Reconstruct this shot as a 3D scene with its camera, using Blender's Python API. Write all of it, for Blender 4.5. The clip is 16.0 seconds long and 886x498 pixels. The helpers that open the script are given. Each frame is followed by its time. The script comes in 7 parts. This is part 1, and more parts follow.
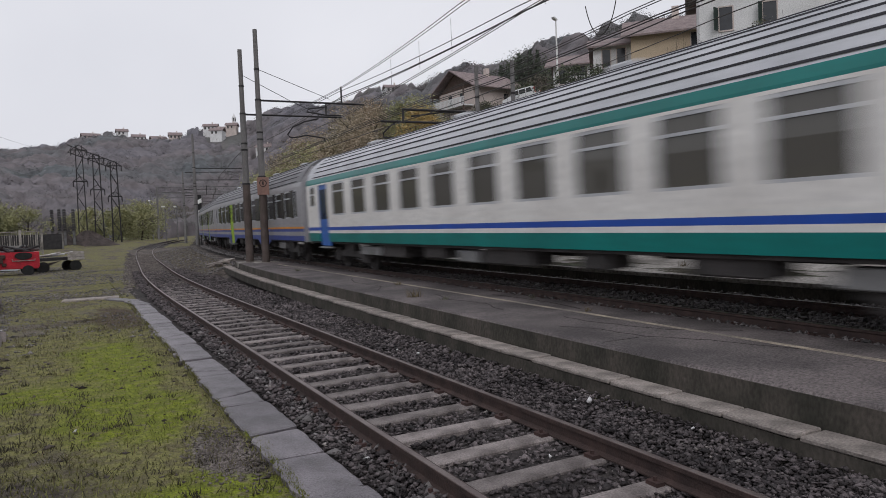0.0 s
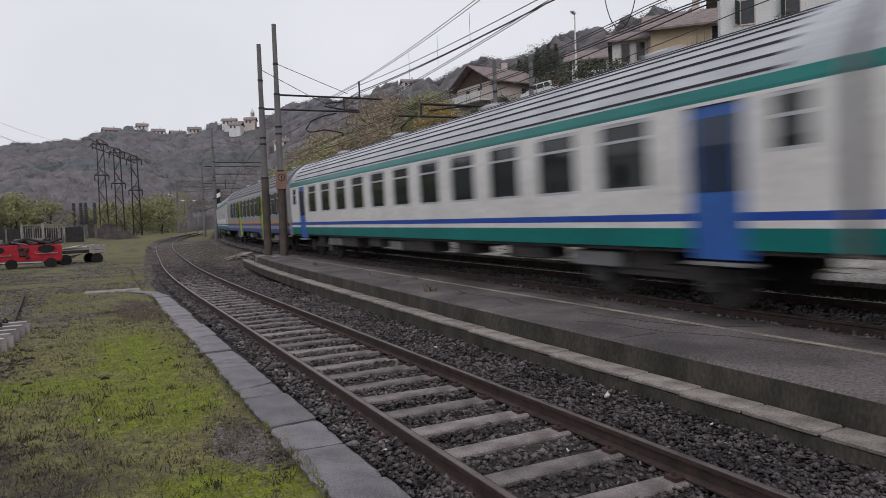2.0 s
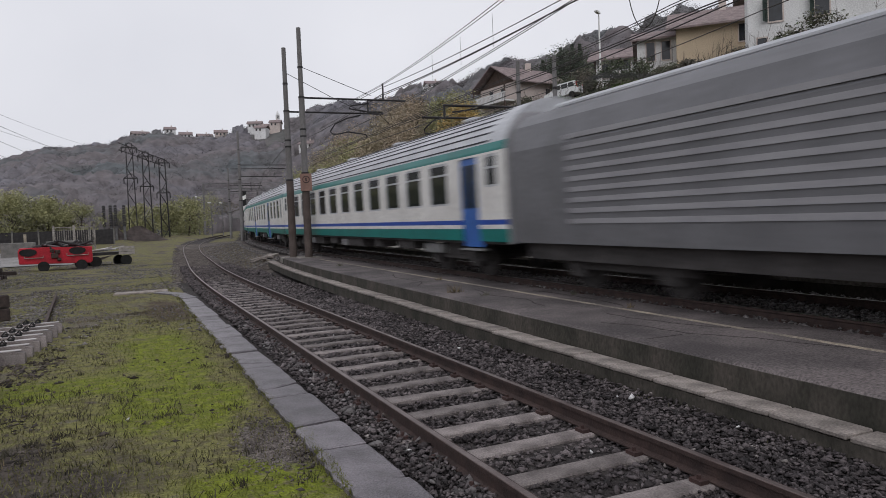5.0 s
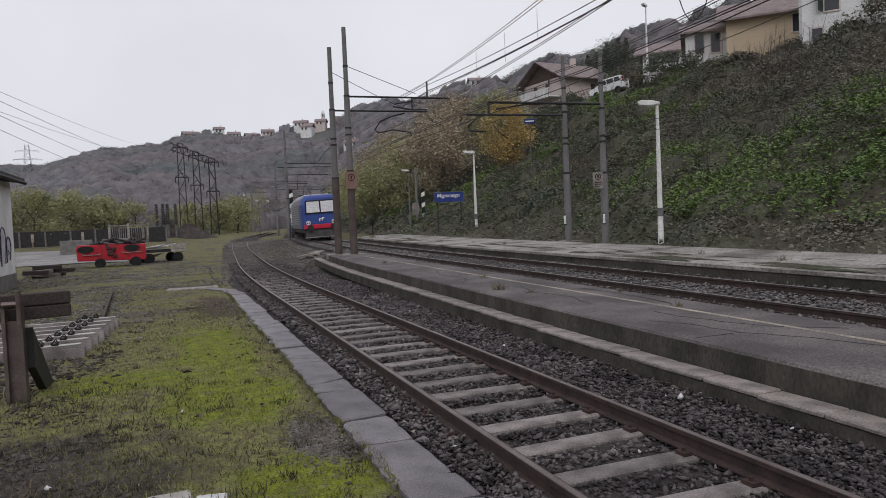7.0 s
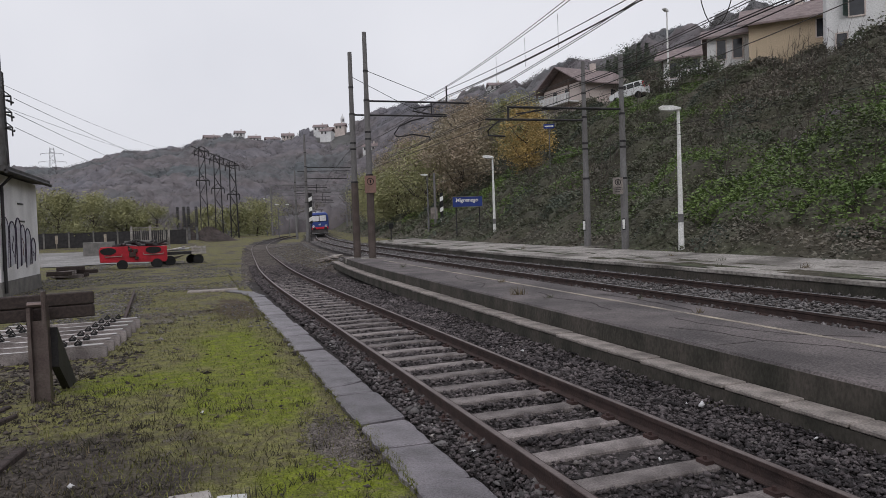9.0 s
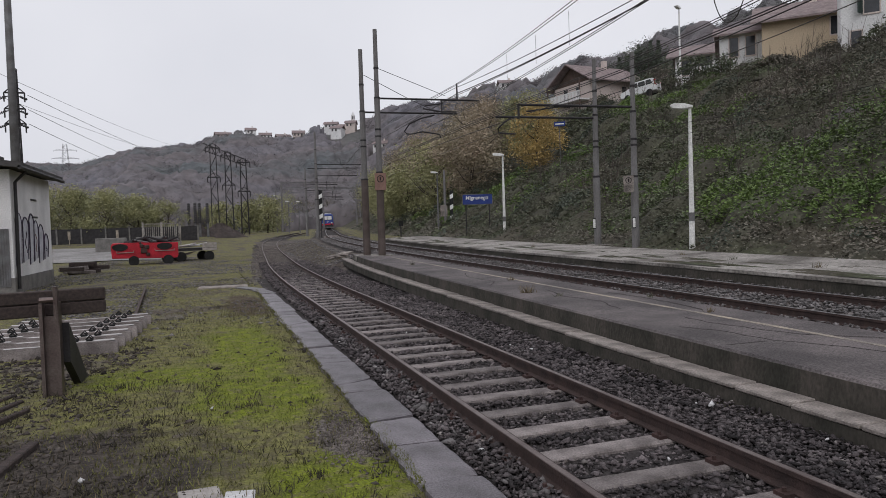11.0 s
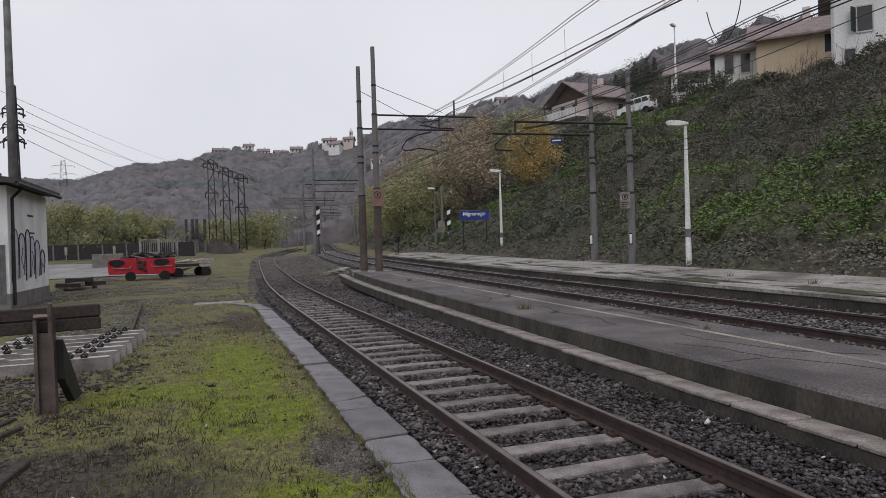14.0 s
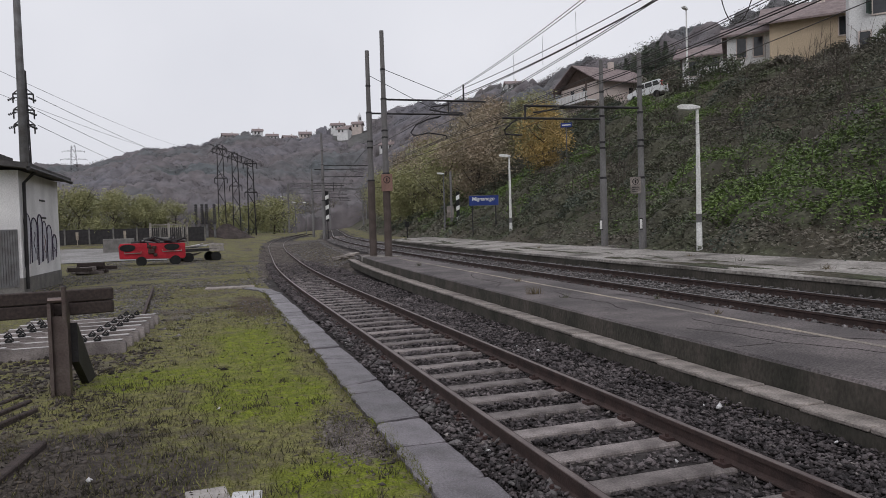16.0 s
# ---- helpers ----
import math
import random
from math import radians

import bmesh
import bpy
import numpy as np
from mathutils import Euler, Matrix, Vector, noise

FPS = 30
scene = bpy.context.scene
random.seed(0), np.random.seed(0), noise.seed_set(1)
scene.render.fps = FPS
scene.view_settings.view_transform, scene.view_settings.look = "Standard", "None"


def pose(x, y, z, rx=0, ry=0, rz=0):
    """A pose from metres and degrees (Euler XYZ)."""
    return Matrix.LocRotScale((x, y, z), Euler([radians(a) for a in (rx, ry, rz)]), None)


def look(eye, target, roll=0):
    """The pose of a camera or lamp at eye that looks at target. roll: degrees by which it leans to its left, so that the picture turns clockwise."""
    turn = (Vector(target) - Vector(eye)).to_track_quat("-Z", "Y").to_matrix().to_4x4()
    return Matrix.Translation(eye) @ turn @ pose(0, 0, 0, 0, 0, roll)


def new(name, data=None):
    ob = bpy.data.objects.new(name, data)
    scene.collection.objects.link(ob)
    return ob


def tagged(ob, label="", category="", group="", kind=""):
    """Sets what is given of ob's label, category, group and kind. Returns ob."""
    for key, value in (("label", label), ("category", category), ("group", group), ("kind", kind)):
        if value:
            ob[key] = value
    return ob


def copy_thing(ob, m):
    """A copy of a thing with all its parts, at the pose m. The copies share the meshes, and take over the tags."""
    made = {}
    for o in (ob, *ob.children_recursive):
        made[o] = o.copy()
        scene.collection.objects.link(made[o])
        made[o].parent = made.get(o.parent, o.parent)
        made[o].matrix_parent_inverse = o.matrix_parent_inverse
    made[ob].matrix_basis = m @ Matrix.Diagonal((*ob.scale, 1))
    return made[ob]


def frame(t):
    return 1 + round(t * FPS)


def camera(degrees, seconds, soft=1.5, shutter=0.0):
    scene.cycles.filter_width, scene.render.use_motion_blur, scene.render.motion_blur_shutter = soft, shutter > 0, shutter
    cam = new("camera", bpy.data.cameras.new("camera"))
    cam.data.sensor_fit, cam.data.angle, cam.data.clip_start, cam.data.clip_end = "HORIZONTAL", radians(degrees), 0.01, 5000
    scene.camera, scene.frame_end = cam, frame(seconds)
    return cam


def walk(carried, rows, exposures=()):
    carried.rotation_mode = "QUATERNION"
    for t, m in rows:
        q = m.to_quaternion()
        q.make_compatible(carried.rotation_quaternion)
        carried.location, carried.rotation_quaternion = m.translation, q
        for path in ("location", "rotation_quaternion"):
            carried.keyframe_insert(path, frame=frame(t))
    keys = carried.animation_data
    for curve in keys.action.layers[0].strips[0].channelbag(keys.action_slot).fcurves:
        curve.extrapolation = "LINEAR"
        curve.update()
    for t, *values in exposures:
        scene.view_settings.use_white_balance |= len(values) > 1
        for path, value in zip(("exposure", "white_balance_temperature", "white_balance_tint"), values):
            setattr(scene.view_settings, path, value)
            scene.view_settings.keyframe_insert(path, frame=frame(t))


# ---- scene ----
HCAM = 1.825
cam = camera(65.24, 16.0, soft=0.85, shutter=0.5)
PATH = [
    (0.0, -27.62, -1.91, 2.38, 0.061, 0.035, 0.003), (0.5, -27.35, -2.13, 2.27, 0.043, 0.005, -0.004), (1.0, -27.14, -2.02, 2.50, 0.035, -0.003, 0.002),
    (1.5, -26.88, -2.50, 2.16, 0.032, 0.0, -0.004), (2.0, -26.23, -2.28, 2.13, 0.034, 0.025, -0.004), (2.5, -25.51, -1.95, 2.40, 0.024, 0.009, -0.007),
    (3.0, -25.30, -2.01, 2.48, 0.033, 0.002, 0.001), (3.5, -25.47, -1.94, 2.20, 0.034, 0.0, -0.007), (4.0, -25.28, -1.96, 2.19, 0.036, 0.003, -0.003),
    (6.5, -21.66, -2.27, 2.49, 0.020, 0.006, -0.004), (7.0, -20.66, -2.19, 2.47, 0.010, -0.003, -0.002), (7.5, -19.88, -1.97, 2.40, 0.011, 0.019, -0.005),
    (8.0, -19.57, -1.96, 2.31, 0.011, 0.007, -0.001), (8.5, -19.08, -1.76, 2.41, 0.003, 0.002, 0.0), (9.0, -19.17, -1.75, 2.04, -0.010, 0.003, -0.006),
    (11.5, -18.27, -1.94, 1.80, 0.001, 0.006, -0.003), (12.0, -18.39, -1.69, 2.01, 0.003, 0.002, -0.002), (12.5, -18.20, -1.75, 1.99, 0.0, 0.0, 0.0),
    (13.0, -18.27, -1.46, 1.86, -0.006, -0.011, 0.001), (13.5, -18.47, -1.33, 1.53, -0.003, -0.008, -0.004), (14.0, -18.55, -0.63, 1.77, 0.019, -0.008, 0.009),
    (14.5, -18.12, -1.34, 1.94, -0.013, -0.013, 0.004), (15.0, -18.55, -1.58, 1.14, -0.021, 0.002, -0.009), (15.5, -18.18, -1.96, 1.11, -0.024, 0.002, -0.011),
    (16.0, -17.84, -1.82, 1.72, -0.008, 0.011, -0.004)]
walk(cam, [(t, pose(x, y, HCAM + z, 90 + p, r, yw)) for t, yw, p, r, x, y, z in PATH], exposures=[(0.0, 0.0, 6350, 11.5), (16.0, 0.0, 6350, 11.5)])

# world: overcast sky, one very wide weak sun
world = bpy.data.worlds.new("overcast")
scene.world = world
world.use_nodes = True
wn, wl = world.node_tree.nodes, world.node_tree.links
wn.clear()
sky = wn.new("ShaderNodeTexSky")
sky.sky_type, sky.sun_disc, sky.sun_elevation, sky.sun_rotation, sky.dust_density = "NISHITA", False, radians(40), radians(200), 6.0
hsv = wn.new("ShaderNodeHueSaturation")
hsv.inputs["Saturation"].default_value, hsv.inputs["Value"].default_value = 0.25, 0.12
cloud = wn.new("ShaderNodeTexNoise")
cloud.inputs["Scale"].default_value, cloud.inputs["Detail"].default_value = 2.2, 5
ramp = wn.new("ShaderNodeValToRGB")
ramp.color_ramp.elements[0].color, ramp.color_ramp.elements[1].color = (0.755, 0.76, 0.80, 1), (0.865, 0.865, 0.895, 1)
ramp.color_ramp.elements[0].position, ramp.color_ramp.elements[1].position = 0.3, 0.7
mixw = wn.new("ShaderNodeMix")
mixw.data_type = "RGBA"
mixw.inputs[0].default_value = 0.88
bg = wn.new("ShaderNodeBackground")
bg.inputs["Strength"].default_value = 1.0
wout = wn.new("ShaderNodeOutputWorld")
wl.new(sky.outputs[0], hsv.inputs["Color"])
wl.new(cloud.outputs["Fac"], ramp.inputs[0])
wl.new(hsv.outputs[0], mixw.inputs[6])
wl.new(ramp.outputs[0], mixw.inputs[7])
wl.new(mixw.outputs[2], bg.inputs["Color"])
wl.new(bg.outputs[0], wout.inputs[0])
sun = new("sun", bpy.data.lights.new("sun", "SUN"))
sun.data.energy, sun.data.angle, sun.data.color = 0.5, radians(45), (1.0, 0.97, 0.93)
sun.matrix_world = look((0, 0, 60), (20, 55, 0))


# ---- materials ----
def mat(name, c1, c2=None, scale=3.0, rough=0.8, metal=0.0, bump=0.3, bscale=40.0, rand=0.0, island=0.0, spec=0.3, stretch=None, lo=0.35, hi=0.65, c3=None, dist=0.02, grain=(0.82, 1.16)):
    m = bpy.data.materials.new(name)
    m.use_nodes = True
    n, l = m.node_tree.nodes, m.node_tree.links
    b = n["Principled BSDF"]
    b.inputs["Roughness"].default_value, b.inputs["Metallic"].default_value = rough, metal
    b.inputs["Specular IOR Level"].default_value = spec
    c2 = c2 or tuple(v * 0.75 for v in c1)
    tc = n.new("ShaderNodeTexCoord")
    src = tc.outputs["Object"]
    if stretch:
        mp = n.new("ShaderNodeMapping")
        mp.inputs["Scale"].default_value = stretch
        l.new(src, mp.inputs[0])
        src = mp.outputs[0]
    big = n.new("ShaderNodeTexNoise")
    big.inputs["Scale"].default_value, big.inputs["Detail"].default_value = scale, 6
    l.new(src, big.inputs[0])
    r = n.new("ShaderNodeValToRGB")
    r.color_ramp.elements[0].position, r.color_ramp.elements[1].position = lo, hi
    r.color_ramp.elements[0].color, r.color_ramp.elements[1].color = (*c1, 1), (*c2, 1)
    if c3:
        e = r.color_ramp.elements.new((lo + hi) / 2)
        e.color = (*c3, 1)
    l.new(big.outputs["Fac"], r.inputs[0])
    fine = n.new("ShaderNodeTexNoise")
    fine.inputs["Scale"].default_value, fine.inputs["Detail"].default_value = bscale, 5
    l.new(src, fine.inputs[0])
    mr = n.new("ShaderNodeMapRange")
    mr.inputs[1].default_value, mr.inputs[2].default_value, mr.inputs[3].default_value, mr.inputs[4].default_value = 0.3, 0.7, *grain
    l.new(fine.outputs["Fac"], mr.inputs[0])
    val = mr.outputs[0]
    for amount, node, out in ((rand, "ShaderNodeObjectInfo", "Random"), (island, "ShaderNodeNewGeometry", "Random Per Island")):
        if amount:
            q = n.new(node)
            m2 = n.new("ShaderNodeMapRange")
            m2.inputs[3].default_value, m2.inputs[4].default_value = 1 - amount, 1 + amount
            l.new(q.outputs[out], m2.inputs[0])
            mu = n.new("ShaderNodeMath")
            mu.operation = "MULTIPLY"
            l.new(val, mu.inputs[0])
            l.new(m2.outputs[0], mu.inputs[1])
            val = mu.outputs[0]
    mix = n.new("ShaderNodeVectorMath")
    mix.operation = "SCALE"
    l.new(r.outputs[0], mix.inputs[0])
    l.new(val, mix.inputs["Scale"])
    l.new(mix.outputs[0], b.inputs["Base Color"])
    if bump:
        bp = n.new("ShaderNodeBump")
        bp.inputs["Strength"].default_value, bp.inputs["Distance"].default_value = bump, dist
        l.new(fine.outputs["Fac"], bp.inputs["Height"])
        l.new(bp.outputs[0], b.inputs["Normal"])
    return m


M = dict(
    rail_rust=mat("rail_rust", (0.075, 0.05, 0.045), (0.045, 0.032, 0.03), 6, 0.75, 0.2, 0.4, 60),
    rail_head=mat("rail_head", (0.20, 0.165, 0.155), (0.13, 0.10, 0.095), 4, 0.42, 0.7, 0.1, 50),
    rail_shine=mat("rail_shine", (0.34, 0.33, 0.34), (0.22, 0.21, 0.21), 4, 0.3, 0.9, 0.1, 50),
    sleeper=mat("sleeper_concrete", (0.27, 0.238, 0.23), (0.125, 0.108, 0.104), 3.5, 0.8, 0, 0.6, 55, rand=0.25, grain=(0.65, 1.3)),
    sleeper_new=mat("sleeper_pale", (0.60, 0.58, 0.58), (0.38, 0.36, 0.35), 4, 0.8, 0, 0.3, 60, rand=0.12),
    stone=mat("ballast_stone", (0.112, 0.096, 0.098), (0.045, 0.038, 0.040), 1.3, 0.75, 0, 0.5, 60, island=0.8, grain=(0.7, 1.3)),
    stone_grey=mat("ballast_grey", (0.172, 0.160, 0.160), (0.088, 0.081, 0.080), 0.8, 0.85, 0, 0.3, 40, island=0.6),
    pale_stone=mat("pale_stone", (0.26, 0.235, 0.225), (0.15, 0.135, 0.13), 1.3, 0.8, 0, 0.4, 50, island=0.4),
    worn_stone=mat("worn_stone", (0.175, 0.152, 0.142), (0.095, 0.082, 0.074), 2.0, 0.85, 0, 0.3, 40, island=0.4),
    bank_earth=mat("bank_earth", (0.150, 0.128, 0.116), (0.078, 0.066, 0.058), 1.1, 0.95, 0, 1.0, 9, dist=0.1, grain=(0.5, 1.45)),
    bed=mat("ballast_bed", (0.06, 0.052, 0.05), (0.035, 0.03, 0.03), 2, 0.95, 0, 1.0, 30, dist=0.05),
    kerb=mat("kerb_stone", (0.205, 0.186, 0.202), (0.078, 0.069, 0.074), 2.6, 0.45, 0, 0.8, 50, rand=0.2, spec=0.5, c3=(0.142, 0.129, 0.141), lo=0.3, hi=0.7, grain=(0.65, 1.3)),
    plat=mat("platform_asphalt", (0.158, 0.136, 0.135), (0.070, 0.061, 0.062), 0.9, 0.75, 0, 0.9, 36, c3=(0.110, 0.096, 0.096), grain=(0.5, 1.5)),
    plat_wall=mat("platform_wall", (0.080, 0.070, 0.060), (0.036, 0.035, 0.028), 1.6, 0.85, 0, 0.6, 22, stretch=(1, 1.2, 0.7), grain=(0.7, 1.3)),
    coping=mat("coping_stone", (0.34, 0.30, 0.275), (0.16, 0.142, 0.13), 3, 0.8, 0, 0.5, 40, rand=0.2, grain=(0.65, 1.25)),
    far_plat=mat("far_platform", (0.36, 0.335, 0.31), (0.12, 0.108, 0.096), 0.8, 0.8, 0, 0.5, 14, c3=(0.27, 0.25, 0.23), grain=(0.5, 1.35)),
    yellow=mat("faded_yellow", (0.42, 0.36, 0.285), (0.20, 0.178, 0.162), 1.2, 0.7, 0, 0.4, 30, grain=(0.5, 1.3)),
    galv=mat("galvanised_steel", (0.20, 0.20, 0.21), (0.12, 0.115, 0.115), 2, 0.6, 0.3, 0.2, 40),
    mast=mat("mast_steel", (0.20, 0.196, 0.198), (0.135, 0.128, 0.126), 1.6, 0.7, 0.1, 0.3, 30, stretch=(1, 1, 0.3)),
    mast_low=mat("mast_rusty_foot", (0.115, 0.092, 0.084), (0.075, 0.058, 0.052), 2, 0.75, 0.1, 0.3, 30),
    dark_metal=mat("dark_metal", (0.05, 0.048, 0.05), (0.03, 0.028, 0.03), 3, 0.6, 0.4, 0.2, 40),
    wire=mat("wire_copper", (0.05, 0.045, 0.042), (0.04, 0.035, 0.03), 3, 0.5, 0.5, 0),
    white_paint=mat("white_paint", (0.78, 0.78, 0.77), (0.62, 0.62, 0.60), 2, 0.6, 0, 0.05, 20),
    red_paint=mat("red_paint", (0.50, 0.022, 0.04), (0.33, 0.018, 0.03), 2, 0.5, 0, 0.15, 25, grain=(0.7, 1.2)),
    sign_blue=mat("sign_blue", (0.02, 0.045, 0.22), (0.016, 0.035, 0.17), 2, 0.5, 0, 0.0),
    black=mat("black_rubber", (0.02, 0.02, 0.021), (0.013, 0.013, 0.013), 4, 0.8, 0, 0.2, 30),
    orange_sign=mat("orange_board", (0.26, 0.155, 0.125), (0.20, 0.12, 0.10), 3, 0.7, 0, 0.1),
    cabin=mat("cabin_plaster", (0.76, 0.75, 0.76), (0.60, 0.59, 0.60), 0.9, 0.85, 0, 0.3, 25),
    cabin_base=mat("cabin_plinth", (0.20, 0.19, 0.18), (0.13, 0.125, 0.12), 2, 0.9, 0, 0.4, 20),
    roof_slate=mat("dark_roofing", (0.09, 0.085, 0.085), (0.05, 0.048, 0.05), 3, 0.8, 0, 0.5, 20),
    graffiti=mat("graffiti_ink", (0.03, 0.025, 0.04), (0.07, 0.05, 0.09), 3, 0.7, 0, 0),
    silver_spray=mat("silver_spray", (0.55, 0.55, 0.60), (0.38, 0.38, 0.43), 2.0, 0.6, 0, 0.1, 12),
    wood=mat("weathered_wood", (0.07, 0.052, 0.048), (0.038, 0.03, 0.028), 3, 0.85, 0, 0.5, 20, stretch=(8, 1, 8)),
    board=mat("grey_board", (0.40, 0.37, 0.35), (0.27, 0.25, 0.235), 4, 0.8, 0, 0.3, 30),
    rust=mat("rust_brown", (0.085, 0.05, 0.045), (0.05, 0.032, 0.03), 5, 0.8, 0.2, 0.4, 40),
    road=mat("pale_road", (0.30, 0.29, 0.285), (0.20, 0.19, 0.185), 0.5, 0.85, 0, 0.3, 6, grain=(0.7, 1.25)),
    spoil=mat("spoil_heap", (0.11, 0.09, 0.085), (0.06, 0.05, 0.048), 1.2, 0.95, 0, 1, 8, dist=0.2),
    litter=mat("pale_litter", (0.62, 0.61, 0.62), (0.5, 0.5, 0.5), 9, 0.7, 0, 0.3, 30),
    # trains
    t_white=mat("coach_white", (0.80, 0.785, 0.765), (0.70, 0.68, 0.66), 0.8, 0.38, 0, 0.02, 10, spec=0.5),
    t_green=mat("coach_green", (0.0, 0.20, 0.185), (0.0, 0.155, 0.145), 1, 0.35, 0, 0.02, 10, spec=0.5),
    t_blue=mat("coach_blue", (0.02, 0.085, 0.45), (0.016, 0.07, 0.38), 1, 0.35, 0, 0.02, 10, spec=0.5),
    t_door=mat("coach_door_blue", (0.035, 0.14, 0.48), (0.03, 0.115, 0.40), 1, 0.4, 0, 0.02, 10, spec=0.5),
    t_grey=mat("coach_grey", (0.34, 0.335, 0.355), (0.28, 0.275, 0.295), 1, 0.4, 0, 0.02, 10, spec=0.5),
    t_band=mat("dark_window_band", (0.038, 0.040, 0.043), (0.028, 0.03, 0.033), 1, 0.22, 0, 0, spec=0.5),
    t_purple=mat("coach_navy", (0.045, 0.075, 0.32), (0.035, 0.06, 0.25), 1, 0.4, 0, 0.02, 10, spec=0.5),
    t_orange=mat("coach_orange", (0.75, 0.29, 0.02), (0.62, 0.24, 0.02), 1, 0.4, 0, 0.0, spec=0.5),
    t_lime=mat("coach_lime", (0.34, 0.52, 0.015), (0.28, 0.44, 0.012), 1, 0.4, 0, 0.0, spec=0.5),
    t_roof=mat("coach_roof_silver", (0.56, 0.57, 0.60), (0.45, 0.46, 0.49), 0.9, 0.45, 0.35, 0.05, 10),
    t_roof_dark=mat("coach_roof_grey", (0.20, 0.20, 0.215), (0.15, 0.15, 0.16), 0.9, 0.5, 0.3, 0.05, 10),
    # Shade of the gaps between the roof ribs, as a dark strip colour.
    t_groove_shade=mat("roof_groove", (0.06, 0.06, 0.07), (0.045, 0.045, 0.05), 1, 0.7, 0, 0),
    t_under=mat("underframe_dirt", (0.080, 0.074, 0.074), (0.046, 0.043, 0.043), 2, 0.85, 0.05, 0.3, 15, grain=(0.6, 1.4)),
    t_box=mat("underframe_box", (0.30, 0.30, 0.31), (0.20, 0.20, 0.20), 2, 0.7, 0.2, 0.1, 15),
    t_rubber=mat("gangway_rubber", (0.02, 0.02, 0.022), (0.015, 0.015, 0.015), 2, 0.8, 0, 0.2, 20),
    l_blue=mat("loco_blue", (0.02, 0.055, 0.27), (0.016, 0.045, 0.22), 1, 0.45, 0, 0, spec=0.5),
    l_red=mat("loco_red", (0.55, 0.02, 0.05), (0.45, 0.02, 0.04), 1, 0.45, 0, 0),
    blind=mat("window_blind", (0.70, 0.70, 0.72), (0.60, 0.60, 0.62), 6, 0.7, 0, 0.1, 10),
    # houses
    h_beige=mat("render_beige", (0.60, 0.48, 0.345), (0.52, 0.42, 0.30), 0.5, 0.9, 0, 0.2, 12),
    h_white=mat("render_white", (0.72, 0.72, 0.72), (0.60, 0.60, 0.60), 0.5, 0.9, 0, 0.2, 12),
    h_pale=mat("render_pale", (0.58, 0.50, 0.465), (0.48, 0.42, 0.39), 0.5, 0.9, 0, 0.2, 12),
    h_roof=mat("roof_brown", (0.265, 0.215, 0.212), (0.19, 0.15, 0.148), 1.5, 0.9, 0, 0.6, 6, grain=(0.7, 1.25)),
    h_eave=mat("eave_wood", (0.10, 0.07, 0.06), (0.07, 0.05, 0.04), 2, 0.85, 0, 0.2, 12),
    h_win=mat("house_window_dark", (0.03, 0.033, 0.04), (0.02, 0.022, 0.026), 2, 0.15, 0, 0, spec=0.5),
    h_shutter=mat("green_shutter", (0.05, 0.075, 0.065), (0.035, 0.05, 0.045), 4, 0.7, 0, 0.2, 20),
    car_white=mat("car_white", (0.68, 0.69, 0.70), (0.62, 0.63, 0.64), 1, 0.25, 0, 0, spec=0.5),
    lamp_red=mat("tail_lamp_red", (0.4, 0.02, 0.02), (0.3, 0.01, 0.01), 1, 0.3, 0, 0),
    # plants
    leaf_green=mat("bramble_leaf", (0.086, 0.106, 0.062), (0.118, 0.144, 0.078), 0.3, 0.65, 0, 0, 3.0, island=0.25, c3=(0.106, 0.102, 0.074), grain=(0.75, 1.2)),
    # Darker colour of the bush cores, standing in for shade between the leaves.
    leaf_core_shade=mat("inner_twigs", (0.092, 0.092, 0.064), (0.066, 0.062, 0.048), 0.8, 0.9, 0, 0.6, 8, grain=(0.6, 1.35)),
    leaf_bright=mat("ivy_leaf", (0.098, 0.152, 0.045), (0.138, 0.200, 0.055), 0.5, 0.6, 0, 0, 3.0, island=0.25, grain=(0.75, 1.2)),
    leaf_brown=mat("dead_leaf", (0.178, 0.158, 0.132), (0.138, 0.132, 0.106), 0.25, 0.85, 0, 0, 3.0, island=0.2, grain=(0.75, 1.2)),
    leaf_ochre=mat("ochre_leaf", (0.50, 0.36, 0.14), (0.36, 0.28, 0.13), 0.6, 0.7, 0, 0, island=0.3),
    leaf_rust=mat("russet_leaf", (0.34, 0.27, 0.20), (0.285, 0.255, 0.175), 0.15, 0.8, 0, 0, island=0.15),
    leaf_olive=mat("olive_leaf", (0.34, 0.33, 0.165), (0.24, 0.25, 0.135), 0.2, 0.7, 0, 0, island=0.15),
    leaf_dark=mat("conifer_leaf", (0.078, 0.094, 0.076), (0.098, 0.112, 0.086), 0.2, 0.8, 0, 0, 3.0, island=0.2),
    leaf_evergreen=mat("garden_shrub_leaf", (0.075, 0.092, 0.058), (0.10, 0.115, 0.07), 0.3, 0.75, 0, 0, island=0.35),
    # Distant evergreens lightened and greyed, with the haze put into their colour.
    leaf_hazed=mat("evergreen_hazed", (0.115, 0.130, 0.120), (0.145, 0.150, 0.138), 0.05, 0.9, 0, 0, 0.4, island=0.2),
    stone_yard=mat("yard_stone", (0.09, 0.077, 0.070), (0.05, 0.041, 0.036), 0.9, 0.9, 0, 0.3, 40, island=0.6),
    # Distant bare woods, tinted blue-grey to carry the haze in the base colour.
    wood_hazed=mat("bare_wood_hazed", (0.146, 0.142, 0.160), (0.108, 0.117, 0.124), 0.016, 0.95, 0, 0.5, 0.22, island=0.05, c3=(0.142, 0.127, 0.132), grain=(0.70, 1.25), dist=1.2),
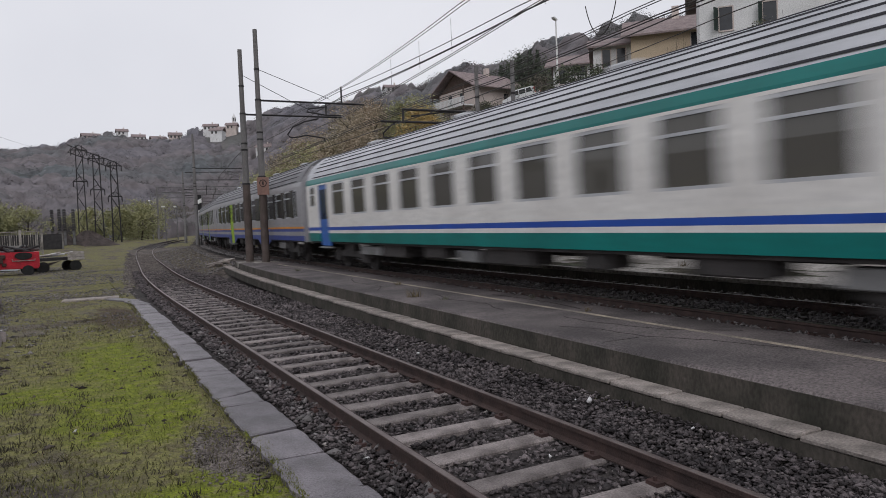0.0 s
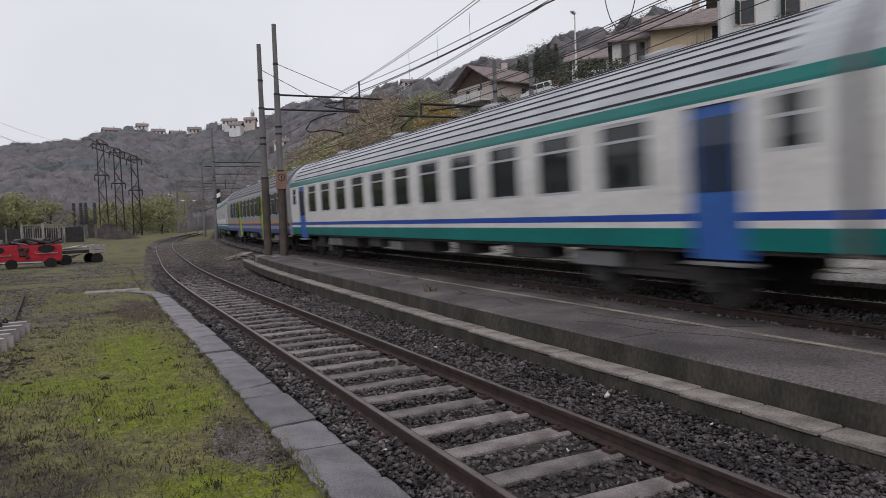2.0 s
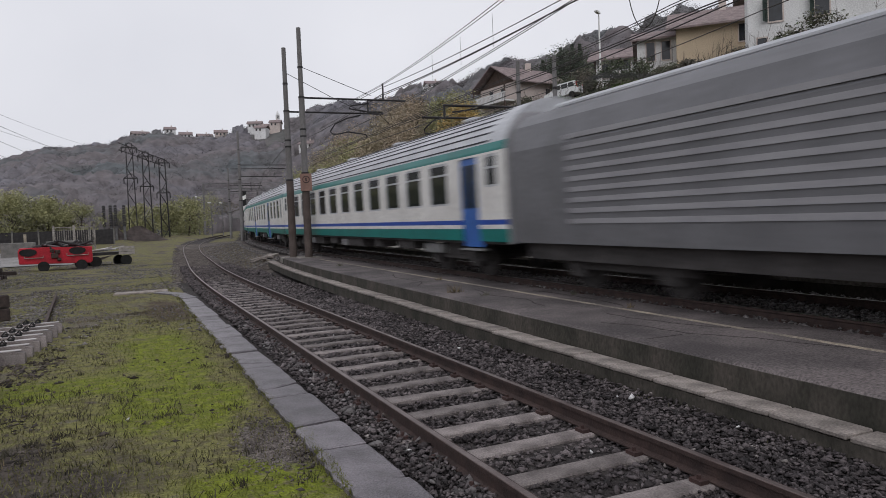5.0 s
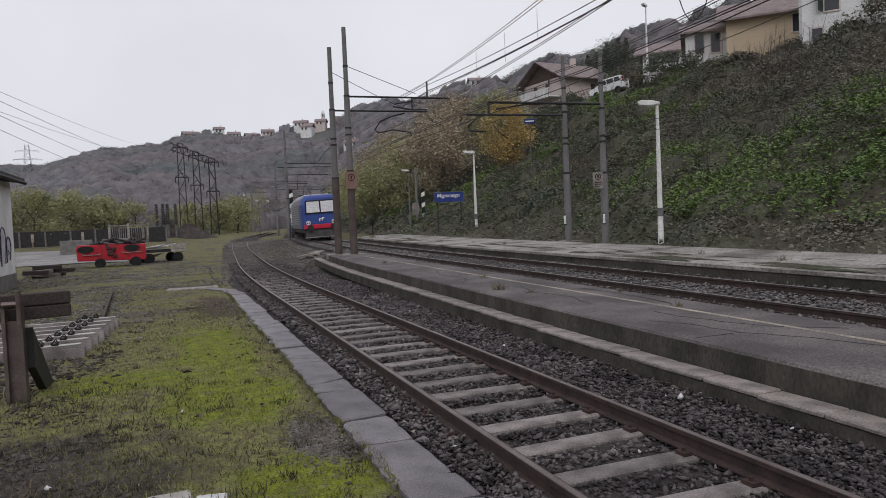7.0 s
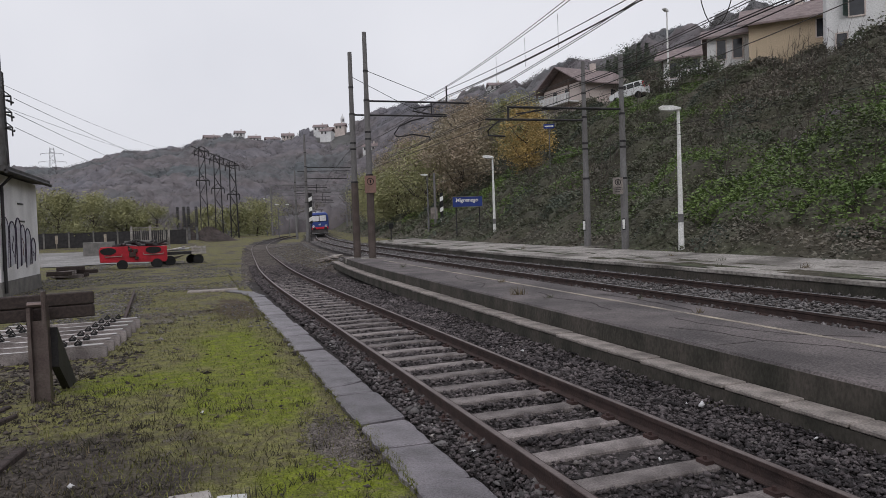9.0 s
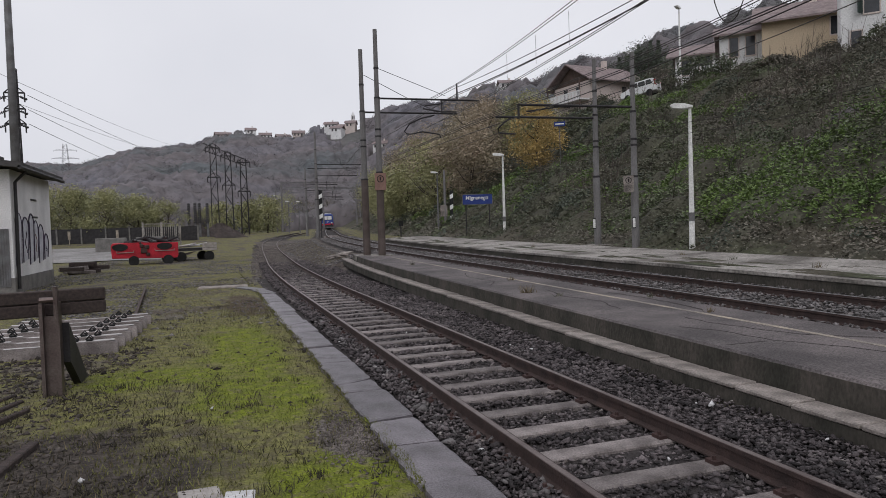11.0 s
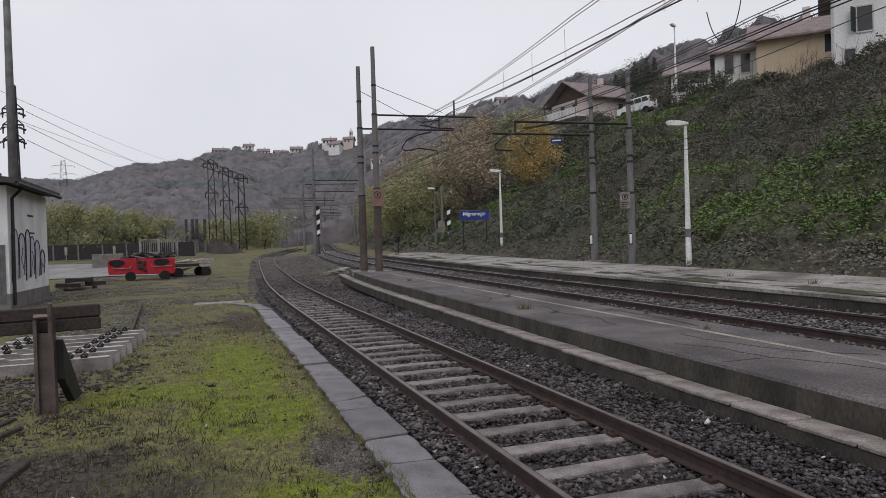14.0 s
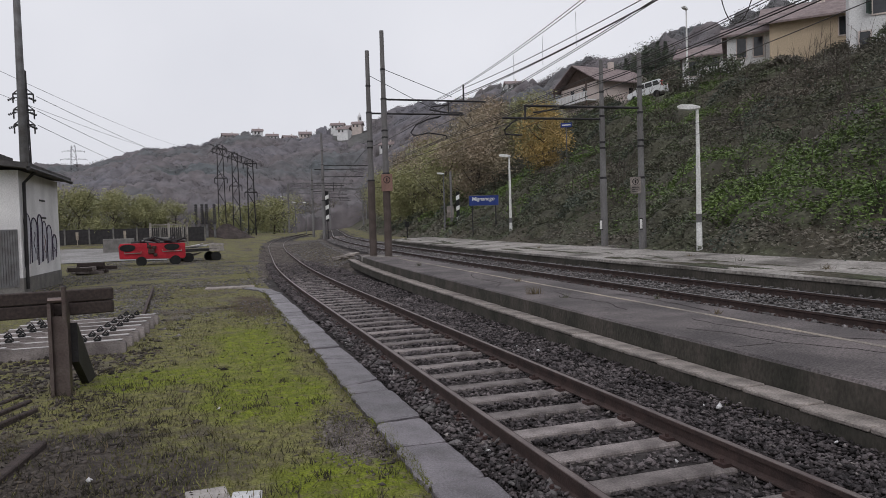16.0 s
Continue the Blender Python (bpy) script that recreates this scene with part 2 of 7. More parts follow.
    bark=mat("bark", (0.09, 0.075, 0.065), (0.055, 0.045, 0.04), 3, 0.9, 0, 0.5, 20),
    grass=mat("grass_blade", (0.165, 0.190, 0.030), (0.115, 0.115, 0.035), 0.9, 0.7, 0, 0, island=0.35),
    olive_blade=mat("olive_blade", (0.150, 0.152, 0.050), (0.105, 0.096, 0.045), 0.9, 0.8, 0, 0, island=0.4),
    dark_weed=mat("dark_weed", (0.055, 0.052, 0.032), (0.04, 0.034, 0.026), 0.9, 0.85, 0, 0, island=0.4),
    straw=mat("straw_blade", (0.17, 0.135, 0.08), (0.10, 0.08, 0.05), 0.8, 0.8, 0, 0, island=0.5),
    # Hill ground in the same haze-greyed tone as the far woods.
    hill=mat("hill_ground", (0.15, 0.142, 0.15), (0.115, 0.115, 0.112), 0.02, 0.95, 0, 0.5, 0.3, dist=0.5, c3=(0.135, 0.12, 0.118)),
    slope=mat("slope_ground", (0.10, 0.088, 0.066), (0.07, 0.078, 0.046), 0.25, 0.95, 0, 0.8, 4, dist=0.2, c3=(0.066, 0.06, 0.044), grain=(0.6, 1.35)),
)


def glass_dark(name, tint, rough=0.06):
    m = bpy.data.materials.new(name)
    m.use_nodes = True
    b = m.node_tree.nodes["Principled BSDF"]
    b.inputs["Base Color"].default_value = (*tint, 1)
    b.inputs["Roughness"].default_value = rough
    b.inputs["Specular IOR Level"].default_value = 0.5
    return m


M["glass"] = glass_dark("tinted_coach_glass", (0.022, 0.027, 0.026))
M["glass_pale"] = glass_dark("pale_coach_glass", (0.10, 0.095, 0.085))


def ground_material():
    m = bpy.data.materials.new("yard_ground")
    m.use_nodes = True
    n, l = m.node_tree.nodes, m.node_tree.links
    b = n["Principled BSDF"]
    b.inputs["Roughness"].default_value, b.inputs["Specular IOR Level"].default_value = 0.9, 0.2
    tc = n.new("ShaderNodeTexCoord")

    def noise_of(scale, detail=6):
        q = n.new("ShaderNodeTexNoise")
        q.inputs["Scale"].default_value, q.inputs["Detail"].default_value = scale, detail
        l.new(tc.outputs["Object"], q.inputs[0])
        return q.outputs["Fac"]

    def step(v, a, c):
        q = n.new("ShaderNodeMapRange")
        q.interpolation_type = "SMOOTHSTEP"
        q.inputs[1].default_value, q.inputs[2].default_value = a, c
        l.new(v, q.inputs[0])
        return q.outputs[0]

    def mixc(f, a, c):
        q = n.new("ShaderNodeMix")
        q.data_type = "RGBA"
        l.new(f, q.inputs[0])
        for s, x in ((6, a), (7, c)):
            if isinstance(x, tuple):
                q.inputs[s].default_value = (*x, 1)
            else:
                l.new(x, q.inputs[s])
        return q.outputs[2]

    def math(op, a, c):
        q = n.new("ShaderNodeMath")
        q.operation = op
        for s, x in ((0, a), (1, c)):
            if isinstance(x, float):
                q.inputs[s].default_value = x
            else:
                l.new(x, q.inputs[s])
        return q.outputs[0]

    def oval(centre, radii):
        d = n.new("ShaderNodeVectorMath")
        d.operation = "SUBTRACT"
        d.inputs[1].default_value = (*centre, 0)
        l.new(tc.outputs["Object"], d.inputs[0])
        sc = n.new("ShaderNodeVectorMath")
        sc.operation = "MULTIPLY"
        sc.inputs[1].default_value = (1 / radii[0], 1 / radii[1], 0)
        l.new(d.outputs[0], sc.inputs[0])
        ln = n.new("ShaderNodeVectorMath")
        ln.operation = "LENGTH"
        l.new(sc.outputs[0], ln.inputs[0])
        return ln.outputs["Value"]

    def ragged(v, scale, amount):
        return math("ADD", v, math("MULTIPLY", math("SUBTRACT", noise_of(scale), 0.5), amount))

    soil = mixc(step(noise_of(2.5), 0.4, 0.62), (0.074, 0.060, 0.049), (0.135, 0.116, 0.094))
    soil = mixc(step(noise_of(34, 3), 0.52, 0.66), soil, (0.17, 0.155, 0.14))
    dull = mixc(step(noise_of(7), 0.38, 0.62), (0.195, 0.190, 0.068), (0.125, 0.112, 0.058))
    green = mixc(step(noise_of(5), 0.38, 0.62), (0.185, 0.222, 0.018), (0.130, 0.150, 0.022))
    # thin grass over stony soil, patchy far out
    c = mixc(math("MULTIPLY", step(noise_of(0.6), 0.36, 0.52), step(noise_of(6), 0.33, 0.50)), soil, dull)
    # the lawn, with bare soil showing in it
    lawn = step(ragged(oval((0.3, 10.2), (1.9, 7.2)), 1.5, 1.3), 1.25, 0.85)
    c = mixc(math("MULTIPLY", lawn, step(noise_of(3.2), 0.29, 0.44)), c, dull)
    # bright moss cushions
    cushion = oval((-0.75, 10.4), (1.3, 0.95))
    for centre, radii in (((0.45, 12.6), (0.8, 2.9)), ((0.85, 5.5), (0.75, 0.8)), ((0.45, 8.8), (0.95, 1.5))):
        cushion = math("MINIMUM", cushion, oval(centre, radii))
    moss = math("MULTIPLY", step(ragged(cushion, 1.7, 1.5), 1.1, 0.6), step(noise_of(10), 0.34, 0.50))
    c = mixc(moss, c, green)
    # brown bare earth by the kerb's end, dark wet gravel by the old timbers
    bare = step(ragged(oval((0.75, 19.6), (0.7, 3.4)), 1.2, 1.2), 1.0, 0.6)
    c = mixc(bare, c, mixc(step(noise_of(9), 0.4, 0.65), (0.062, 0.045, 0.036), (0.11, 0.085, 0.066)))
    wet = step(ragged(oval((-1.9, 6.4), (2.0, 1.9)), 1.9, 1.3), 1.1, 0.65)
    c = mixc(wet, c, mixc(step(noise_of(14), 0.4, 0.65), (0.046, 0.038, 0.033), (0.088, 0.074, 0.062)))
    worn = step(ragged(oval((1.15, 6.6), (0.34, 0.8)), 2.5, 0.9), 1.05, 0.75)
    c = mixc(worn, c, mixc(step(noise_of(22), 0.4, 0.6), (0.19, 0.17, 0.16), (0.11, 0.096, 0.086)))
    tone = n.new("ShaderNodeMapRange")
    tone.inputs[1].default_value, tone.inputs[2].default_value, tone.inputs[3].default_value, tone.inputs[4].default_value = 0.3, 0.7, 0.6, 1.35
    l.new(noise_of(45, 4), tone.inputs[0])
    toned = n.new("ShaderNodeVectorMath")
    toned.operation = "SCALE"
    l.new(c, toned.inputs[0])
    l.new(tone.outputs[0], toned.inputs["Scale"])
    c = toned.outputs[0]
    l.new(c, b.inputs["Base Color"])
    bp = n.new("ShaderNodeBump")
    bp.inputs["Strength"].default_value, bp.inputs["Distance"].default_value = 0.9, 0.04
    l.new(noise_of(28), bp.inputs["Height"])
    l.new(bp.outputs[0], b.inputs["Normal"])
    return m


M["ground"] = ground_material()


# ---- building helpers ----
def part(name, bm, material, parent=None, label="", smooth=False):
    me = bpy.data.meshes.new(name)
    bmesh.ops.recalc_face_normals(bm, faces=bm.faces)
    bm.to_mesh(me)
    bm.free()
    me.materials.append(material)
    if smooth:
        for p in me.polygons:
            p.use_smooth = True
    ob = new(name, me)
    if parent is not None:
        ob.parent = parent
    if label:
        ob["label"] = label
    return ob


def thing(name, label, category, x=0, y=0, z=0, rz=0, group="", kind=""):
    ob = new(name)
    ob.matrix_basis = pose(x, y, z, 0, 0, rz)
    return tagged(ob, label, category, group, kind)


def box(bm, x0, x1, y0, y1, z0, z1, m=None):
    v = [bm.verts.new((x, y, z)) for z in (z0, z1) for y in (y0, y1) for x in (x0, x1)]
    for f in ((0, 2, 3, 1), (4, 5, 7, 6), (0, 1, 5, 4), (2, 6, 7, 3), (0, 4, 6, 2), (1, 3, 7, 5)):
        bm.faces.new([v[i] for i in f])
    if m is not None:
        for q in v:
            q.co = m @ q.co
    return v


def bevel(bm, w=0.01, seg=1):
    bmesh.ops.bevel(bm, geom=list(bm.edges), offset=w, segments=seg, affect="EDGES", profile=0.6)
    return bm


def tube(bm, a, c, r0, r1=None, n=10):
    a, c = Vector(a), Vector(c)
    r1 = r0 if r1 is None else r1
    d = (c - a).normalized()
    u = d.orthogonal().normalized()
    w = d.cross(u)
    rings = []
    for p, r in ((a, r0), (c, r1)):
        rings.append([bm.verts.new(p + r * (math.cos(k * 2 * math.pi / n) * u + math.sin(k * 2 * math.pi / n) * w)) for k in range(n)])
    for k in range(n):
        bm.faces.new((rings[0][k], rings[0][(k + 1) % n], rings[1][(k + 1) % n], rings[1][k]))
    bm.faces.new(rings[0][::-1])
    bm.faces.new(rings[1])


def path_tube(bm, pts, r, n=6):
    """One unbroken tube along a line of points."""
    pts = [Vector(p) for p in pts]
    side, rings = None, []
    for i, p in enumerate(pts):
        d = (pts[min(i + 1, len(pts) - 1)] - pts[max(i - 1, 0)]).normalized()
        if side is None:
            side = d.orthogonal().normalized()
        side = (side - d * side.dot(d)).normalized()
        up = d.cross(side)
        rings.append([bm.verts.new(p + (side * math.cos(6.28319 * k / n) + up * math.sin(6.28319 * k / n)) * r) for k in range(n)])
    for a, c in zip(rings[:-1], rings[1:]):
        for k in range(n):
            bm.faces.new((a[k], a[(k + 1) % n], c[(k + 1) % n], c[k]))
    bm.faces.new(rings[0][::-1])
    bm.faces.new(rings[-1])


def prism(bm, profile, y0, y1):
    """An outline in x, z drawn out along y."""
    a = [bm.verts.new((x, y0, z)) for x, z in profile]
    c = [bm.verts.new((x, y1, z)) for x, z in profile]
    k = len(profile)
    for i in range(k):
        bm.faces.new((a[i], a[(i + 1) % k], c[(i + 1) % k], c[i]))
    bm.faces.new(a[::-1])
    bm.faces.new(c)


def sweep(bm, profile, path):
    """An outline in (side, up) carried along a path of (x, y, z)."""
    rings = []
    for i, p in enumerate(path):
        a, c = path[max(0, i - 1)], path[min(len(path) - 1, i + 1)]
        d = Vector((c[0] - a[0], c[1] - a[1], 0)).normalized()
        s = Vector((d.y, -d.x, 0))
        rings.append([bm.verts.new(Vector(p) + s * q[0] + Vector((0, 0, q[1]))) for q in profile])
    k = len(profile)
    for r0, r1 in zip(rings[:-1], rings[1:]):
        for i in range(k):
            bm.faces.new((r0[i], r0[(i + 1) % k], r1[(i + 1) % k], r1[i]))
    bm.faces.new(rings[0][::-1])
    bm.faces.new(rings[-1])


def mesh_np(name, verts, faces, material, parent=None):
    """Faces: an array with one row a face, all of one size."""
    verts, faces = np.asarray(verts, dtype=np.float32), np.asarray(faces, dtype=np.int32)
    me = bpy.data.meshes.new(name)
    me.vertices.add(len(verts))
    me.vertices.foreach_set("co", verts.ravel())
    me.loops.add(faces.size)
    me.loops.foreach_set("vertex_index", faces.ravel())
    me.polygons.add(len(faces))
    me.polygons.foreach_set("loop_start", np.arange(len(faces), dtype=np.int32) * faces.shape[1])
    me.update(calc_edges=True)
    me.materials.append(material)
    ob = new(name, me)
    if parent is not None:
        ob.parent = parent
    return ob


RNG = np.random.default_rng(7)


def leaf_cloud(points, size, flat=0.0):
    """Small pointed leaves at the points: verts and faces. flat: how far they lie level."""
    k = len(points)
    a = RNG.normal(size=(k, 3))
    a[:, 2] *= 1 - flat
    a /= np.linalg.norm(a, axis=1, keepdims=True)
    c = np.cross(a, RNG.normal(size=(k, 3)))
    if flat:
        c[:, 2] *= 1 - flat
    c /= np.linalg.norm(c, axis=1, keepdims=True) + 1e-9
    s = (size * RNG.uniform(0.6, 1.4, k))[:, None]
    v = np.stack([points - a * s, points + c * s * 0.8 + a * s * 0.2, points + a * s * 0.9 - c * s * 0.3], 1).reshape(-1, 3)
    return v, np.arange(3 * k).reshape(k, 3)


def stones(points, size):
    """Eight-faced uneven stones: verts and faces."""
    k = len(points)
    base = np.array([[1, 0, 0], [-1, 0, 0], [0, 1, 0], [0, -1, 0], [0, 0, 1], [0, 0, -1]], float)
    v = base[None] * RNG.uniform(0.55, 1.15, (k, 6, 1)) + RNG.normal(scale=0.22, size=(k, 6, 3))
    v[:, :, 0] *= RNG.uniform(0.85, 1.55, (k, 1))
    v[:, :, 1] *= RNG.uniform(0.6, 1.05, (k, 1))
    q = RNG.uniform(0, 2 * np.pi, k)
    c, s = np.cos(q), np.sin(q)
    x = v[:, :, 0] * c[:, None] - v[:, :, 1] * s[:, None]
    y = v[:, :, 0] * s[:, None] + v[:, :, 1] * c[:, None]
    v = np.stack([x, y, v[:, :, 2] * 0.62], 2) * (size * RNG.uniform(0.6, 1.35, k))[:, None, None] + points[:, None]
    tri = np.array([[0, 2, 4], [2, 1, 4], [1, 3, 4], [3, 0, 4], [2, 0, 5], [1, 2, 5], [3, 1, 5], [0, 3, 5]])
    return v.reshape(-1, 3), (tri[None] + 6 * np.arange(k)[:, None, None]).reshape(-1, 3)


# ---- the lines' course ----
CANT = 0.06


def main_x(y):
    """Centre of the main line; it bends to the right, then runs on and bends left behind the woods."""
    if y <= 20:
        return 9.25
    if y <= 87.5:
        return 9.25 + (y - 20) ** 2 / 900
    x = 9.25 + 67.5 ** 2 / 900 + 0.15 * (y - 87.5)
    return x - max(0, y - 215) ** 2 / 900


def main_z(y):
    """Top of the main line's near rail."""
    return 0.375 + 0.0095 * (min(y, 230) - 8)


def siding_x(y):
    """Centre of the near siding: straight, then easing to the right towards the main line."""
    return 3.105 + max(0, min(y, 42) - 20) ** 2 / 800 + 0.055 * max(0, y - 42) + 0.004 * max(0, y - 72) ** 2


def siding_z(y):
    """Rail top of the siding, which climbs to the main line at its far end."""
    return 0.03 * max(0, y - 62) * min(1, max(0, y - 62) / 12)


def along(fx, fz, y0, y1, step, off=0.0, dz=0.0):
    """Points at an offset to the right of a course."""
    out = []
    y = y0
    while y <= y1 + 1e-6:
        d = (fx(y + 0.5) - fx(y - 0.5))
        k = math.hypot(1, d)
        out.append((fx(y) + off / k, y - off * d / k, fz(y) + dz))
        y += step
    return out


RAIL = [(-0.065, -0.15), (0.065, -0.15), (0.065, -0.138), (0.012, -0.12), (0.012, -0.045), (0.034, -0.034), (0.034, 0), (-0.034, 0), (-0.034, -0.034), (-0.012, -0.045), (-0.012, -0.12), (-0.065, -0.138)]
HEAD = [(-0.026, 0.0), (0.026, 0.0), (0.022, 0.003), (-0.022, 0.003)]


def platform_z(y):
    return 0.25 + 0.0095 * (y - 6)


def far_z(y):
    return 0.63 + 0.0095 * (y - 10)


def foot_x(y):
    return main_x(y) + 5.0


def smooth(t):
    t = min(1, max(0, t))
    return t * t * (3 - 2 * t)


# ---- ground and hills: one sheet to the horizon ----
HILL_AZ = [-180, -75, -40, -25, -10.4, -5.5, 1.5, 7.7, 11, 14.2, 21, 26, 32, 41, 55, 75, 180]
# Az -180 to -40: unseen hills, raised to darken the coach window reflections.
HILL_EL = [5.0, 6.0, 5.5, 4.6, 4.9, 5.9, 7.3, 7.5, 8.3, 9.3, 10.2, 11.2, 12.3, 14.2, 15.0, 15.0, 12.0]
HILL_R0 = [200, 170, 160, 160, 150, 150, 190, 235, 240, 215, 150, 118, 112, 100, 95, 120, 200]
HILL_R1 = [600, 560, 520, 520, 520, 480, 450, 430, 430, 410, 330, 280, 250, 210, 190, 250, 600]


def hill(x, y):
    r, az = math.hypot(x, y), math.degrees(math.atan2(x, y))
    el, r0, r1 = (float(np.interp(az, HILL_AZ, q)) for q in (HILL_EL, HILL_R0, HILL_R1))
    top = r1 * math.tan(radians(el)) * (1 + 0.025 * math.sin(az * 0.9) + 0.012 * math.sin(az * 2.3 + 1))
    if r > r1:
        return max(-1, top - 0.12 * (r - r1))
    if r < r0:
        return -5.0
    return -0.5 + top * (0.75 * max(0, (r - r0) / (r1 - r0)) + 0.25 * smooth((r - r0) / (r1 - r0)))


def lumps(x, y, f=1.0):
    return math.sin(x * 1.3 * f + 2 * math.sin(y * 0.7 * f)) + math.sin(y * 1.7 * f + 1.5 * math.sin(x * 0.9 * f) + 2)


def terrain(x, y):
    m, zm, sx = main_x(y), main_z(y), siding_x(min(y, 60))
    start = 6.2 if y < 36 else max(sx + 1.3, 4.6)
    start = min(start, m - 3.2)
    low = -0.20 - 0.012 * lumps(x, y) + 0.0035 * max(0, y - 40) + (0.03 if x < 1.4 else 0) + max(min(1.7, 0.04 * max(0, y - 62)) * smooth((3 - x) / 4), siding_z(min(y, 115)) * 0.97 if y < 140 else 0)
    if y < 38 and 4.2 < x < 6.3:
        low -= 0.10 * smooth((x - 4.2) / 0.7) * smooth((38 - y) / 6)
    t = smooth((x - start) / max(0.6, m - 2.1 - start))
    z = low + (zm - 0.33 - low) * t
    if x > m + 2.0:
        z += (far_z(y) - 0.12 - (zm - 0.33)) * smooth((x - m - 2.0) / 2.4)
        u = x - foot_x(y)
        if u > 0:
            s = min(1, u / 24)
            z += min(13.2, max(9.0, 11.1 + 0.065 * (y - 33))) * (0.75 * s + 0.25 * smooth(s)) + 0.22 * lumps(x, y, 0.6) * min(1, u / 3) + 0.03 * max(0, u - 30)
    return max(z, hill(x, y))


def build_ground():
    xs = np.concatenate([np.arange(-900, -70, 25), np.arange(-70, -8, 2.5), np.arange(-8, 17, 0.4), np.arange(17, 75, 1.6), np.arange(75, 260, 7), np.arange(260, 921, 30)])
    ys = np.concatenate([np.arange(-400, -12, 25), np.arange(-12, 60, 0.6), np.arange(60, 150, 2.2), np.arange(150, 480, 8), np.arange(480, 921, 30)])
    v = [(x, y, terrain(x, y)) for y in ys for x in xs]
    nx, ny = len(xs), len(ys)
    i = (np.arange(ny - 1)[:, None] * nx + np.arange(nx - 1)[None]).ravel()
    f = np.stack([i, i + 1, i + nx + 1, i + nx], 1)
    ob = mesh_np("ground", v, f, M["ground"])
    for k in ("slope", "hill", "bed", "bank_earth"):
        ob.data.materials.append(M[k])
    index = np.zeros(len(f), dtype=np.int32)
    cx, cy = (xs[:-1] + xs[1:]) / 2, (ys[:-1] + ys[1:]) / 2
    k = 0
    for y in cy:
        for x in cx:
            if x > foot_x(y) - 0.3:
                index[k] = 1
            elif abs(x - siding_x(y)) < 1.5 and y < 110 or abs(x - main_x(y)) < 2.6 or 4 < x < 9 and y < 36:
                index[k] = 3
            if 36 <= y < 85 and siding_x(min(y, 75)) - 1.3 < x < main_x(y) - 1.9 or 4 < x < 9 and 34 < y < 40:
                index[k] = 4
            if hill(x, y) > 0.3:
                index[k] = 2
            k += 1
    ob.data.polygons.foreach_set("material_index", index)
    for p in ob.data.polygons:
        p.use_smooth = True
    return tagged(ob, "stony yard ground rising into wooded hills", "ground", kind="structure")


build_ground()


# ---- tracks ----
def rails(name, fx, fz, y0, y1, step, offs, head, label, group, cant=0.0):
    for off in offs:
        pts = along(fx, fz, y0, y1, step, off, cant if off > 0 else 0.0)
        rail = thing(name, label, "rail", group=group)
        bm = bmesh.new()
        sweep(bm, RAIL, pts)
        part("rail_body", bm, M["rail_rust"], rail)
        bm = bmesh.new()
        sweep(bm, HEAD, pts)
        part("running_surface", bm, head, rail, "worn bright running surface")


rails("siding_rail", siding_x, siding_z, 1.5, 112, 1.5, (-0.753, 0.753), M["rail_head"], "rusty brown steel rail of the siding", "siding rails")
rails("main_rail", main_x, main_z, -30, 300, 2.5, (-0.753, 0.753), M["rail_shine"], "dark steel rail of the main line with bright top", "main line rails", CANT)
# a further siding crossing the yard in the distance
rails("yard_rail", lambda y: -2 + 0.135 * (y - 60) + max(0, y - 100) ** 2 / 1500, lambda y: 0.15 + 0.006 * (y - 60), 62, 150, 4, (-0.753, 0.753), M["rail_rust"], "rusty rail of a disused yard track", "yard rails")


def sleeper_mesh(name, half, w, h, material):
    bm = bmesh.new()
    box(bm, -half, half, -w / 2, w / 2, -h, 0)
    bevel(bm, 0.015)
    me = bpy.data.meshes.new(name)
    bm.to_mesh(me)
    bm.free()
    me.materials.append(material)
    return me


near_track = thing("siding_sleepers", "grey concrete sleepers of the siding, sunk in ballast", "sleepers", kind="structure")
sm = sleeper_mesh("sleeper", 0.95, 0.225, 0.2, M["sleeper"])
clip = bmesh.new()
for sx in (-0.87, -0.636, 0.636, 0.87):
    box(clip, sx - 0.04, sx + 0.04, -0.06, 0.06, -0.002, 0.03)
    tube(clip, (sx, 0, 0.0), (sx, 0, 0.06), 0.018, 0.018, 6)
cm = bpy.data.meshes.new("rail_fastening")
clip.to_mesh(cm)
clip.free()
cm.materials.append(M["rust"])
for i in range(-2, 42):
    y = 4.56 + 0.70 * i + 0.02 * math.sin(i * 7.1)
    a = math.degrees(math.atan(siding_x(y + 0.5) - siding_x(y - 0.5)))
    s = new("sleeper", sm)
    s.parent = near_track
    s.matrix_basis = pose(siding_x(y), y, -0.152 + 0.006 * math.sin(i * 3.3) - max(0, i - 30) * 0.003, 0, 0.4 * math.sin(i * 5), -a + 0.8 * math.sin(i * 2.7))
    if y < 26:
        c = new("rail_fastening", cm)
        c.parent = s

main_bed = thing("main_sleepers", "concrete sleepers of the main line with rail clips", "sleepers", kind="structure")
sm2 = sleeper_mesh("main_sleeper", 1.15, 0.24, 0.18, M["sleeper"])
for i in range(0, 150):
    y = 1.0 + 0.6 * i
    a = math.degrees(math.atan(main_x(y + 0.5) - main_x(y - 0.5)))
    s = new("sleeper", sm2)
    s.parent = main_bed
    s.matrix_basis = pose(main_x(y), y, main_z(y) + CANT / 2 - 0.155, 0, -2.2, -a)
    c = new("rail_fastening", cm)
    c.parent = s


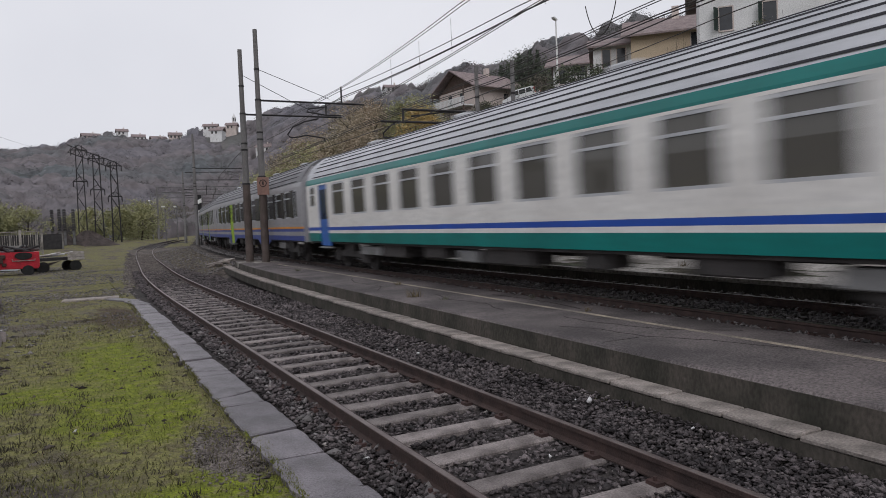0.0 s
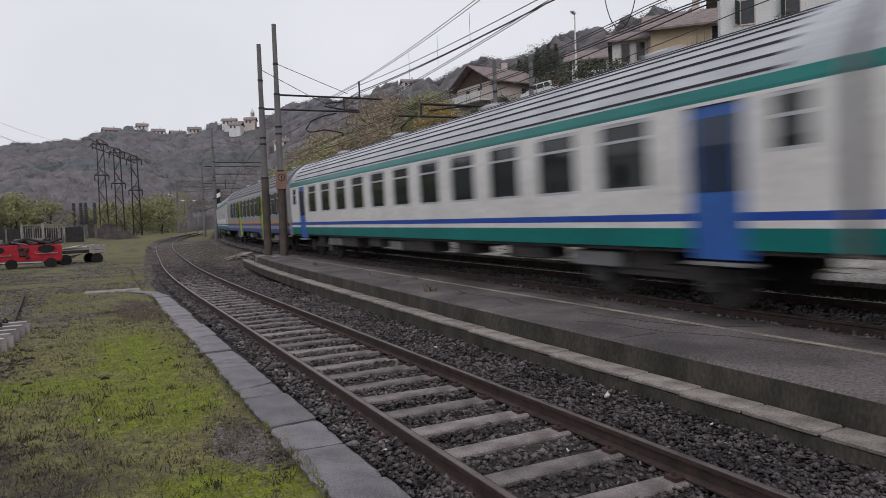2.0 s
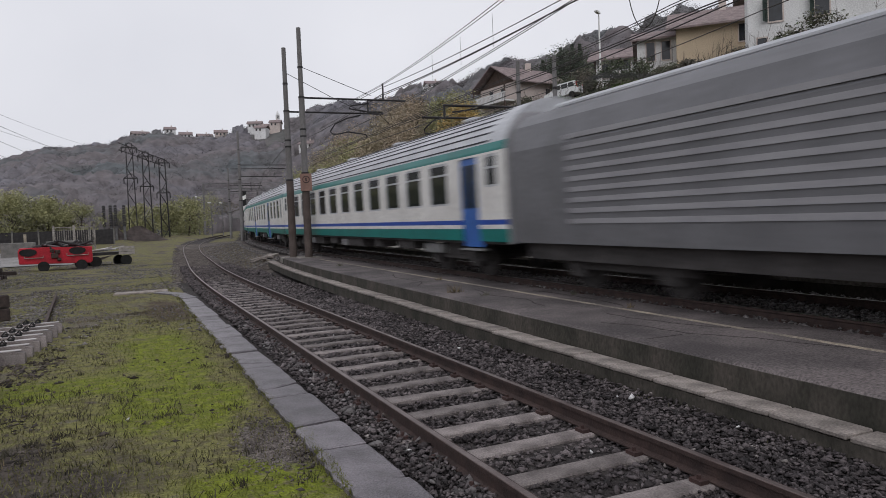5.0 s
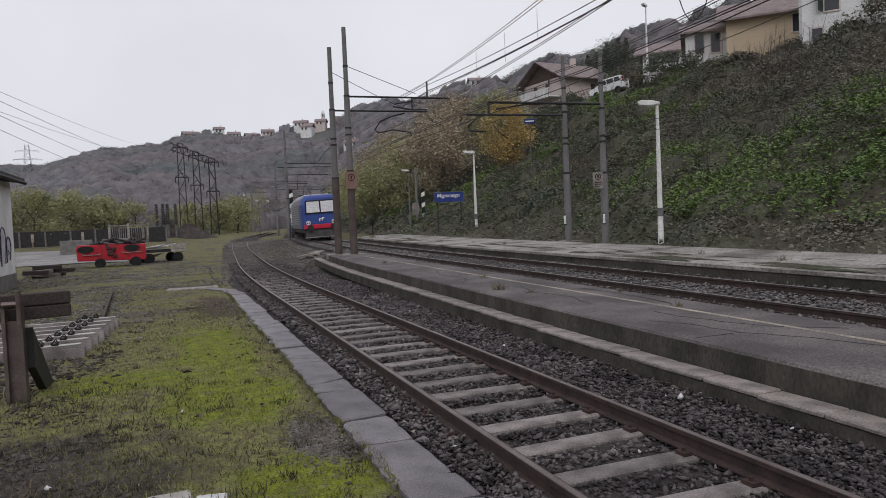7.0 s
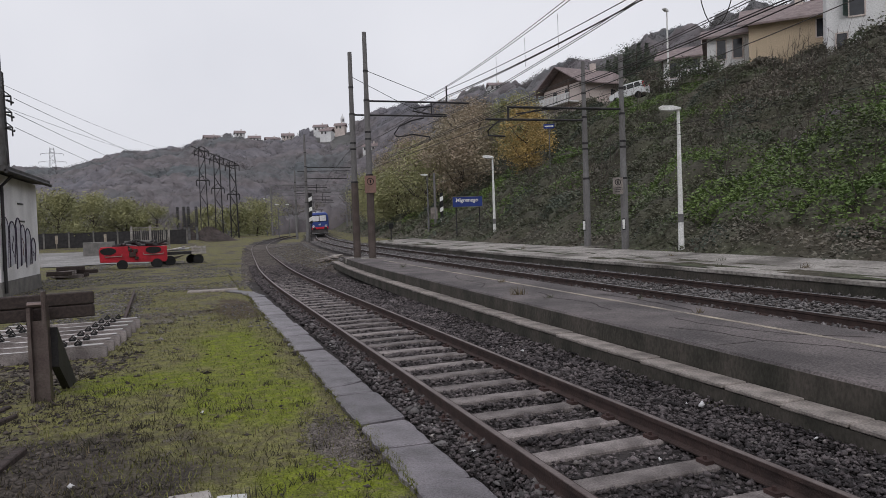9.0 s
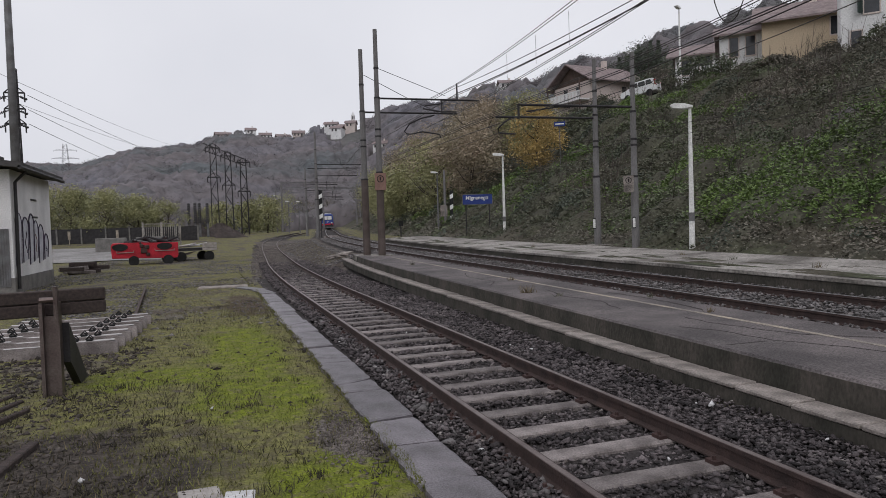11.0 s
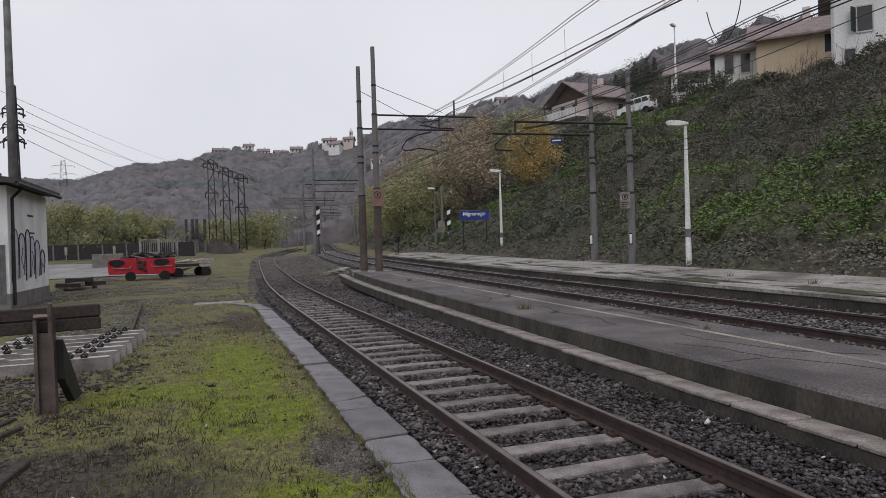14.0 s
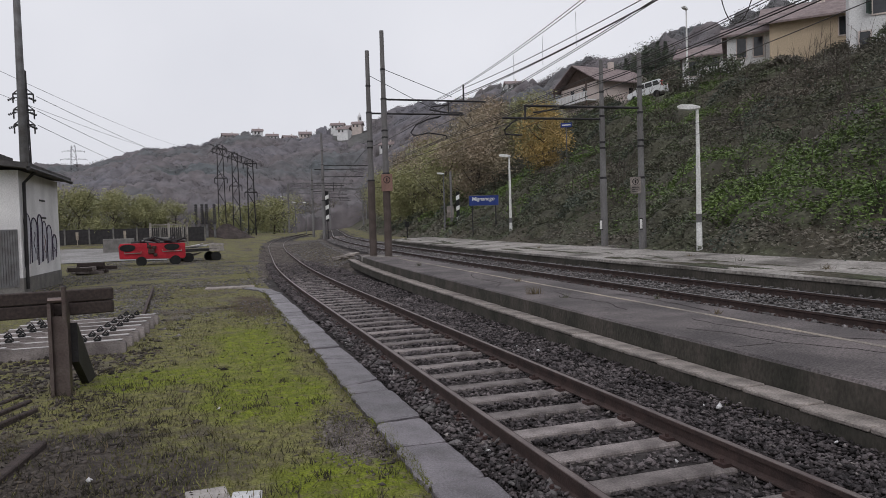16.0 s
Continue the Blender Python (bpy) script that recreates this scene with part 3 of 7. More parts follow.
def ballast():
    """Stones between and beside the rails, thinning out with distance."""
    k = 75000
    y = 2.2 + 43 * RNG.uniform(0, 1, k) ** 2.1
    x = np.array([siding_x(q) for q in y]) + RNG.uniform(-1.2, 2.6, k)
    on = np.abs((y - 4.56 + 0.35) % 0.70 - 0.35) < 0.13
    inside = np.abs(x - np.array([siding_x(q) for q in y])) < 0.80
    z = -0.20 + RNG.uniform(-0.025, 0.04, k) - 0.03 * (on & inside) + np.where(inside, 0.0, 0.045) - 0.10 * np.clip((x - 4.2) / 0.7, 0, 1) * np.clip((38 - y) / 6, 0, 1)
    keep = ~(on & inside & (RNG.uniform(0, 1, k) < 0.93)) & (x > 1.93)
    p = np.stack([x, y, z], 1)[keep]
    size = np.where(p[:, 1] < 8, 0.029, np.where(p[:, 1] < 15, 0.035, 0.046)) * RNG.choice([0.7, 1.0, 1.3], len(p))
    tagged(mesh_np("siding_ballast", *stones(p, size), M["stone"]), "dark brown crushed stone ballast round the siding", "ballast", kind="stuff")
    pale = p[RNG.uniform(0, 1, len(p)) < 0.008] + np.array([0, 0, 0.02])
    tagged(mesh_np("pale_ballast", *stones(pale, np.full(len(pale), 0.03)), M["pale_stone"]), "pale stones lying among the dark ballast", "ballast", kind="stuff")
    y = RNG.uniform(30, 74, 5000)
    p = np.array([(siding_x(a) + b, a, terrain(siding_x(a) + b, a) + 0.01) for a, b in zip(y, RNG.uniform(-1.7, 1.3, 5000))])
    tagged(mesh_np("far_siding_gravel", *stones(p, np.full(5000, 0.055)), M["worn_stone"]), "brown gravel half burying the far siding", "gravel", kind="stuff")
    y = 3.0 + 12 * RNG.uniform(0, 1, 420) ** 1.3
    p = np.stack([RNG.uniform(1.97, 2.5, 420), y, RNG.uniform(-0.17, -0.13, 420)], 1)
    tagged(mesh_np("stone_fragments", *stones(p, RNG.uniform(0.03, 0.065, 420)), M["stone_grey"]), "paler broken stones lying along the kerb", "ballast", kind="stuff")
    k = 34000
    y = 1.0 + 75 * RNG.uniform(0, 1, k) ** 1.4
    off = RNG.uniform(-1.75, 1.75, k)
    x = np.array([main_x(q) for q in y]) + off
    z = np.array([main_z(q) for q in y]) - 0.135 + RNG.uniform(-0.02, 0.02, k) + (off + 0.75) / 1.5 * CANT
    bare = (off > -0.97) | (y > 35)
    p, y = np.stack([x, y, z], 1)[bare], y[bare]
    tagged(mesh_np("main_ballast", *stones(p, np.where(y < 25, 0.04, 0.055)), M["stone_grey"]), "grey crushed stone ballast of the main line", "ballast", kind="stuff")


ballast()


# ---- platforms ----
def edge_x(y):
    return 5.62 + 0.018 * y + max(0, y - 22) ** 2 / 400


END = 34.5
plat = thing("platform", "low asphalt island platform with a stepped stone edge", "platform", kind="structure")
bm = bmesh.new()
ys = [-12 + 1.5 * i for i in range(32)]
ys = [y for y in ys if y <= END]
rows = []
for y in ys:
    zp = platform_z(y)
    rows.append([bm.verts.new(q) for q in ((edge_x(y), y, -0.35), (edge_x(y), y, zp - 0.03), (edge_x(y) + 0.03, y, zp), (main_x(y) - 1.75, y, zp), (main_x(y) - 0.95, y, zp - 0.02), (main_x(y) - 0.90, y, -0.35))])
for a, c in zip(rows[:-1], rows[1:]):
    for k in range(5):
        bm.faces.new((a[k], a[k + 1], c[k + 1], c[k]))
bm.faces.new(rows[0][::-1])
bm.faces.new(rows[-1])
top = part("platform_body", bm, M["plat"], plat)
bm = bmesh.new()
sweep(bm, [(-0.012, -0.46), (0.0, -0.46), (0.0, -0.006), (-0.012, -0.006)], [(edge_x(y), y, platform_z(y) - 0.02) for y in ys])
part("retaining_wall", bm, M["plat_wall"], plat, "dark mossy concrete wall")
# lower step with its coping slabs
bm = bmesh.new()
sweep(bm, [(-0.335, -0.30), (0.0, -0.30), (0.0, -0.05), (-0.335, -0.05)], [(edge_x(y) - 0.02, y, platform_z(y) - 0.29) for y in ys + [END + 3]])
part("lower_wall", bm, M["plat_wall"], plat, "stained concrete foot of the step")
bm = bmesh.new()
box(bm, -0.17, 0.17, -0.39, 0.39, -0.05, 0.0)
bevel(bm, 0.012)
me = bpy.data.meshes.new("coping_slab")
bm.to_mesh(me)
bm.free()
me.materials.append(M["coping"])
y, i = -3.0, 0
while y < END + 2.4:
    s = new("coping_slab", me)
    s.parent = plat
    s.matrix_basis = pose(edge_x(y) - 0.20 + 0.006 * math.sin(i * 4.1), y, platform_z(y) - 0.285 + 0.004 * math.sin(i * 2.3), 0.3 * math.sin(i * 3), 0, -1.0 + 0.7 * math.sin(i * 1.9))
    y += 0.80
    i += 1
bm = bmesh.new()
sweep(bm, [(-0.05, 0.0), (0.05, 0.0), (0.05, 0.004), (-0.05, 0.004)], [(7.38 + 0.0045 * y, y, platform_z(y) + 0.001) for y in ys[6:-3]])
part("edge_line", bm, M["yellow"], plat, "faded yellow safety line")

far = thing("far_platform", "cracked pale concrete platform below the slope", "platform", kind="structure")
bm = bmesh.new()
rows = []
for i in range(44):
    y = -14 + 1.5 * i
    m, zf = main_x(y), far_z(y)
    jag = 0.03 * math.sin(y * 3.1) + 0.03 * math.sin(y * 1.3)
    rows.append([bm.verts.new(q) for q in ((m + 1.72, y, zf - 0.65), (m + 1.66, y, zf - 0.08), (m + 1.60 + jag, y, zf - 0.07), (m + 1.60 + jag, y, zf), (m + 4.9, y, zf + 0.09), (m + 5.3, y, zf - 0.25))])
for a, c in zip(rows[:-1], rows[1:]):
    for k in range(5):
        bm.faces.new((a[k], a[k + 1], c[k + 1], c[k]))
bm.faces.new(rows[0][::-1])
bm.faces.new(rows[-1])
ob = part("far_platform_body", bm, M["far_plat"], far)
bm = bmesh.new()
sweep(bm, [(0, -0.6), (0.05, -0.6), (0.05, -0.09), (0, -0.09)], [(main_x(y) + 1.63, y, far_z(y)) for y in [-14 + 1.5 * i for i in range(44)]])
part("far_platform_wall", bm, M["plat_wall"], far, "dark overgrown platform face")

# stone kerb on the yard side of the siding
kerb = thing("kerb", "worn grey stone kerb beside the siding", "kerb", kind="structure")
krn = random.Random(77)


def kerb_piece(y0, y1, s0, s1, m):
    """One broken stone of the kerb, with a worn, uneven outline."""
    bm = bmesh.new()
    n = max(3, int((y1 - y0) / 0.13))
    ring = [(0.245 + krn.uniform(-0.012, 0.006), y0 + s0 + (y1 + s1 - y0 - s0) * k / n) for k in range(n + 1)]
    ring[0], ring[-1] = (0.235, ring[0][1] + 0.02), (0.23, ring[-1][1] - 0.025)
    ring += [(0.245 - 0.49 * q + krn.uniform(-0.01, 0.01), y1 + s1 * (1 - 2 * q) + krn.uniform(-0.012, 0.0)) for q in (0.25, 0.5, 0.75)]
    ring += [(-0.245 + krn.uniform(-0.028, 0.028), y1 - s1 + (y0 - s0 - y1 + s1) * k / n) for k in range(n + 1)]
    ring += [(-0.245 + 0.49 * q, y0 - s0 * (1 - 2 * q) + krn.uniform(0.0, 0.012)) for q in (0.25, 0.5, 0.75)]
    top = [bm.verts.new((x, y, krn.uniform(-0.012, -0.008))) for x, y in ring]
    low = [bm.verts.new((x, y, -0.3)) for x, y in ring]
    mid = [bm.verts.new((x * 0.92, y + (0.035 if y < (y0 + y1) / 2 else -0.035) * (abs(y - (y0 + y1) / 2) > (y1 - y0) * 0.42), krn.uniform(-0.0006, 0.0006))) for x, y in ring]
    k = len(ring)
    for i in range(k):
        j = (i + 1) % k
        bm.faces.new((low[i], low[j], top[j], top[i]))
        bm.faces.new((top[i], top[j], mid[j], mid[i]))
    bm.faces.new(mid)
    part("kerb_stone", bm, M["kerb"], kerb).matrix_basis = m


joints = [1.1, 3.1, 5.0, 6.85, 8.15, 10.1, 11.6, 13.4, 15.2, 17.0, 18.8, 20.6, 22.4]
for i, (a, c) in enumerate(zip(joints[:-1], joints[1:])):
    half = (c - a) / 2 - 0.01
    m = pose(1.665 - 0.0085 * ((a + c) / 2 - 5) + 0.010 * math.sin(i * 3), (a + c) / 2, -0.125 + 0.012 * math.sin(i * 2.2), 0.4 * math.sin(i), 1.0 * math.sin(i * 1.7), 0.5 * math.sin(i * 2.9) + 0.5)
    cuts = [-half, half] if i % 3 == 0 else [-half, half * krn.uniform(-0.5, 0.5), half]
    skews = [krn.uniform(-0.02, 0.02)] + [krn.uniform(-0.16, 0.16)] * (len(cuts) - 2) + [krn.uniform(-0.03, 0.03)]
    for (y0, s0), (y1, s1) in zip(list(zip(cuts, skews))[:-1], list(zip(cuts, skews))[1:]):
        kerb_piece(y0 + 0.004, y1 - 0.004, s0, s1, m @ pose(0, 0, krn.uniform(-0.008, 0.004), krn.uniform(-0.3, 0.3), krn.uniform(-0.5, 0.5), 0))
for x, y, a, ln in ((1.48, 23.25, 8, 1.7), (1.15, 24.85, 22, 1.7)):
    bm = bmesh.new()
    box(bm, -0.215, 0.215, -ln / 2, ln / 2, -0.3, 0)
    bevel(bm, 0.02, 2)
    part("kerb_stone", bm, M["kerb"], kerb).matrix_basis = pose(x, y, -0.125, 0, 0, a)
bm = bmesh.new()
box(bm, -0.95, 0.75, -0.35, 0.45, -0.3, 0)
bevel(bm, 0.02, 2)
part("kerb_stone", bm, M["coping"], kerb, "pale end slab").matrix_basis = pose(0.35, 26.2, -0.115, 0, 0, -4)


# ---- the train ----
L = 26.4
WIN_UIC = [3.06 + 1.885 * i for i in range(11)]
PROFILE = [(-1.42, 0.87), (-1.425, 1.5), (-1.42, 2.4), (-1.39, 3.07), (-1.36, 3.22)]
ROOF = [(-1.36, 3.22), (-1.28, 3.42), (-1.12, 3.66), (-0.88, 3.87), (-0.58, 4.04), (-0.28, 4.12), (0, 4.14)]


def side_x(z):
    return float(np.interp(z, [p[1] for p in PROFILE], [p[0] for p in PROFILE]))


def strip(bm, y0, y1, z0, z1, out=0.0, side=-1, thick=0.03):
    """A panel that follows the side's curve."""
    zs = [z0] + [p[1] for p in PROFILE if z0 < p[1] < z1] + [z1]
    o = [[bm.verts.new((side * -(side_x(z) - out), y, z)) for z in zs] for y in (y0, y1)]
    q = [[bm.verts.new((side * -(side_x(z) - out + thick), y, z)) for z in zs] for y in (y0, y1)]
    k = len(zs)
    for a in range(k - 1):
        bm.faces.new((o[0][a], o[1][a], o[1][a + 1], o[0][a + 1]))
        bm.faces.new((q[0][a], q[0][a + 1], q[1][a + 1], q[1][a]))
        for e in (0, 1):
            bm.faces.new((o[e][a], o[e][a + 1], q[e][a + 1], q[e][a]))
    for a in (0, k - 1):
        bm.faces.new((o[0][a], o[1][a], q[1][a], q[0][a]))


def bogie(coach, y):
    bm = bmesh.new()
    box(bm, -1.0, 1.0, y - 0.3, y + 0.3, 0.45, 0.7)
    b = part("bogie", bm, M["t_under"], coach)
    for s in (-1, 1):
        for name, cx, hw, y0, y1, z0, z1 in (("side_frame", 1.0, 0.07, -1.75, 1.75, 0.42, 0.62), ("axle_box", 1.06, 0.09, -1.48, -1.08, 0.28, 0.72), ("axle_box", 1.06, 0.09, 1.08, 1.48, 0.28, 0.72), ("spring", 1.02, 0.1, -0.45, 0.45, 0.55, 0.85)):
            bm = bmesh.new()
            box(bm, s * cx - hw, s * cx + hw, y + y0, y + y1, z0, z1)
            part(name, bm, M["t_under"], b)
    for d in (-1.28, 1.28):
        bm = bmesh.new()
        for s in (-1, 1):
            tube(bm, (s * 0.69, y + d, 0.46), (s * 0.82, y + d, 0.46), 0.46, 0.46, 20)
        tube(bm, (-0.8, y + d, 0.46), (0.8, y + d, 0.46), 0.09, 0.09, 8)
        part("wheelset", bm, M["t_under"], b)


def coach(kind, label):
    c = thing("railway_coach", label, "railway coach", group="coaches of the train")
    grey = kind == "grey"
    mid = kind in ("mid", "grey")
    body = M["t_grey"] if grey else M["t_white"]
    y = lambda s: L / 2 - s
    if mid:
        doors = [(7.45, 8.8), (L - 8.8, L - 7.45)]
        wins = [2.1 + 1.75 * i for i in range(3)] + [9.75 + 1.86 * i for i in range(4)] + [L - 2.1 - 1.05 - 1.75 * i for i in range(3)]
        ww, small = 1.08, [(0.95, 1.45), (L - 1.45, L - 0.95)]
    else:
        doors = [(1.5, 2.5), (L - 2.5, L - 1.5)]
        wins = WIN_UIC
        ww, small = 1.22, [(0.50, 1.10), (L - 1.10, L - 0.50)]
    for s in (-1, 1):
        # painted bands below the windows
        bands = [(0.95, 1.15, "t_purple"), (1.15, 1.315, "t_grey"), (1.315, 1.425, "t_purple"), (1.425, 1.505, "t_orange"), (1.505, 1.86, "t_grey"), (2.97, 3.22, "t_grey")] if grey else \
                [(0.95, 1.245, "t_green"), (1.245, 1.345, "t_white"), (1.345, 1.46, "t_blue"), (1.46, 1.86, "t_white"), (2.97, 3.02, "t_white"), (3.02, 3.22, "t_green")]
        cuts = [0.12] + [q for d in doors for q in d] + [L - 0.12]
        for z0, z1, k in bands:
            for a, d in [(0.12, L - 0.12)] if z0 > 2.9 else zip(cuts[::2], cuts[1::2]):
                bm = bmesh.new()
                strip(bm, y(a), y(d), z0, z1, 0.0, s)
                part("painted_band", bm, M[k], c)
        # pillars between the openings
        holes = sorted([(w, w + ww) for w in wins] + doors + [(a, b) for a, b in small])
        at = 0.12
        for a, d in holes + [(L - 0.12, L)]:
            if a > at + 0.01:
                bm = bmesh.new()
                strip(bm, y(at), y(a), 1.86, 2.97, 0, s)
                part("window_pillar", bm, M["t_band"] if grey and 2 < at < L - 2 else body, c)
            at = d
        for a, d in [(w, w + ww) for w in wins] + small:
            bm = bmesh.new()
            z_low = 2.22 if (a, d) in small and not mid else 1.86
            if z_low > 2:
                sill = bmesh.new()
                strip(sill, y(a), y(d), 1.86, z_low, 0, s)
                part("window_pillar", sill, body, c)
            strip(bm, y(a), y(d), z_low + 0.01, 2.96, -0.035, s, 0.01)
            w = part("coach_window", bm, M["glass_pale"] if (kind == "pale") else M["glass"], c)
            bm = bmesh.new()
            edge = 0.015 if grey else 0.05
            sides = ((a, a + edge, z_low + 0.05, 2.91), (d - edge, d, z_low + 0.05, 2.91))
            for e0, e1, z0, z1 in ((a, d, z_low, z_low + 0.05), (a, d, 2.91, 2.97)) + sides + (((a, d, 2.64, 2.69),) if d - a > 0.6 else ()):
                strip(bm, y(e0), y(e1), z0, z1, -0.008, s, 0.02)
            part("window_frame", bm, M["t_roof"], w, "thin metal frame")
        for a, d in doors:
            low = 0.62 if mid else 0.80
            bm = bmesh.new()
            strip(bm, y(a), y(d), low, 3.0, -0.04, s)
            dr = part("coach_door", bm, M["t_lime"] if grey else M["t_door"], c, "lime green folding door" if grey else "blue folding door")
            for e in (0.12, 0.54):
                bm = bmesh.new()
                w = d - a
                strip(bm, y(a + w * e), y(a + w * (e + (0.16 if grey else 0.34))), 1.95 if grey else 1.75, 2.8, -0.034, s, 0.01)
                part("door_glass", bm, M["glass"], dr)
            bm = bmesh.new()
            box(bm, s * 1.36 - 0.12, s * 1.36 + 0.12, y(d) - 0.05, y(a) + 0.05, low - 0.08, low - 0.04)
            part("door_step", bm, M["t_box"], c, "pale step plate")
            if mid:
                for e0, e1 in ((a - 1.1, a), (d, d + 1.1)):
                    bm = bmesh.new()
                    f = [bm.verts.new((s * q, yy, zz)) for q in (1.40, 1.42) for yy, zz in ((y(e0), 0.96), (y(e1), 0.96), (y(e1), 0.62 if e1 == a else 0.95), (y(e0), 0.95 if e1 == a else 0.62))]
                    for idx in ((0, 1, 2, 3), (7, 6, 5, 4), (0, 4, 5, 1), (1, 5, 6, 2), (2, 6, 7, 3), (3, 7, 4, 0)):
                        bm.faces.new([f[i] for i in idx])
                    part("door_skirt", bm, M["t_purple"] if grey else M["t_green"], c)
    full = ROOF + [(-x, z) for x, z in ROOF[-2::-1]]
    bm = bmesh.new()
    prism(bm, full, -L / 2 + 0.12, L / 2 - 0.12)
    part("roof", bm, M["t_roof_dark"] if grey else M["t_roof"], c)
    # dark strips laid along the roof, coloured as the shade in its pressed grooves
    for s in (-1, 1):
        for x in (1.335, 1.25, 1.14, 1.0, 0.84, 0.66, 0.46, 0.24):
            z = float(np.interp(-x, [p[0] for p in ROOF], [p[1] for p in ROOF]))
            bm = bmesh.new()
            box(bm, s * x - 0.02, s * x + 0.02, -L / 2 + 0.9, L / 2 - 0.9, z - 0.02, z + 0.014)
            part("roof_groove", bm, M["t_groove_shade"], c)
    for i in range(4):
        yy = -9 + 6 * i
        bm = bmesh.new()
        box(bm, -0.25, 0.25, yy - 0.3, yy + 0.3, 4.1, 4.24)
        part("roof_vent", bevel(bm, 0.04), M["t_roof"], c)
    for s in (-1, 1):
        bm = bmesh.new()
        prism(bm, [(-1.40, 0.9), (1.40, 0.9), (1.38, 3.0), (1.3, 3.3), (0.9, 3.8), (-0.9, 3.8), (-1.3, 3.3), (-1.38, 3.0)], s * (L / 2 - 0.13), s * (L / 2 - 0.11))
        part("end_wall", bm, M["t_grey"], c)
    bm = bmesh.new()
    box(bm, -1.30, 1.30, -L / 2 + 0.2, L / 2 - 0.2, 1.0, 1.25)
    box(bm, -1.34, 1.34, -L / 2 + 0.2, L / 2 - 0.2, 0.88, 1.0)
    part("underframe", bm, M["t_under"], c)
    for s in (-1, 1):
        for yy, w in ((-6, 1.4), (-3.2, 0.8), (-0.4, 1.9), (3, 1.1), (5.6, 1.5)):
            bm = bmesh.new()
            box(bm, s * 0.95 - 0.3, s * 0.95 + 0.3, yy - w / 2, yy + w / 2, 0.58 + 0.08 * math.sin(yy), 0.9)
            part("equipment_box", bevel(bm, 0.03), M["t_under"], c)
        for yy, w in ((-8.2, 1.3), (1.3, 0.9), (7.4, 1.6)):
            bm = bmesh.new()
            box(bm, s * 1.12 - 0.12, s * 1.12 + 0.12, yy - w / 2, yy + w / 2, 0.55, 0.82)
            part("battery_box", bevel(bm, 0.02), M["t_box"], c, "grey steel battery box")
    bm = bmesh.new()
    for s in (-1, 1):
        for q in range(4):
            yy = s * (L / 2 - 0.1 + 0.05 * q)
            box(bm, -0.75 - 0.03 * (q % 2), 0.75 + 0.03 * (q % 2), min(yy, yy + s * 0.05), max(yy, yy + s * 0.05), 1.0, 3.2 + 0.03 * (q % 2))
        for x in (-0.875, 0.875):
            tube(bm, (x, s * (L / 2 - 0.2), 1.05), (x, s * (L / 2 + 0.02), 1.05), 0.1, 0.22, 10)
    part("gangway", bm, M["t_rubber"], c, "black rubber gangway and buffers")
    for yy in (-9.5, 9.5):
        bogie(c, yy)
    return c


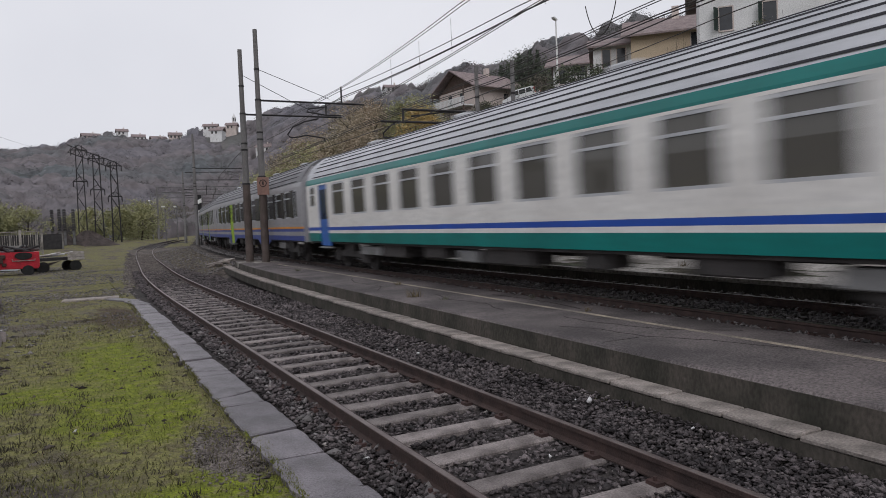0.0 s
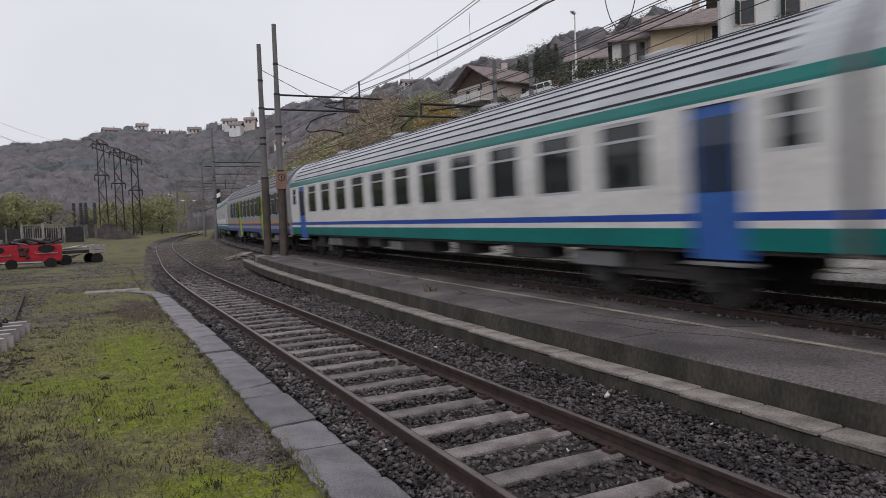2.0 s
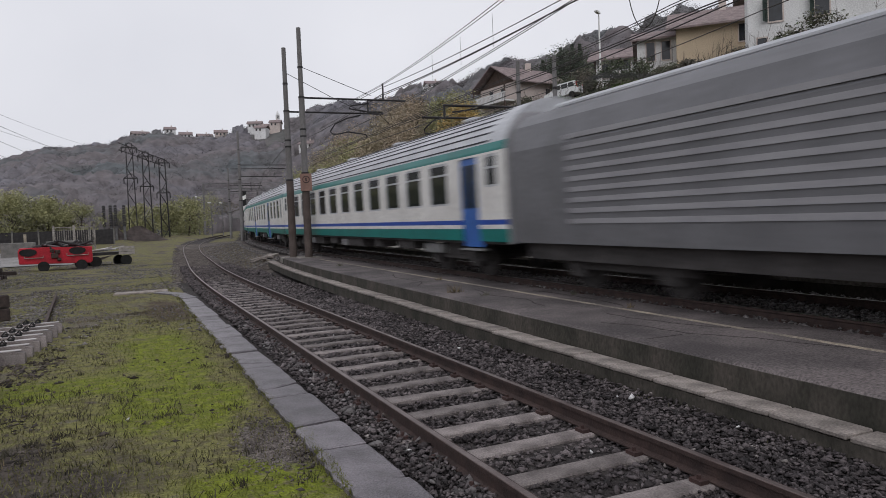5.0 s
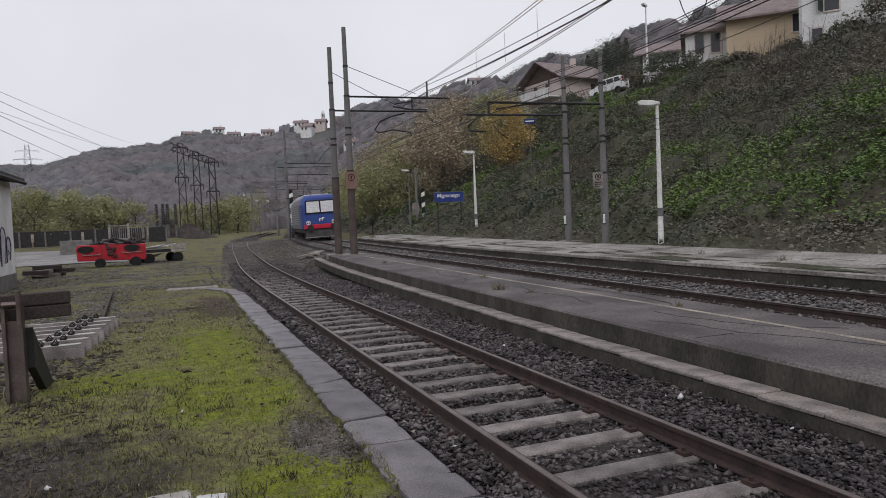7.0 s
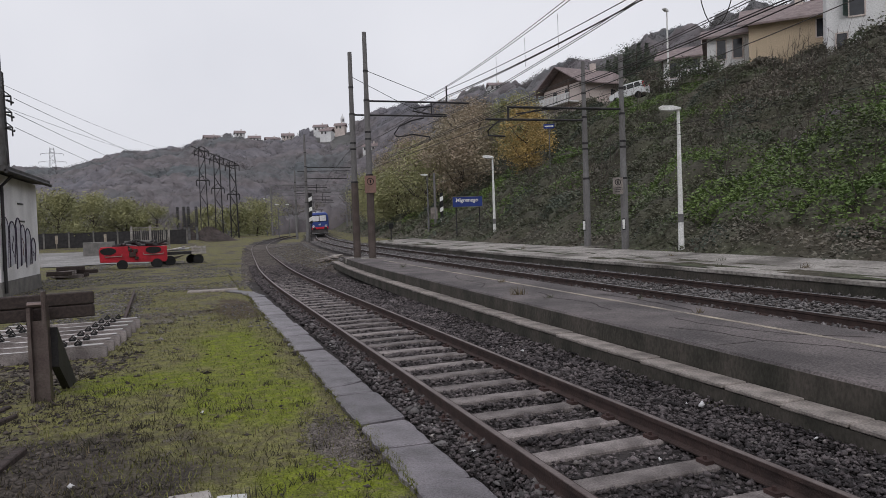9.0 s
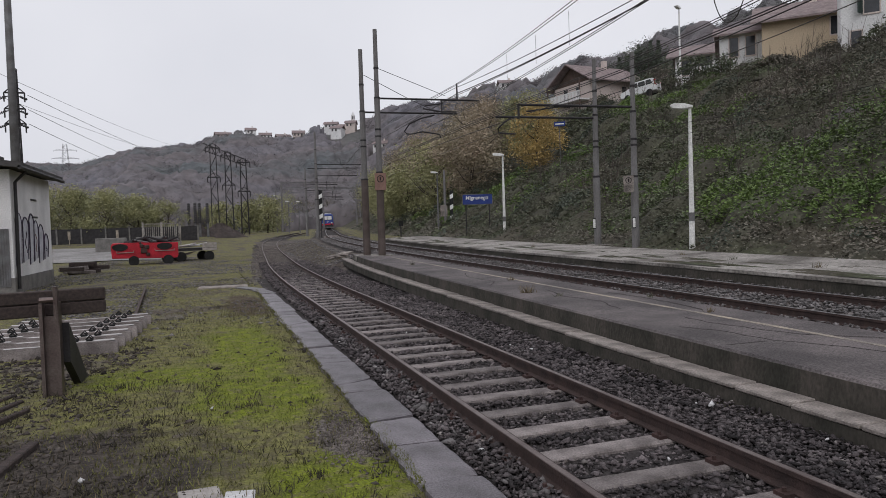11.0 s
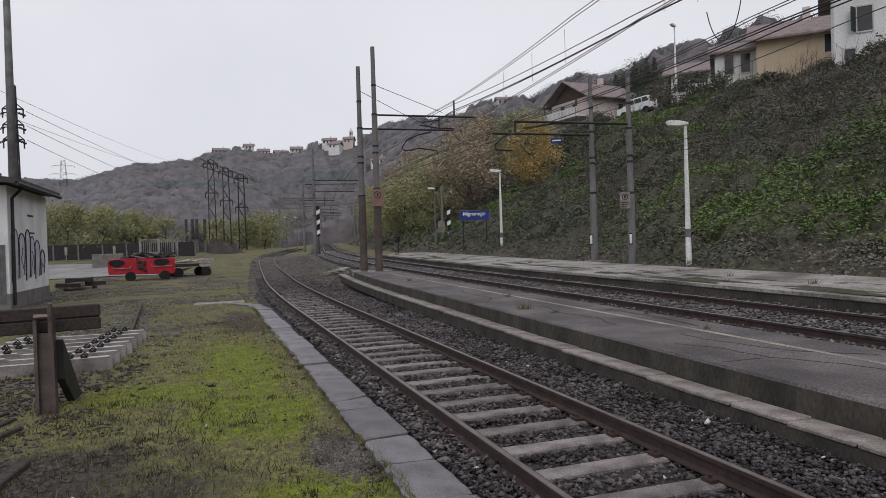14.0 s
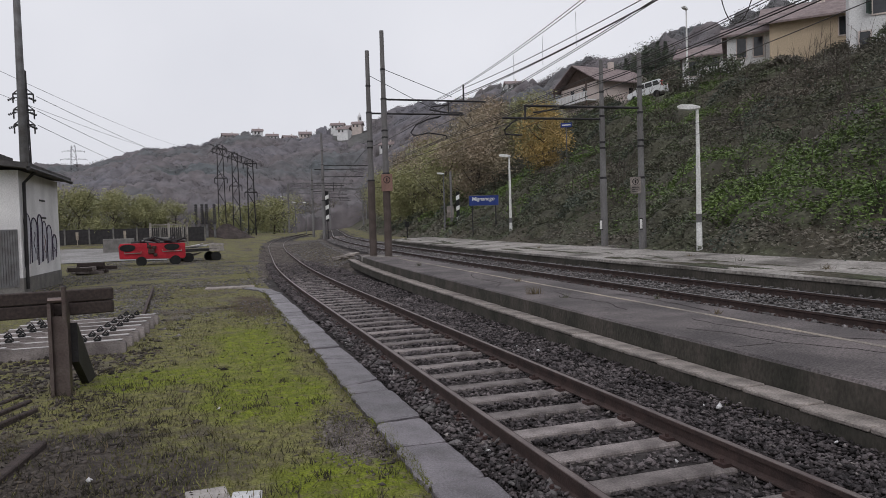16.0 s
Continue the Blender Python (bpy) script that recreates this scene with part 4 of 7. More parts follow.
def locomotive():
    n = 15.7
    c = thing("locomotive", "blue and grey electric locomotive with a red buffer beam", "locomotive", group="")
    h = n / 2
    out = [(-1.5, 0.95), (-1.5, 2.9), (-1.38, 3.4), (-1.1, 3.65), (1.1, 3.65), (1.38, 3.4), (1.5, 2.9), (1.5, 0.95)]
    bm = bmesh.new()
    prism(bm, out, -h + 2.3, h - 0.1)
    part("body_shell", bm, M["t_roof_dark"], c, "grey louvred body")
    bm = bmesh.new()
    for s in (-1, 1):
        for i in range(9):
            z = 1.35 + 0.2 * i
            box(bm, s * 1.49 - 0.03, s * 1.49 + 0.03, -h + 3.3, h - 2.2, z, z + 0.09)
    part("louvres", bm, M["t_grey"], c)
    # the rounded driving cab at the tail, leaning back
    bm = bmesh.new()
    rings = []
    for yy, sx, top in ((-h + 2.3, 1.0, 0.0), (-h + 0.75, 1.0, 0.0), (-h + 0.25, 0.97, -0.08), (-h, 0.90, -0.25)):
        rings.append([bm.verts.new((x * sx, yy + (0.10 * (z - 2.0) if z > 2 and sx < 1 else 0), z + (top if z > 3 else 0))) for x, z in out])
    for a, d in zip(rings[:-1], rings[1:]):
        for i in range(8):
            bm.faces.new((a[i], a[(i + 1) % 8], d[(i + 1) % 8], d[i]))
    bm.faces.new(rings[0][::-1])
    bm.faces.new(rings[-1])
    part("driving_cab", bm, M["l_blue"], c, "blue rounded driving cab")
    f = -h
    bm = bmesh.new()
    v = [bm.verts.new(q) for q in ((-1.22, f - 0.02, 2.15), (1.22, f - 0.02, 2.15), (1.15, f + 0.10, 3.22), (-1.15, f + 0.10, 3.22), (-1.22, f + 0.03, 2.15), (1.22, f + 0.03, 2.15), (1.15, f + 0.15, 3.22), (-1.15, f + 0.15, 3.22))]
    for idx in ((0, 1, 2, 3), (7, 6, 5, 4), (0, 4, 5, 1), (1, 5, 6, 2), (2, 6, 7, 3), (3, 7, 4, 0)):
        bm.faces.new([v[i] for i in idx])
    ws = part("windscreen", bm, M["t_rubber"], c, "two-pane windscreen with drawn blinds")
    for s in (-1, 1):
        bm = bmesh.new()
        q = lambda x, z, d: (s * x, f - 0.02 + 0.112 * (z - 2.15) - d, z)
        v = [bm.verts.new(q(x, z, d)) for d in (0.0, 0.012) for x, z in ((0.06, 2.24), (1.10, 2.24), (1.06, 3.12), (0.06, 3.12))]
        for idx in ((0, 1, 2, 3), (7, 6, 5, 4), (0, 4, 5, 1), (1, 5, 6, 2), (2, 6, 7, 3), (3, 7, 4, 0)):
            bm.faces.new([v[i] for i in idx])
        part("pane", bm, M["blind"], ws, "pane with a pale blind behind it")
        bm = bmesh.new()
        tube(bm, (s * 1.02, f + 0.05, 1.42), (s * 1.02, f - 0.06, 1.42), 0.19, 0.17, 16)
        lamp = part("headlamp", bm, M["white_paint"], c, "round white lamp housing")
        bm = bmesh.new()
        for d in (-0.08, 0.08):
            tube(bm, (s * 1.02 + d, f - 0.05, 1.42), (s * 1.02 + d, f - 0.075, 1.42), 0.055, 0.055, 10)
        part("lens", bm, M["black"], lamp)
        bm = bmesh.new()
        tube(bm, (s * 0.9, f + 0.1, 1.03), (s * 0.9, f - 0.45, 1.03), 0.1, 0.1, 10)
        tube(bm, (s * 0.9, f - 0.45, 1.03), (s * 0.9, f - 0.5, 1.03), 0.24, 0.24, 14)
        part("buffer", bm, M["dark_metal"], c)
    bm = bmesh.new()
    box(bm, -1.38, 1.38, f - 0.05, f + 0.3, 0.92, 1.28)
    part("buffer_beam", bevel(bm, 0.05, 2), M["l_red"], c, "red buffer beam")
    bm = bmesh.new()
    for x, y0 in ((-0.16, 0), (0.06, 0.05)):
        box(bm, x, x + 0.2, f - 0.022, f, 1.66 + y0, 1.76 + y0)
        box(bm, x, x + 0.09, f - 0.022, f, 1.50 + y0, 1.66 + y0)
    part("emblem", bm, M["white_paint"], c, "small white emblem")
    bm = bmesh.new()
    v = [bm.verts.new(q) for q in ((-1.3, f - 0.15, 0.25), (1.3, f - 0.15, 0.25), (1.3, f + 0.1, 0.9), (-1.3, f + 0.1, 0.9), (-1.3, f - 0.05, 0.25), (1.3, f - 0.05, 0.25), (1.3, f + 0.2, 0.9), (-1.3, f + 0.2, 0.9))]
    for idx in ((0, 1, 2, 3), (7, 6, 5, 4), (0, 4, 5, 1), (1, 5, 6, 2), (2, 6, 7, 3), (3, 7, 4, 0)):
        bm.faces.new([v[i] for i in idx])
    part("snow_plough", bm, M["t_under"], c)
    bm = bmesh.new()
    box(bm, -1.35, 1.35, f - 0.17, f - 0.1, 0.22, 0.28)
    part("plough_edge", bm, M["t_box"], c, "pale worn plough edge")
    bm = bmesh.new()
    box(bm, -1.3, 1.3, -h + 0.3, h - 0.3, 0.6, 0.96)
    part("underframe", bm, M["t_under"], c)
    bm = bmesh.new()
    box(bm, -1.0, 1.0, -h + 2.6, h - 1.2, 3.64, 3.78)
    part("roof", bevel(bm, 0.05), M["t_roof"], c, "pale roof hatch")
    bm = bmesh.new()
    for yy in (-h + 1.8, h - 2.2):
        for s in (-1, 1):
            path_tube(bm, [(s * 0.5, yy, 3.7), (s * 0.45, yy + 0.9, 3.95), (s * 0.7, yy, 4.15)], 0.03)
        tube(bm, (-0.8, yy, 4.15), (0.8, yy, 4.15), 0.03)
    part("pantograph", bm, M["dark_metal"], c)
    for yy in (-h + 3.1, h - 3.1):
        bogie(c, yy)
    return c


SPEED = 29.15
T8 = 1.196   # when the joint before the third coach passes y = 8


def ride(centre_offset, t):
    """Pose of a vehicle whose middle lies so far behind that joint."""
    s = 8 + SPEED * (t - T8) - centre_offset
    dx = (main_x(s + 8) - main_x(s - 8)) / 16
    y = s if s < 20 else 20 + (s - 20) * 0.996
    x = main_x(y) - 0.75
    a = math.degrees(math.atan(dx))
    return pose(x, y, main_z(y), math.degrees(0.0095), 0, -a) @ pose(0, 0, 0, 0, -math.degrees(CANT / 1.507), 0) @ pose(0.75, 0, 0)


VEHICLES = []
uic = coach("pale", "white coach with green bands, blue stripe and raised blinds")
VEHICLES.append((uic, -39.6))
VEHICLES.append((copy_thing(uic, pose(0, 0, 0)), 39.6))
dark = coach("dark", "white coach with green bands, blue stripe and dark windows")
VEHICLES.append((dark, 13.2))
VEHICLES.append((copy_thing(dark, pose(0, 0, 0)), 92.4))
VEHICLES.append((coach("mid", "white and green coach with two inset blue doors"), 66.0))
gr = coach("grey", "grey coach with orange stripe and lime green doors")
VEHICLES.append((gr, -13.2))
for back in (-66.0, -92.4, -118.8):
    VEHICLES.append((copy_thing(gr, pose(0, 0, 0)), back))
VEHICLES.append((locomotive(), 105.6 + 15.7 / 2))


def motions():
    for ob, off in VEHICLES:
        walk(ob, [(0.5 * i, ride(off, 0.5 * i)) for i in range(33)])


# ---- masts, wires, lamps and signs by the line ----
def mast(x, y, z, top, label, group, arm=None, base=0.18, low="mast"):
    m = thing("catenary_mast", label, "mast", x, y, z, group=group)
    h = top - z
    bm = bmesh.new()
    tube(bm, (0, 0, 0), (0, 0, h * 0.37), base, base * 0.95, 14)
    part("lower_tube", bm, M[low], m)
    bm = bmesh.new()
    tube(bm, (0, 0, h * 0.37), (0, 0, h * 0.70), base * 0.8, base * 0.75, 14)
    tube(bm, (0, 0, h * 0.70), (0, 0, h), base * 0.62, base * 0.55, 14)
    part("upper_tube", bm, M["mast"], m)
    for k, w in ((0.37, 1.0), (0.53, 0.85), (0.56, 0.85), (0.70, 0.8), (0.83, 0.68)):
        bm = bmesh.new()
        tube(bm, (0, 0, h * k - 0.04), (0, 0, h * k + 0.04), base * w, base * w, 14)
        part("collar", bm, M["dark_metal"], m)
    bm = bmesh.new()
    box(bm, -0.55, 0.55, -0.45, 0.45, -0.25, 0.03)
    part("footing", bevel(bm, 0.03), M["far_plat"], m, "pale concrete footing")
    if arm:
        za, x0, x1 = arm
        bm = bmesh.new()
        tube(bm, (x0, 0, za - z), (x1, 0, za - z + 0.03), 0.045, 0.045, 8)
        part("bracket_arm", bm, M["dark_metal"], m)
    return m


a = mast(7.05, 33.1, 0.50, 10.42, "tapered grey tubular catenary mast with rusty foot", "platform masts", (7.42, 0.1, 4.85), low="mast_low")
bm = bmesh.new()
path_tube(bm, [(3.65, 0, 6.85), (2.95, 0, 6.68), (2.35, 0, 6.40), (2.08, 0, 6.02), (2.2, 0, 5.90), (2.45, 0, 5.90), (3.0, 0, 6.02), (3.9, 0, 5.90), (3.95, 0, 5.72)], 0.035, 6)
path_tube(bm, [(3.65, 0, 6.93), (3.65, 0, 7.05)], 0.03, 6)
part("steady_arm", bm, M["dark_metal"], a, "bowed steady arm holding the contact wire")
bm = bmesh.new()
tube(bm, (0.1, 0, 8.72), (2.4, 0, 7.6), 0.014, 0.014, 5)
tube(bm, (2.4, 0, 7.6), (4.0, 0, 6.93), 0.014, 0.014, 5)
part("stay_wire", bm, M["dark_metal"], a)
b = mast(7.54, 32.0, 0.49, 11.1, "tapered grey tubular catenary mast with rusty foot", "platform masts", (7.9, 0.1, 5.15), low="mast_low")
bm = bmesh.new()
path_tube(bm, [(4.0, 0, 7.4), (4.0, 0, 8.25)], 0.04, 6)
path_tube(bm, [(3.25, 0, 7.25), (2.35, 0, 7.12), (2.25, 0, 6.98), (3.2, 0, 6.85), (3.95, 0, 6.86)], 0.035, 6)
path_tube(bm, [(3.2, 0, 7.4), (3.2, 0, 6.80)], 0.035, 6)
part("steady_arm", bm, M["dark_metal"], b, "steady arm with insulators")
bm = bmesh.new()
tube(bm, (0.1, 0, 8.8), (3.4, 0, 7.62), 0.014, 0.014, 5)
part("stay_wire", bm, M["dark_metal"], b)


def plate(x, y, z, w, h, rz, face, label, name="warning_sign", post=0.0):
    s = thing(name, label, "sign", x, y, z, rz)
    bm = bmesh.new()
    box(bm, -w / 2, w / 2, -0.012, 0.012, -h / 2, h / 2)
    part("plate", bevel(bm, 0.005), face, s)
    return s


s = plate(7.52, 31.78, 3.98, 0.52, 0.80, -13, M["orange_sign"], "faded orange warning board with a ring symbol on a mast")
bm = bmesh.new()
for k in range(20):
    t0, t1 = k * math.pi / 10, (k + 1) * math.pi / 10
    tube(bm, (0.15 * math.cos(t0), -0.016, 0.13 + 0.15 * math.sin(t0)), (0.15 * math.cos(t1), -0.016, 0.13 + 0.15 * math.sin(t1)), 0.018, 0.018, 5)
box(bm, -0.03, 0.03, -0.02, -0.013, 0.05, 0.21)
part("symbol", bm, M["black"], s, "dark ring symbol")

ra = mast(14.68, 24.5, 0.84, 8.28, "grey tubular catenary mast on the far platform", "far platform masts", (5.9, -4.3, 0.0), 0.14)
bm = bmesh.new()
path_tube(bm, [(-3.6, 0, 5.1), (-3.95, 0, 4.86), (-4.22, 0, 4.62), (-4.2, 0, 4.45), (-3.5, 0, 4.42)], 0.035, 6)
part("steady_arm", bm, M["dark_metal"], ra)
rb = mast(14.8, 22.05, 0.75, 7.95, "grey tubular catenary mast on the far platform", "far platform masts", (5.93, -4.6, 0.0), 0.14)
bm = bmesh.new()
path_tube(bm, [(-4.6, 0, 5.2), (-4.6, 0, 4.7)], 0.04, 6)
path_tube(bm, [(-4.3, 0, 4.95), (-3.0, 0, 5.15), (-2.6, 0, 5.15)], 0.03, 6)
part("steady_arm", bm, M["dark_metal"], rb)
s = plate(14.42, 21.86, 3.13, 0.36, 0.60, -33, M["coping"], "pale enamel warning plate on a platform mast")
bm = bmesh.new()
for k in range(16):
    t0, t1 = k * math.pi / 8, (k + 1) * math.pi / 8
    tube(bm, (0.10 * math.cos(t0), -0.016, 0.13 + 0.10 * math.sin(t0)), (0.10 * math.cos(t1), -0.016, 0.13 + 0.10 * math.sin(t1)), 0.014, 0.014, 5)
box(bm, -0.025, 0.025, -0.02, -0.013, 0.07, 0.19)
part("symbol", bm, M["black"], s)
for k in range(3):
    bm = bmesh.new()
    box(bm, -0.12, 0.12 - 0.03 * k, -0.017, -0.013, -0.09 - 0.07 * k, -0.065 - 0.07 * k)
    part("text_bar", bm, M["dark_metal"], s)
for x, y in ((14.40, 24.28), (14.60, 21.83)):
    s = plate(x, y, 1.72, 0.12, 0.42, -32, M["black"], "small black and white number plate on a mast", "number_plate")
    bm = bmesh.new()
    box(bm, -0.045, 0.045, -0.02, -0.013, -0.17, 0.17)
    part("text_bar", bm, M["white_paint"], s)

# masts further up the line
f1 = mast(12.0, 84.1, 0.70, 13.6, "distant dark catenary mast beside the main line", "distant masts", (9.2, 0, 5.4), 0.22)
bm = bmesh.new()
for x0, x1, zz in ((0, 5.0, 7.6), (-1.0, 0, 8.5), (0, 6.2, 8.95)):
    tube(bm, (x0, 0, zz), (x1, 0, zz), 0.05, 0.05, 6)
part("bracket_arm", bm, M["dark_metal"], f1)
for x, y, z, top, arm in ((12.6, 99, 0.9, 10.6, 5), (26.5, 99, 1.3, 11, -5), (24.5, 80, 1.2, 11, -4.6), (19, 133, 1.5, 11, 5), (31, 133, 1.6, 11, -5), (25, 165, 1.8, 12, 5)):
    f = mast(x, y, z, top, "distant catenary mast beside the main line", "distant masts", (top - 3.2, 0, arm), 0.18)
    bm = bmesh.new()
    tube(bm, (0, 0, top - z - 2.4), (arm * 0.9, 0, top - z - 2.4), 0.05, 0.05, 6)
    tube(bm, (arm * 0.6, 0, top - z - 3.2), (arm * 0.6, 0, top - z - 1.9), 0.05, 0.05, 6)
    part("bracket_arm", bm, M["dark_metal"], f)


def portal(x0, x1, y, z, top):
    p = thing("lattice_portal", "distant lattice portal over the tracks", "portal", x0, y, z)
    w = x1 - x0
    bm = bmesh.new()
    for zz in (top - z, top - z - 1.1):
        tube(bm, (0, 0, zz), (w, 0, zz), 0.09, 0.09, 6)
    k = int(w / 1.2)
    for i in range(k):
        a, c = (top - z, top - z - 1.1) if i % 2 else (top - z - 1.1, top - z)
        tube(bm, (w * i / k, 0, a), (w * (i + 1) / k, 0, c), 0.05, 0.05, 5)
    part("lattice_beam", bm, M["galv"], p)
    for x in (0, w):
        bm = bmesh.new()
        tube(bm, (x, 0, 0), (x, 0, top - z), 0.22, 0.16, 10)
        part("portal_post", bm, M["mast"], p)


portal(17, 41, 200, 1.5, 13.6)
portal(14, 30, 150, 1.2, 12.0)


def striped_board(x, y, z0, z1, rz, foot, w=0.28):
    s = thing("striped_board", "black and white striped marker board on a post", "marker board", x, y, foot, rz, group="marker boards")
    bm = bmesh.new()
    tube(bm, (0, 0.06, 0), (0, 0.06, z1 - foot), 0.06, 0.06, 8)
    part("post", bm, M["dark_metal"], s)
    bm = bmesh.new()
    box(bm, -w, w, -0.02, 0.02, z0 - foot, z1 - foot)
    part("board", bm, M["black"], s)
    n = 3
    step = (z1 - z0) / (2 * n)
    for k in range(n):
        bm = bmesh.new()
        zz = z0 - foot + step * (2 * k + 0.3)
        v = [bm.verts.new(q) for d in (-0.028, -0.022) for q in ((-w, d, zz), (w, d, zz + w), (w, d, zz + w + step * 0.8), (-w, d, zz + step * 0.8))]
        for idx in ((0, 1, 2, 3), (7, 6, 5, 4), (0, 4, 5, 1), (1, 5, 6, 2), (2, 6, 7, 3), (3, 7, 4, 0)):
            bm.faces.new([v[i] for i in idx])
        part("white_stripe", bm, M["white_paint"], s)


striped_board(12.35, 83.6, 2.9, 6.5, -8, 0.72, 0.2)
striped_board(17.95, 51.8, 2.1, 4.6, -19, 1.02, 0.13)
s = plate(17.40, 52.1, 3.0, 0.55, 0.9, -18, M["coping"], "pale plate on a platform post", "pale_plate")
bm = bmesh.new()
tube(bm, (0.1, 0.08, -2.0), (0.1, 0.08, 3.2), 0.11, 0.09, 10)
part("post", bm, M["mast"], s)
s = thing("dwarf_signal", "small dark dwarf signal beside the main line", "signal", 14.6, 55, 1.0)
bm = bmesh.new()
tube(bm, (0, 0, 0), (0, 0, 1.0), 0.05, 0.05, 8)
part("post", bm, M["dark_metal"], s)
bm = bmesh.new()
box(bm, -0.16, 0.16, -0.12, 0.12, 0.9, 1.35)
part("lamp_head", bevel(bm, 0.03), M["black"], s)


def lamp_post(x, y, z, top, label, group, rz=-38, scale=1.0, paint="white_paint"):
    m = thing("street_lamp", label, "lamp post", x, y, z, rz, group=group)
    h = top - z
    bm = bmesh.new()
    tube(bm, (0, 0, 0), (0, 0, h), 0.10 * scale, 0.05 * scale, 12)
    part("post", bm, M[paint], m, "tapered pole")
    bm = bmesh.new()
    box(bm, -0.09, 0.09, -0.09, 0.09, h * 0.2, h * 0.26)
    part("service_hatch", bm, M["galv"], m)
    bm = bmesh.new()
    prof = [(-0.62, 0.12), (-0.55, 0.02), (-0.2, -0.03), (0.1, 0.0), (0.1, 0.06), (-0.15, 0.14), (-0.5, 0.17)]
    prism(bm, [(p[0] * scale, p[1] * scale + h) for p in prof], -0.13 * scale, 0.13 * scale)
    part("lamp_head", bevel(bm, 0.015), M["white_paint"], m, "white lamp head")
    return m


lamp_post(14.94, 19.05, 0.80, 5.42, "white platform lamp post with a flat head", "platform lamps")
lamp_post(16.68, 38.5, 0.97, 5.92, "white platform lamp post with a flat head", "platform lamps", -25)
lamp_post(16.98, 52.3, 1.0, 6.0, "grey platform lamp post with a pale flat head", "platform lamps", -20, 0.85, "galv")
for x, y, top in ((11.1, 129, 8.2), (12.5, 122, 6.8), (15.0, 128, 7.0), (9.4, 138, 7.4), (29, 120, 8)):
    lamp_post(x, y, 1.3, top, "distant grey lamp post with a pale head", "distant lamps", 0, 0.95, "galv")

# station sign
s = thing("station_sign", "blue station name sign with white lettering on two posts", "station sign", 16.22, 41.7, 0.95, -21)
bm = bmesh.new()
box(bm, -0.94, 0.94, -0.04, 0.04, 2.19, 2.82)
part("sign_panel", bevel(bm, 0.015), M["sign_blue"], s)
bm = bmesh.new()
for x0, x1, z0, z1 in ((-0.96, 0.96, 2.81, 2.84), (-0.96, 0.96, 2.16, 2.19), (-0.97, -0.94, 2.16, 2.84), (0.94, 0.97, 2.16, 2.84)):
    box(bm, x0, x1, -0.05, 0.05, z0, z1)
part("sign_frame", bm, M["galv"], s)
for x in (-0.75, 0.75):
    bm = bmesh.new()
    tube(bm, (x, 0.07, 0), (x, 0.07, 2.85), 0.04, 0.04, 8)
    part("post", bm, M["dark_metal"], s)
cu = bpy.data.curves.new("station_name", "FONT")
cu.body, cu.size, cu.align_x, cu.align_y, cu.shear, cu.extrude, cu.offset = "Mignanego", 0.34, "CENTER", "CENTER", 0.12, 0.004, 0.004
cu.materials.append(M["white_paint"])
ob = new("station_name", cu)
ob.parent = s
ob.matrix_basis = pose(-0.04, -0.047, 2.60, 90, 0, 0)
s = thing("road_sign", "small blue direction sign on the slope", "sign", 23.55, 44.1, 7.2, -28)
bm = bmesh.new()
box(bm, -0.38, 0.38, -0.02, 0.02, 1.4, 1.72)
part("plate", bm, M["sign_blue"], s)
bm = bmesh.new()
tube(bm, (0, 0.05, -2.2), (0, 0.05, 1.7), 0.03, 0.03, 8)
part("post", bm, M["galv"], s)
bm = bmesh.new()
box(bm, -0.3, 0.3, -0.025, -0.021, 1.52, 1.60)
part("text_bar", bm, M["white_paint"], s)


# ---- overhead wires ----
def strung(a, c, r, label, far=150, end=0.66):
    """A wire through two points, carried on behind the eye and up the line."""
    a, c = Vector(a), Vector(c)
    d = (a - c) / (a.y - c.y)
    pts = [tuple(c + d * (y - c.y)) for y in (-25, -12, 0)]
    pts += [tuple(c.lerp(a, k / 8) - Vector((0, 0, 0.10 * 4 * k / 8 * (1 - k / 8)))) for k in range(9)]
    gap = a.x - main_x(a.y)
    y = a.y + 4
    while y < far:
        q = min(1, (y - a.y) / 25)
        pts.append((main_x(y) + gap + (end - gap) * q, y, a.z + 0.0095 * (y - a.y) - 0.3 * math.sin(math.pi * ((y - a.y) / 25 % 1)) * (far > 100)))
        y += 4
    bm = bmesh.new()
    path_tube(bm, pts, r, 5)
    return tagged(part("overhead_wire", bm, M["wire"]), label, "wire", "overhead wires")


strung((11.41, 32.0, 8.64), (9.9, 17.42, 8.09), 0.012, "thin earth wire above the main line", 45)
strung((11.47, 32.0, 8.62), (10.0, 17.34, 8.07), 0.012, "thin earth wire above the main line", 45, 0.8)
strung((11.46, 32.0, 8.51), (10.0, 14.67, 7.22), 0.014, "dark messenger cable over the main line", 45)
strung((11.57, 32.0, 8.26), (10.1, 14.29, 7.07), 0.022, "thick dark feeder cable over the main line", end=1.0)
strung((11.57, 32.0, 8.18), (10.2, 14.32, 7.12), 0.014, "dark feeder cable over the main line", 45, 1.1)
strung((11.53, 33.0, 7.35), (9.9, 14.28, 7.0), 0.012, "thin dark contact wire over the main line", end=0.6)
strung((11.59, 33.0, 7.30), (10.0, 14.19, 7.01), 0.012, "thin dark contact wire over the main line", 45, 0.7)
strung((12.5, 21.17, 6.91), (12.0, 12.91, 6.79), 0.012, "thin wire strung between the far platform masts", 60, 3.0)
strung((12.5, 21.18, 6.85), (12.0, 12.74, 6.73), 0.012, "thin wire strung between the far platform masts", 60, 3.1)
strung((11.82, 24.5, 6.51), (10.2, 10.07, 5.75), 0.014, "dark messenger cable of the overlap section", 60, 1.8)
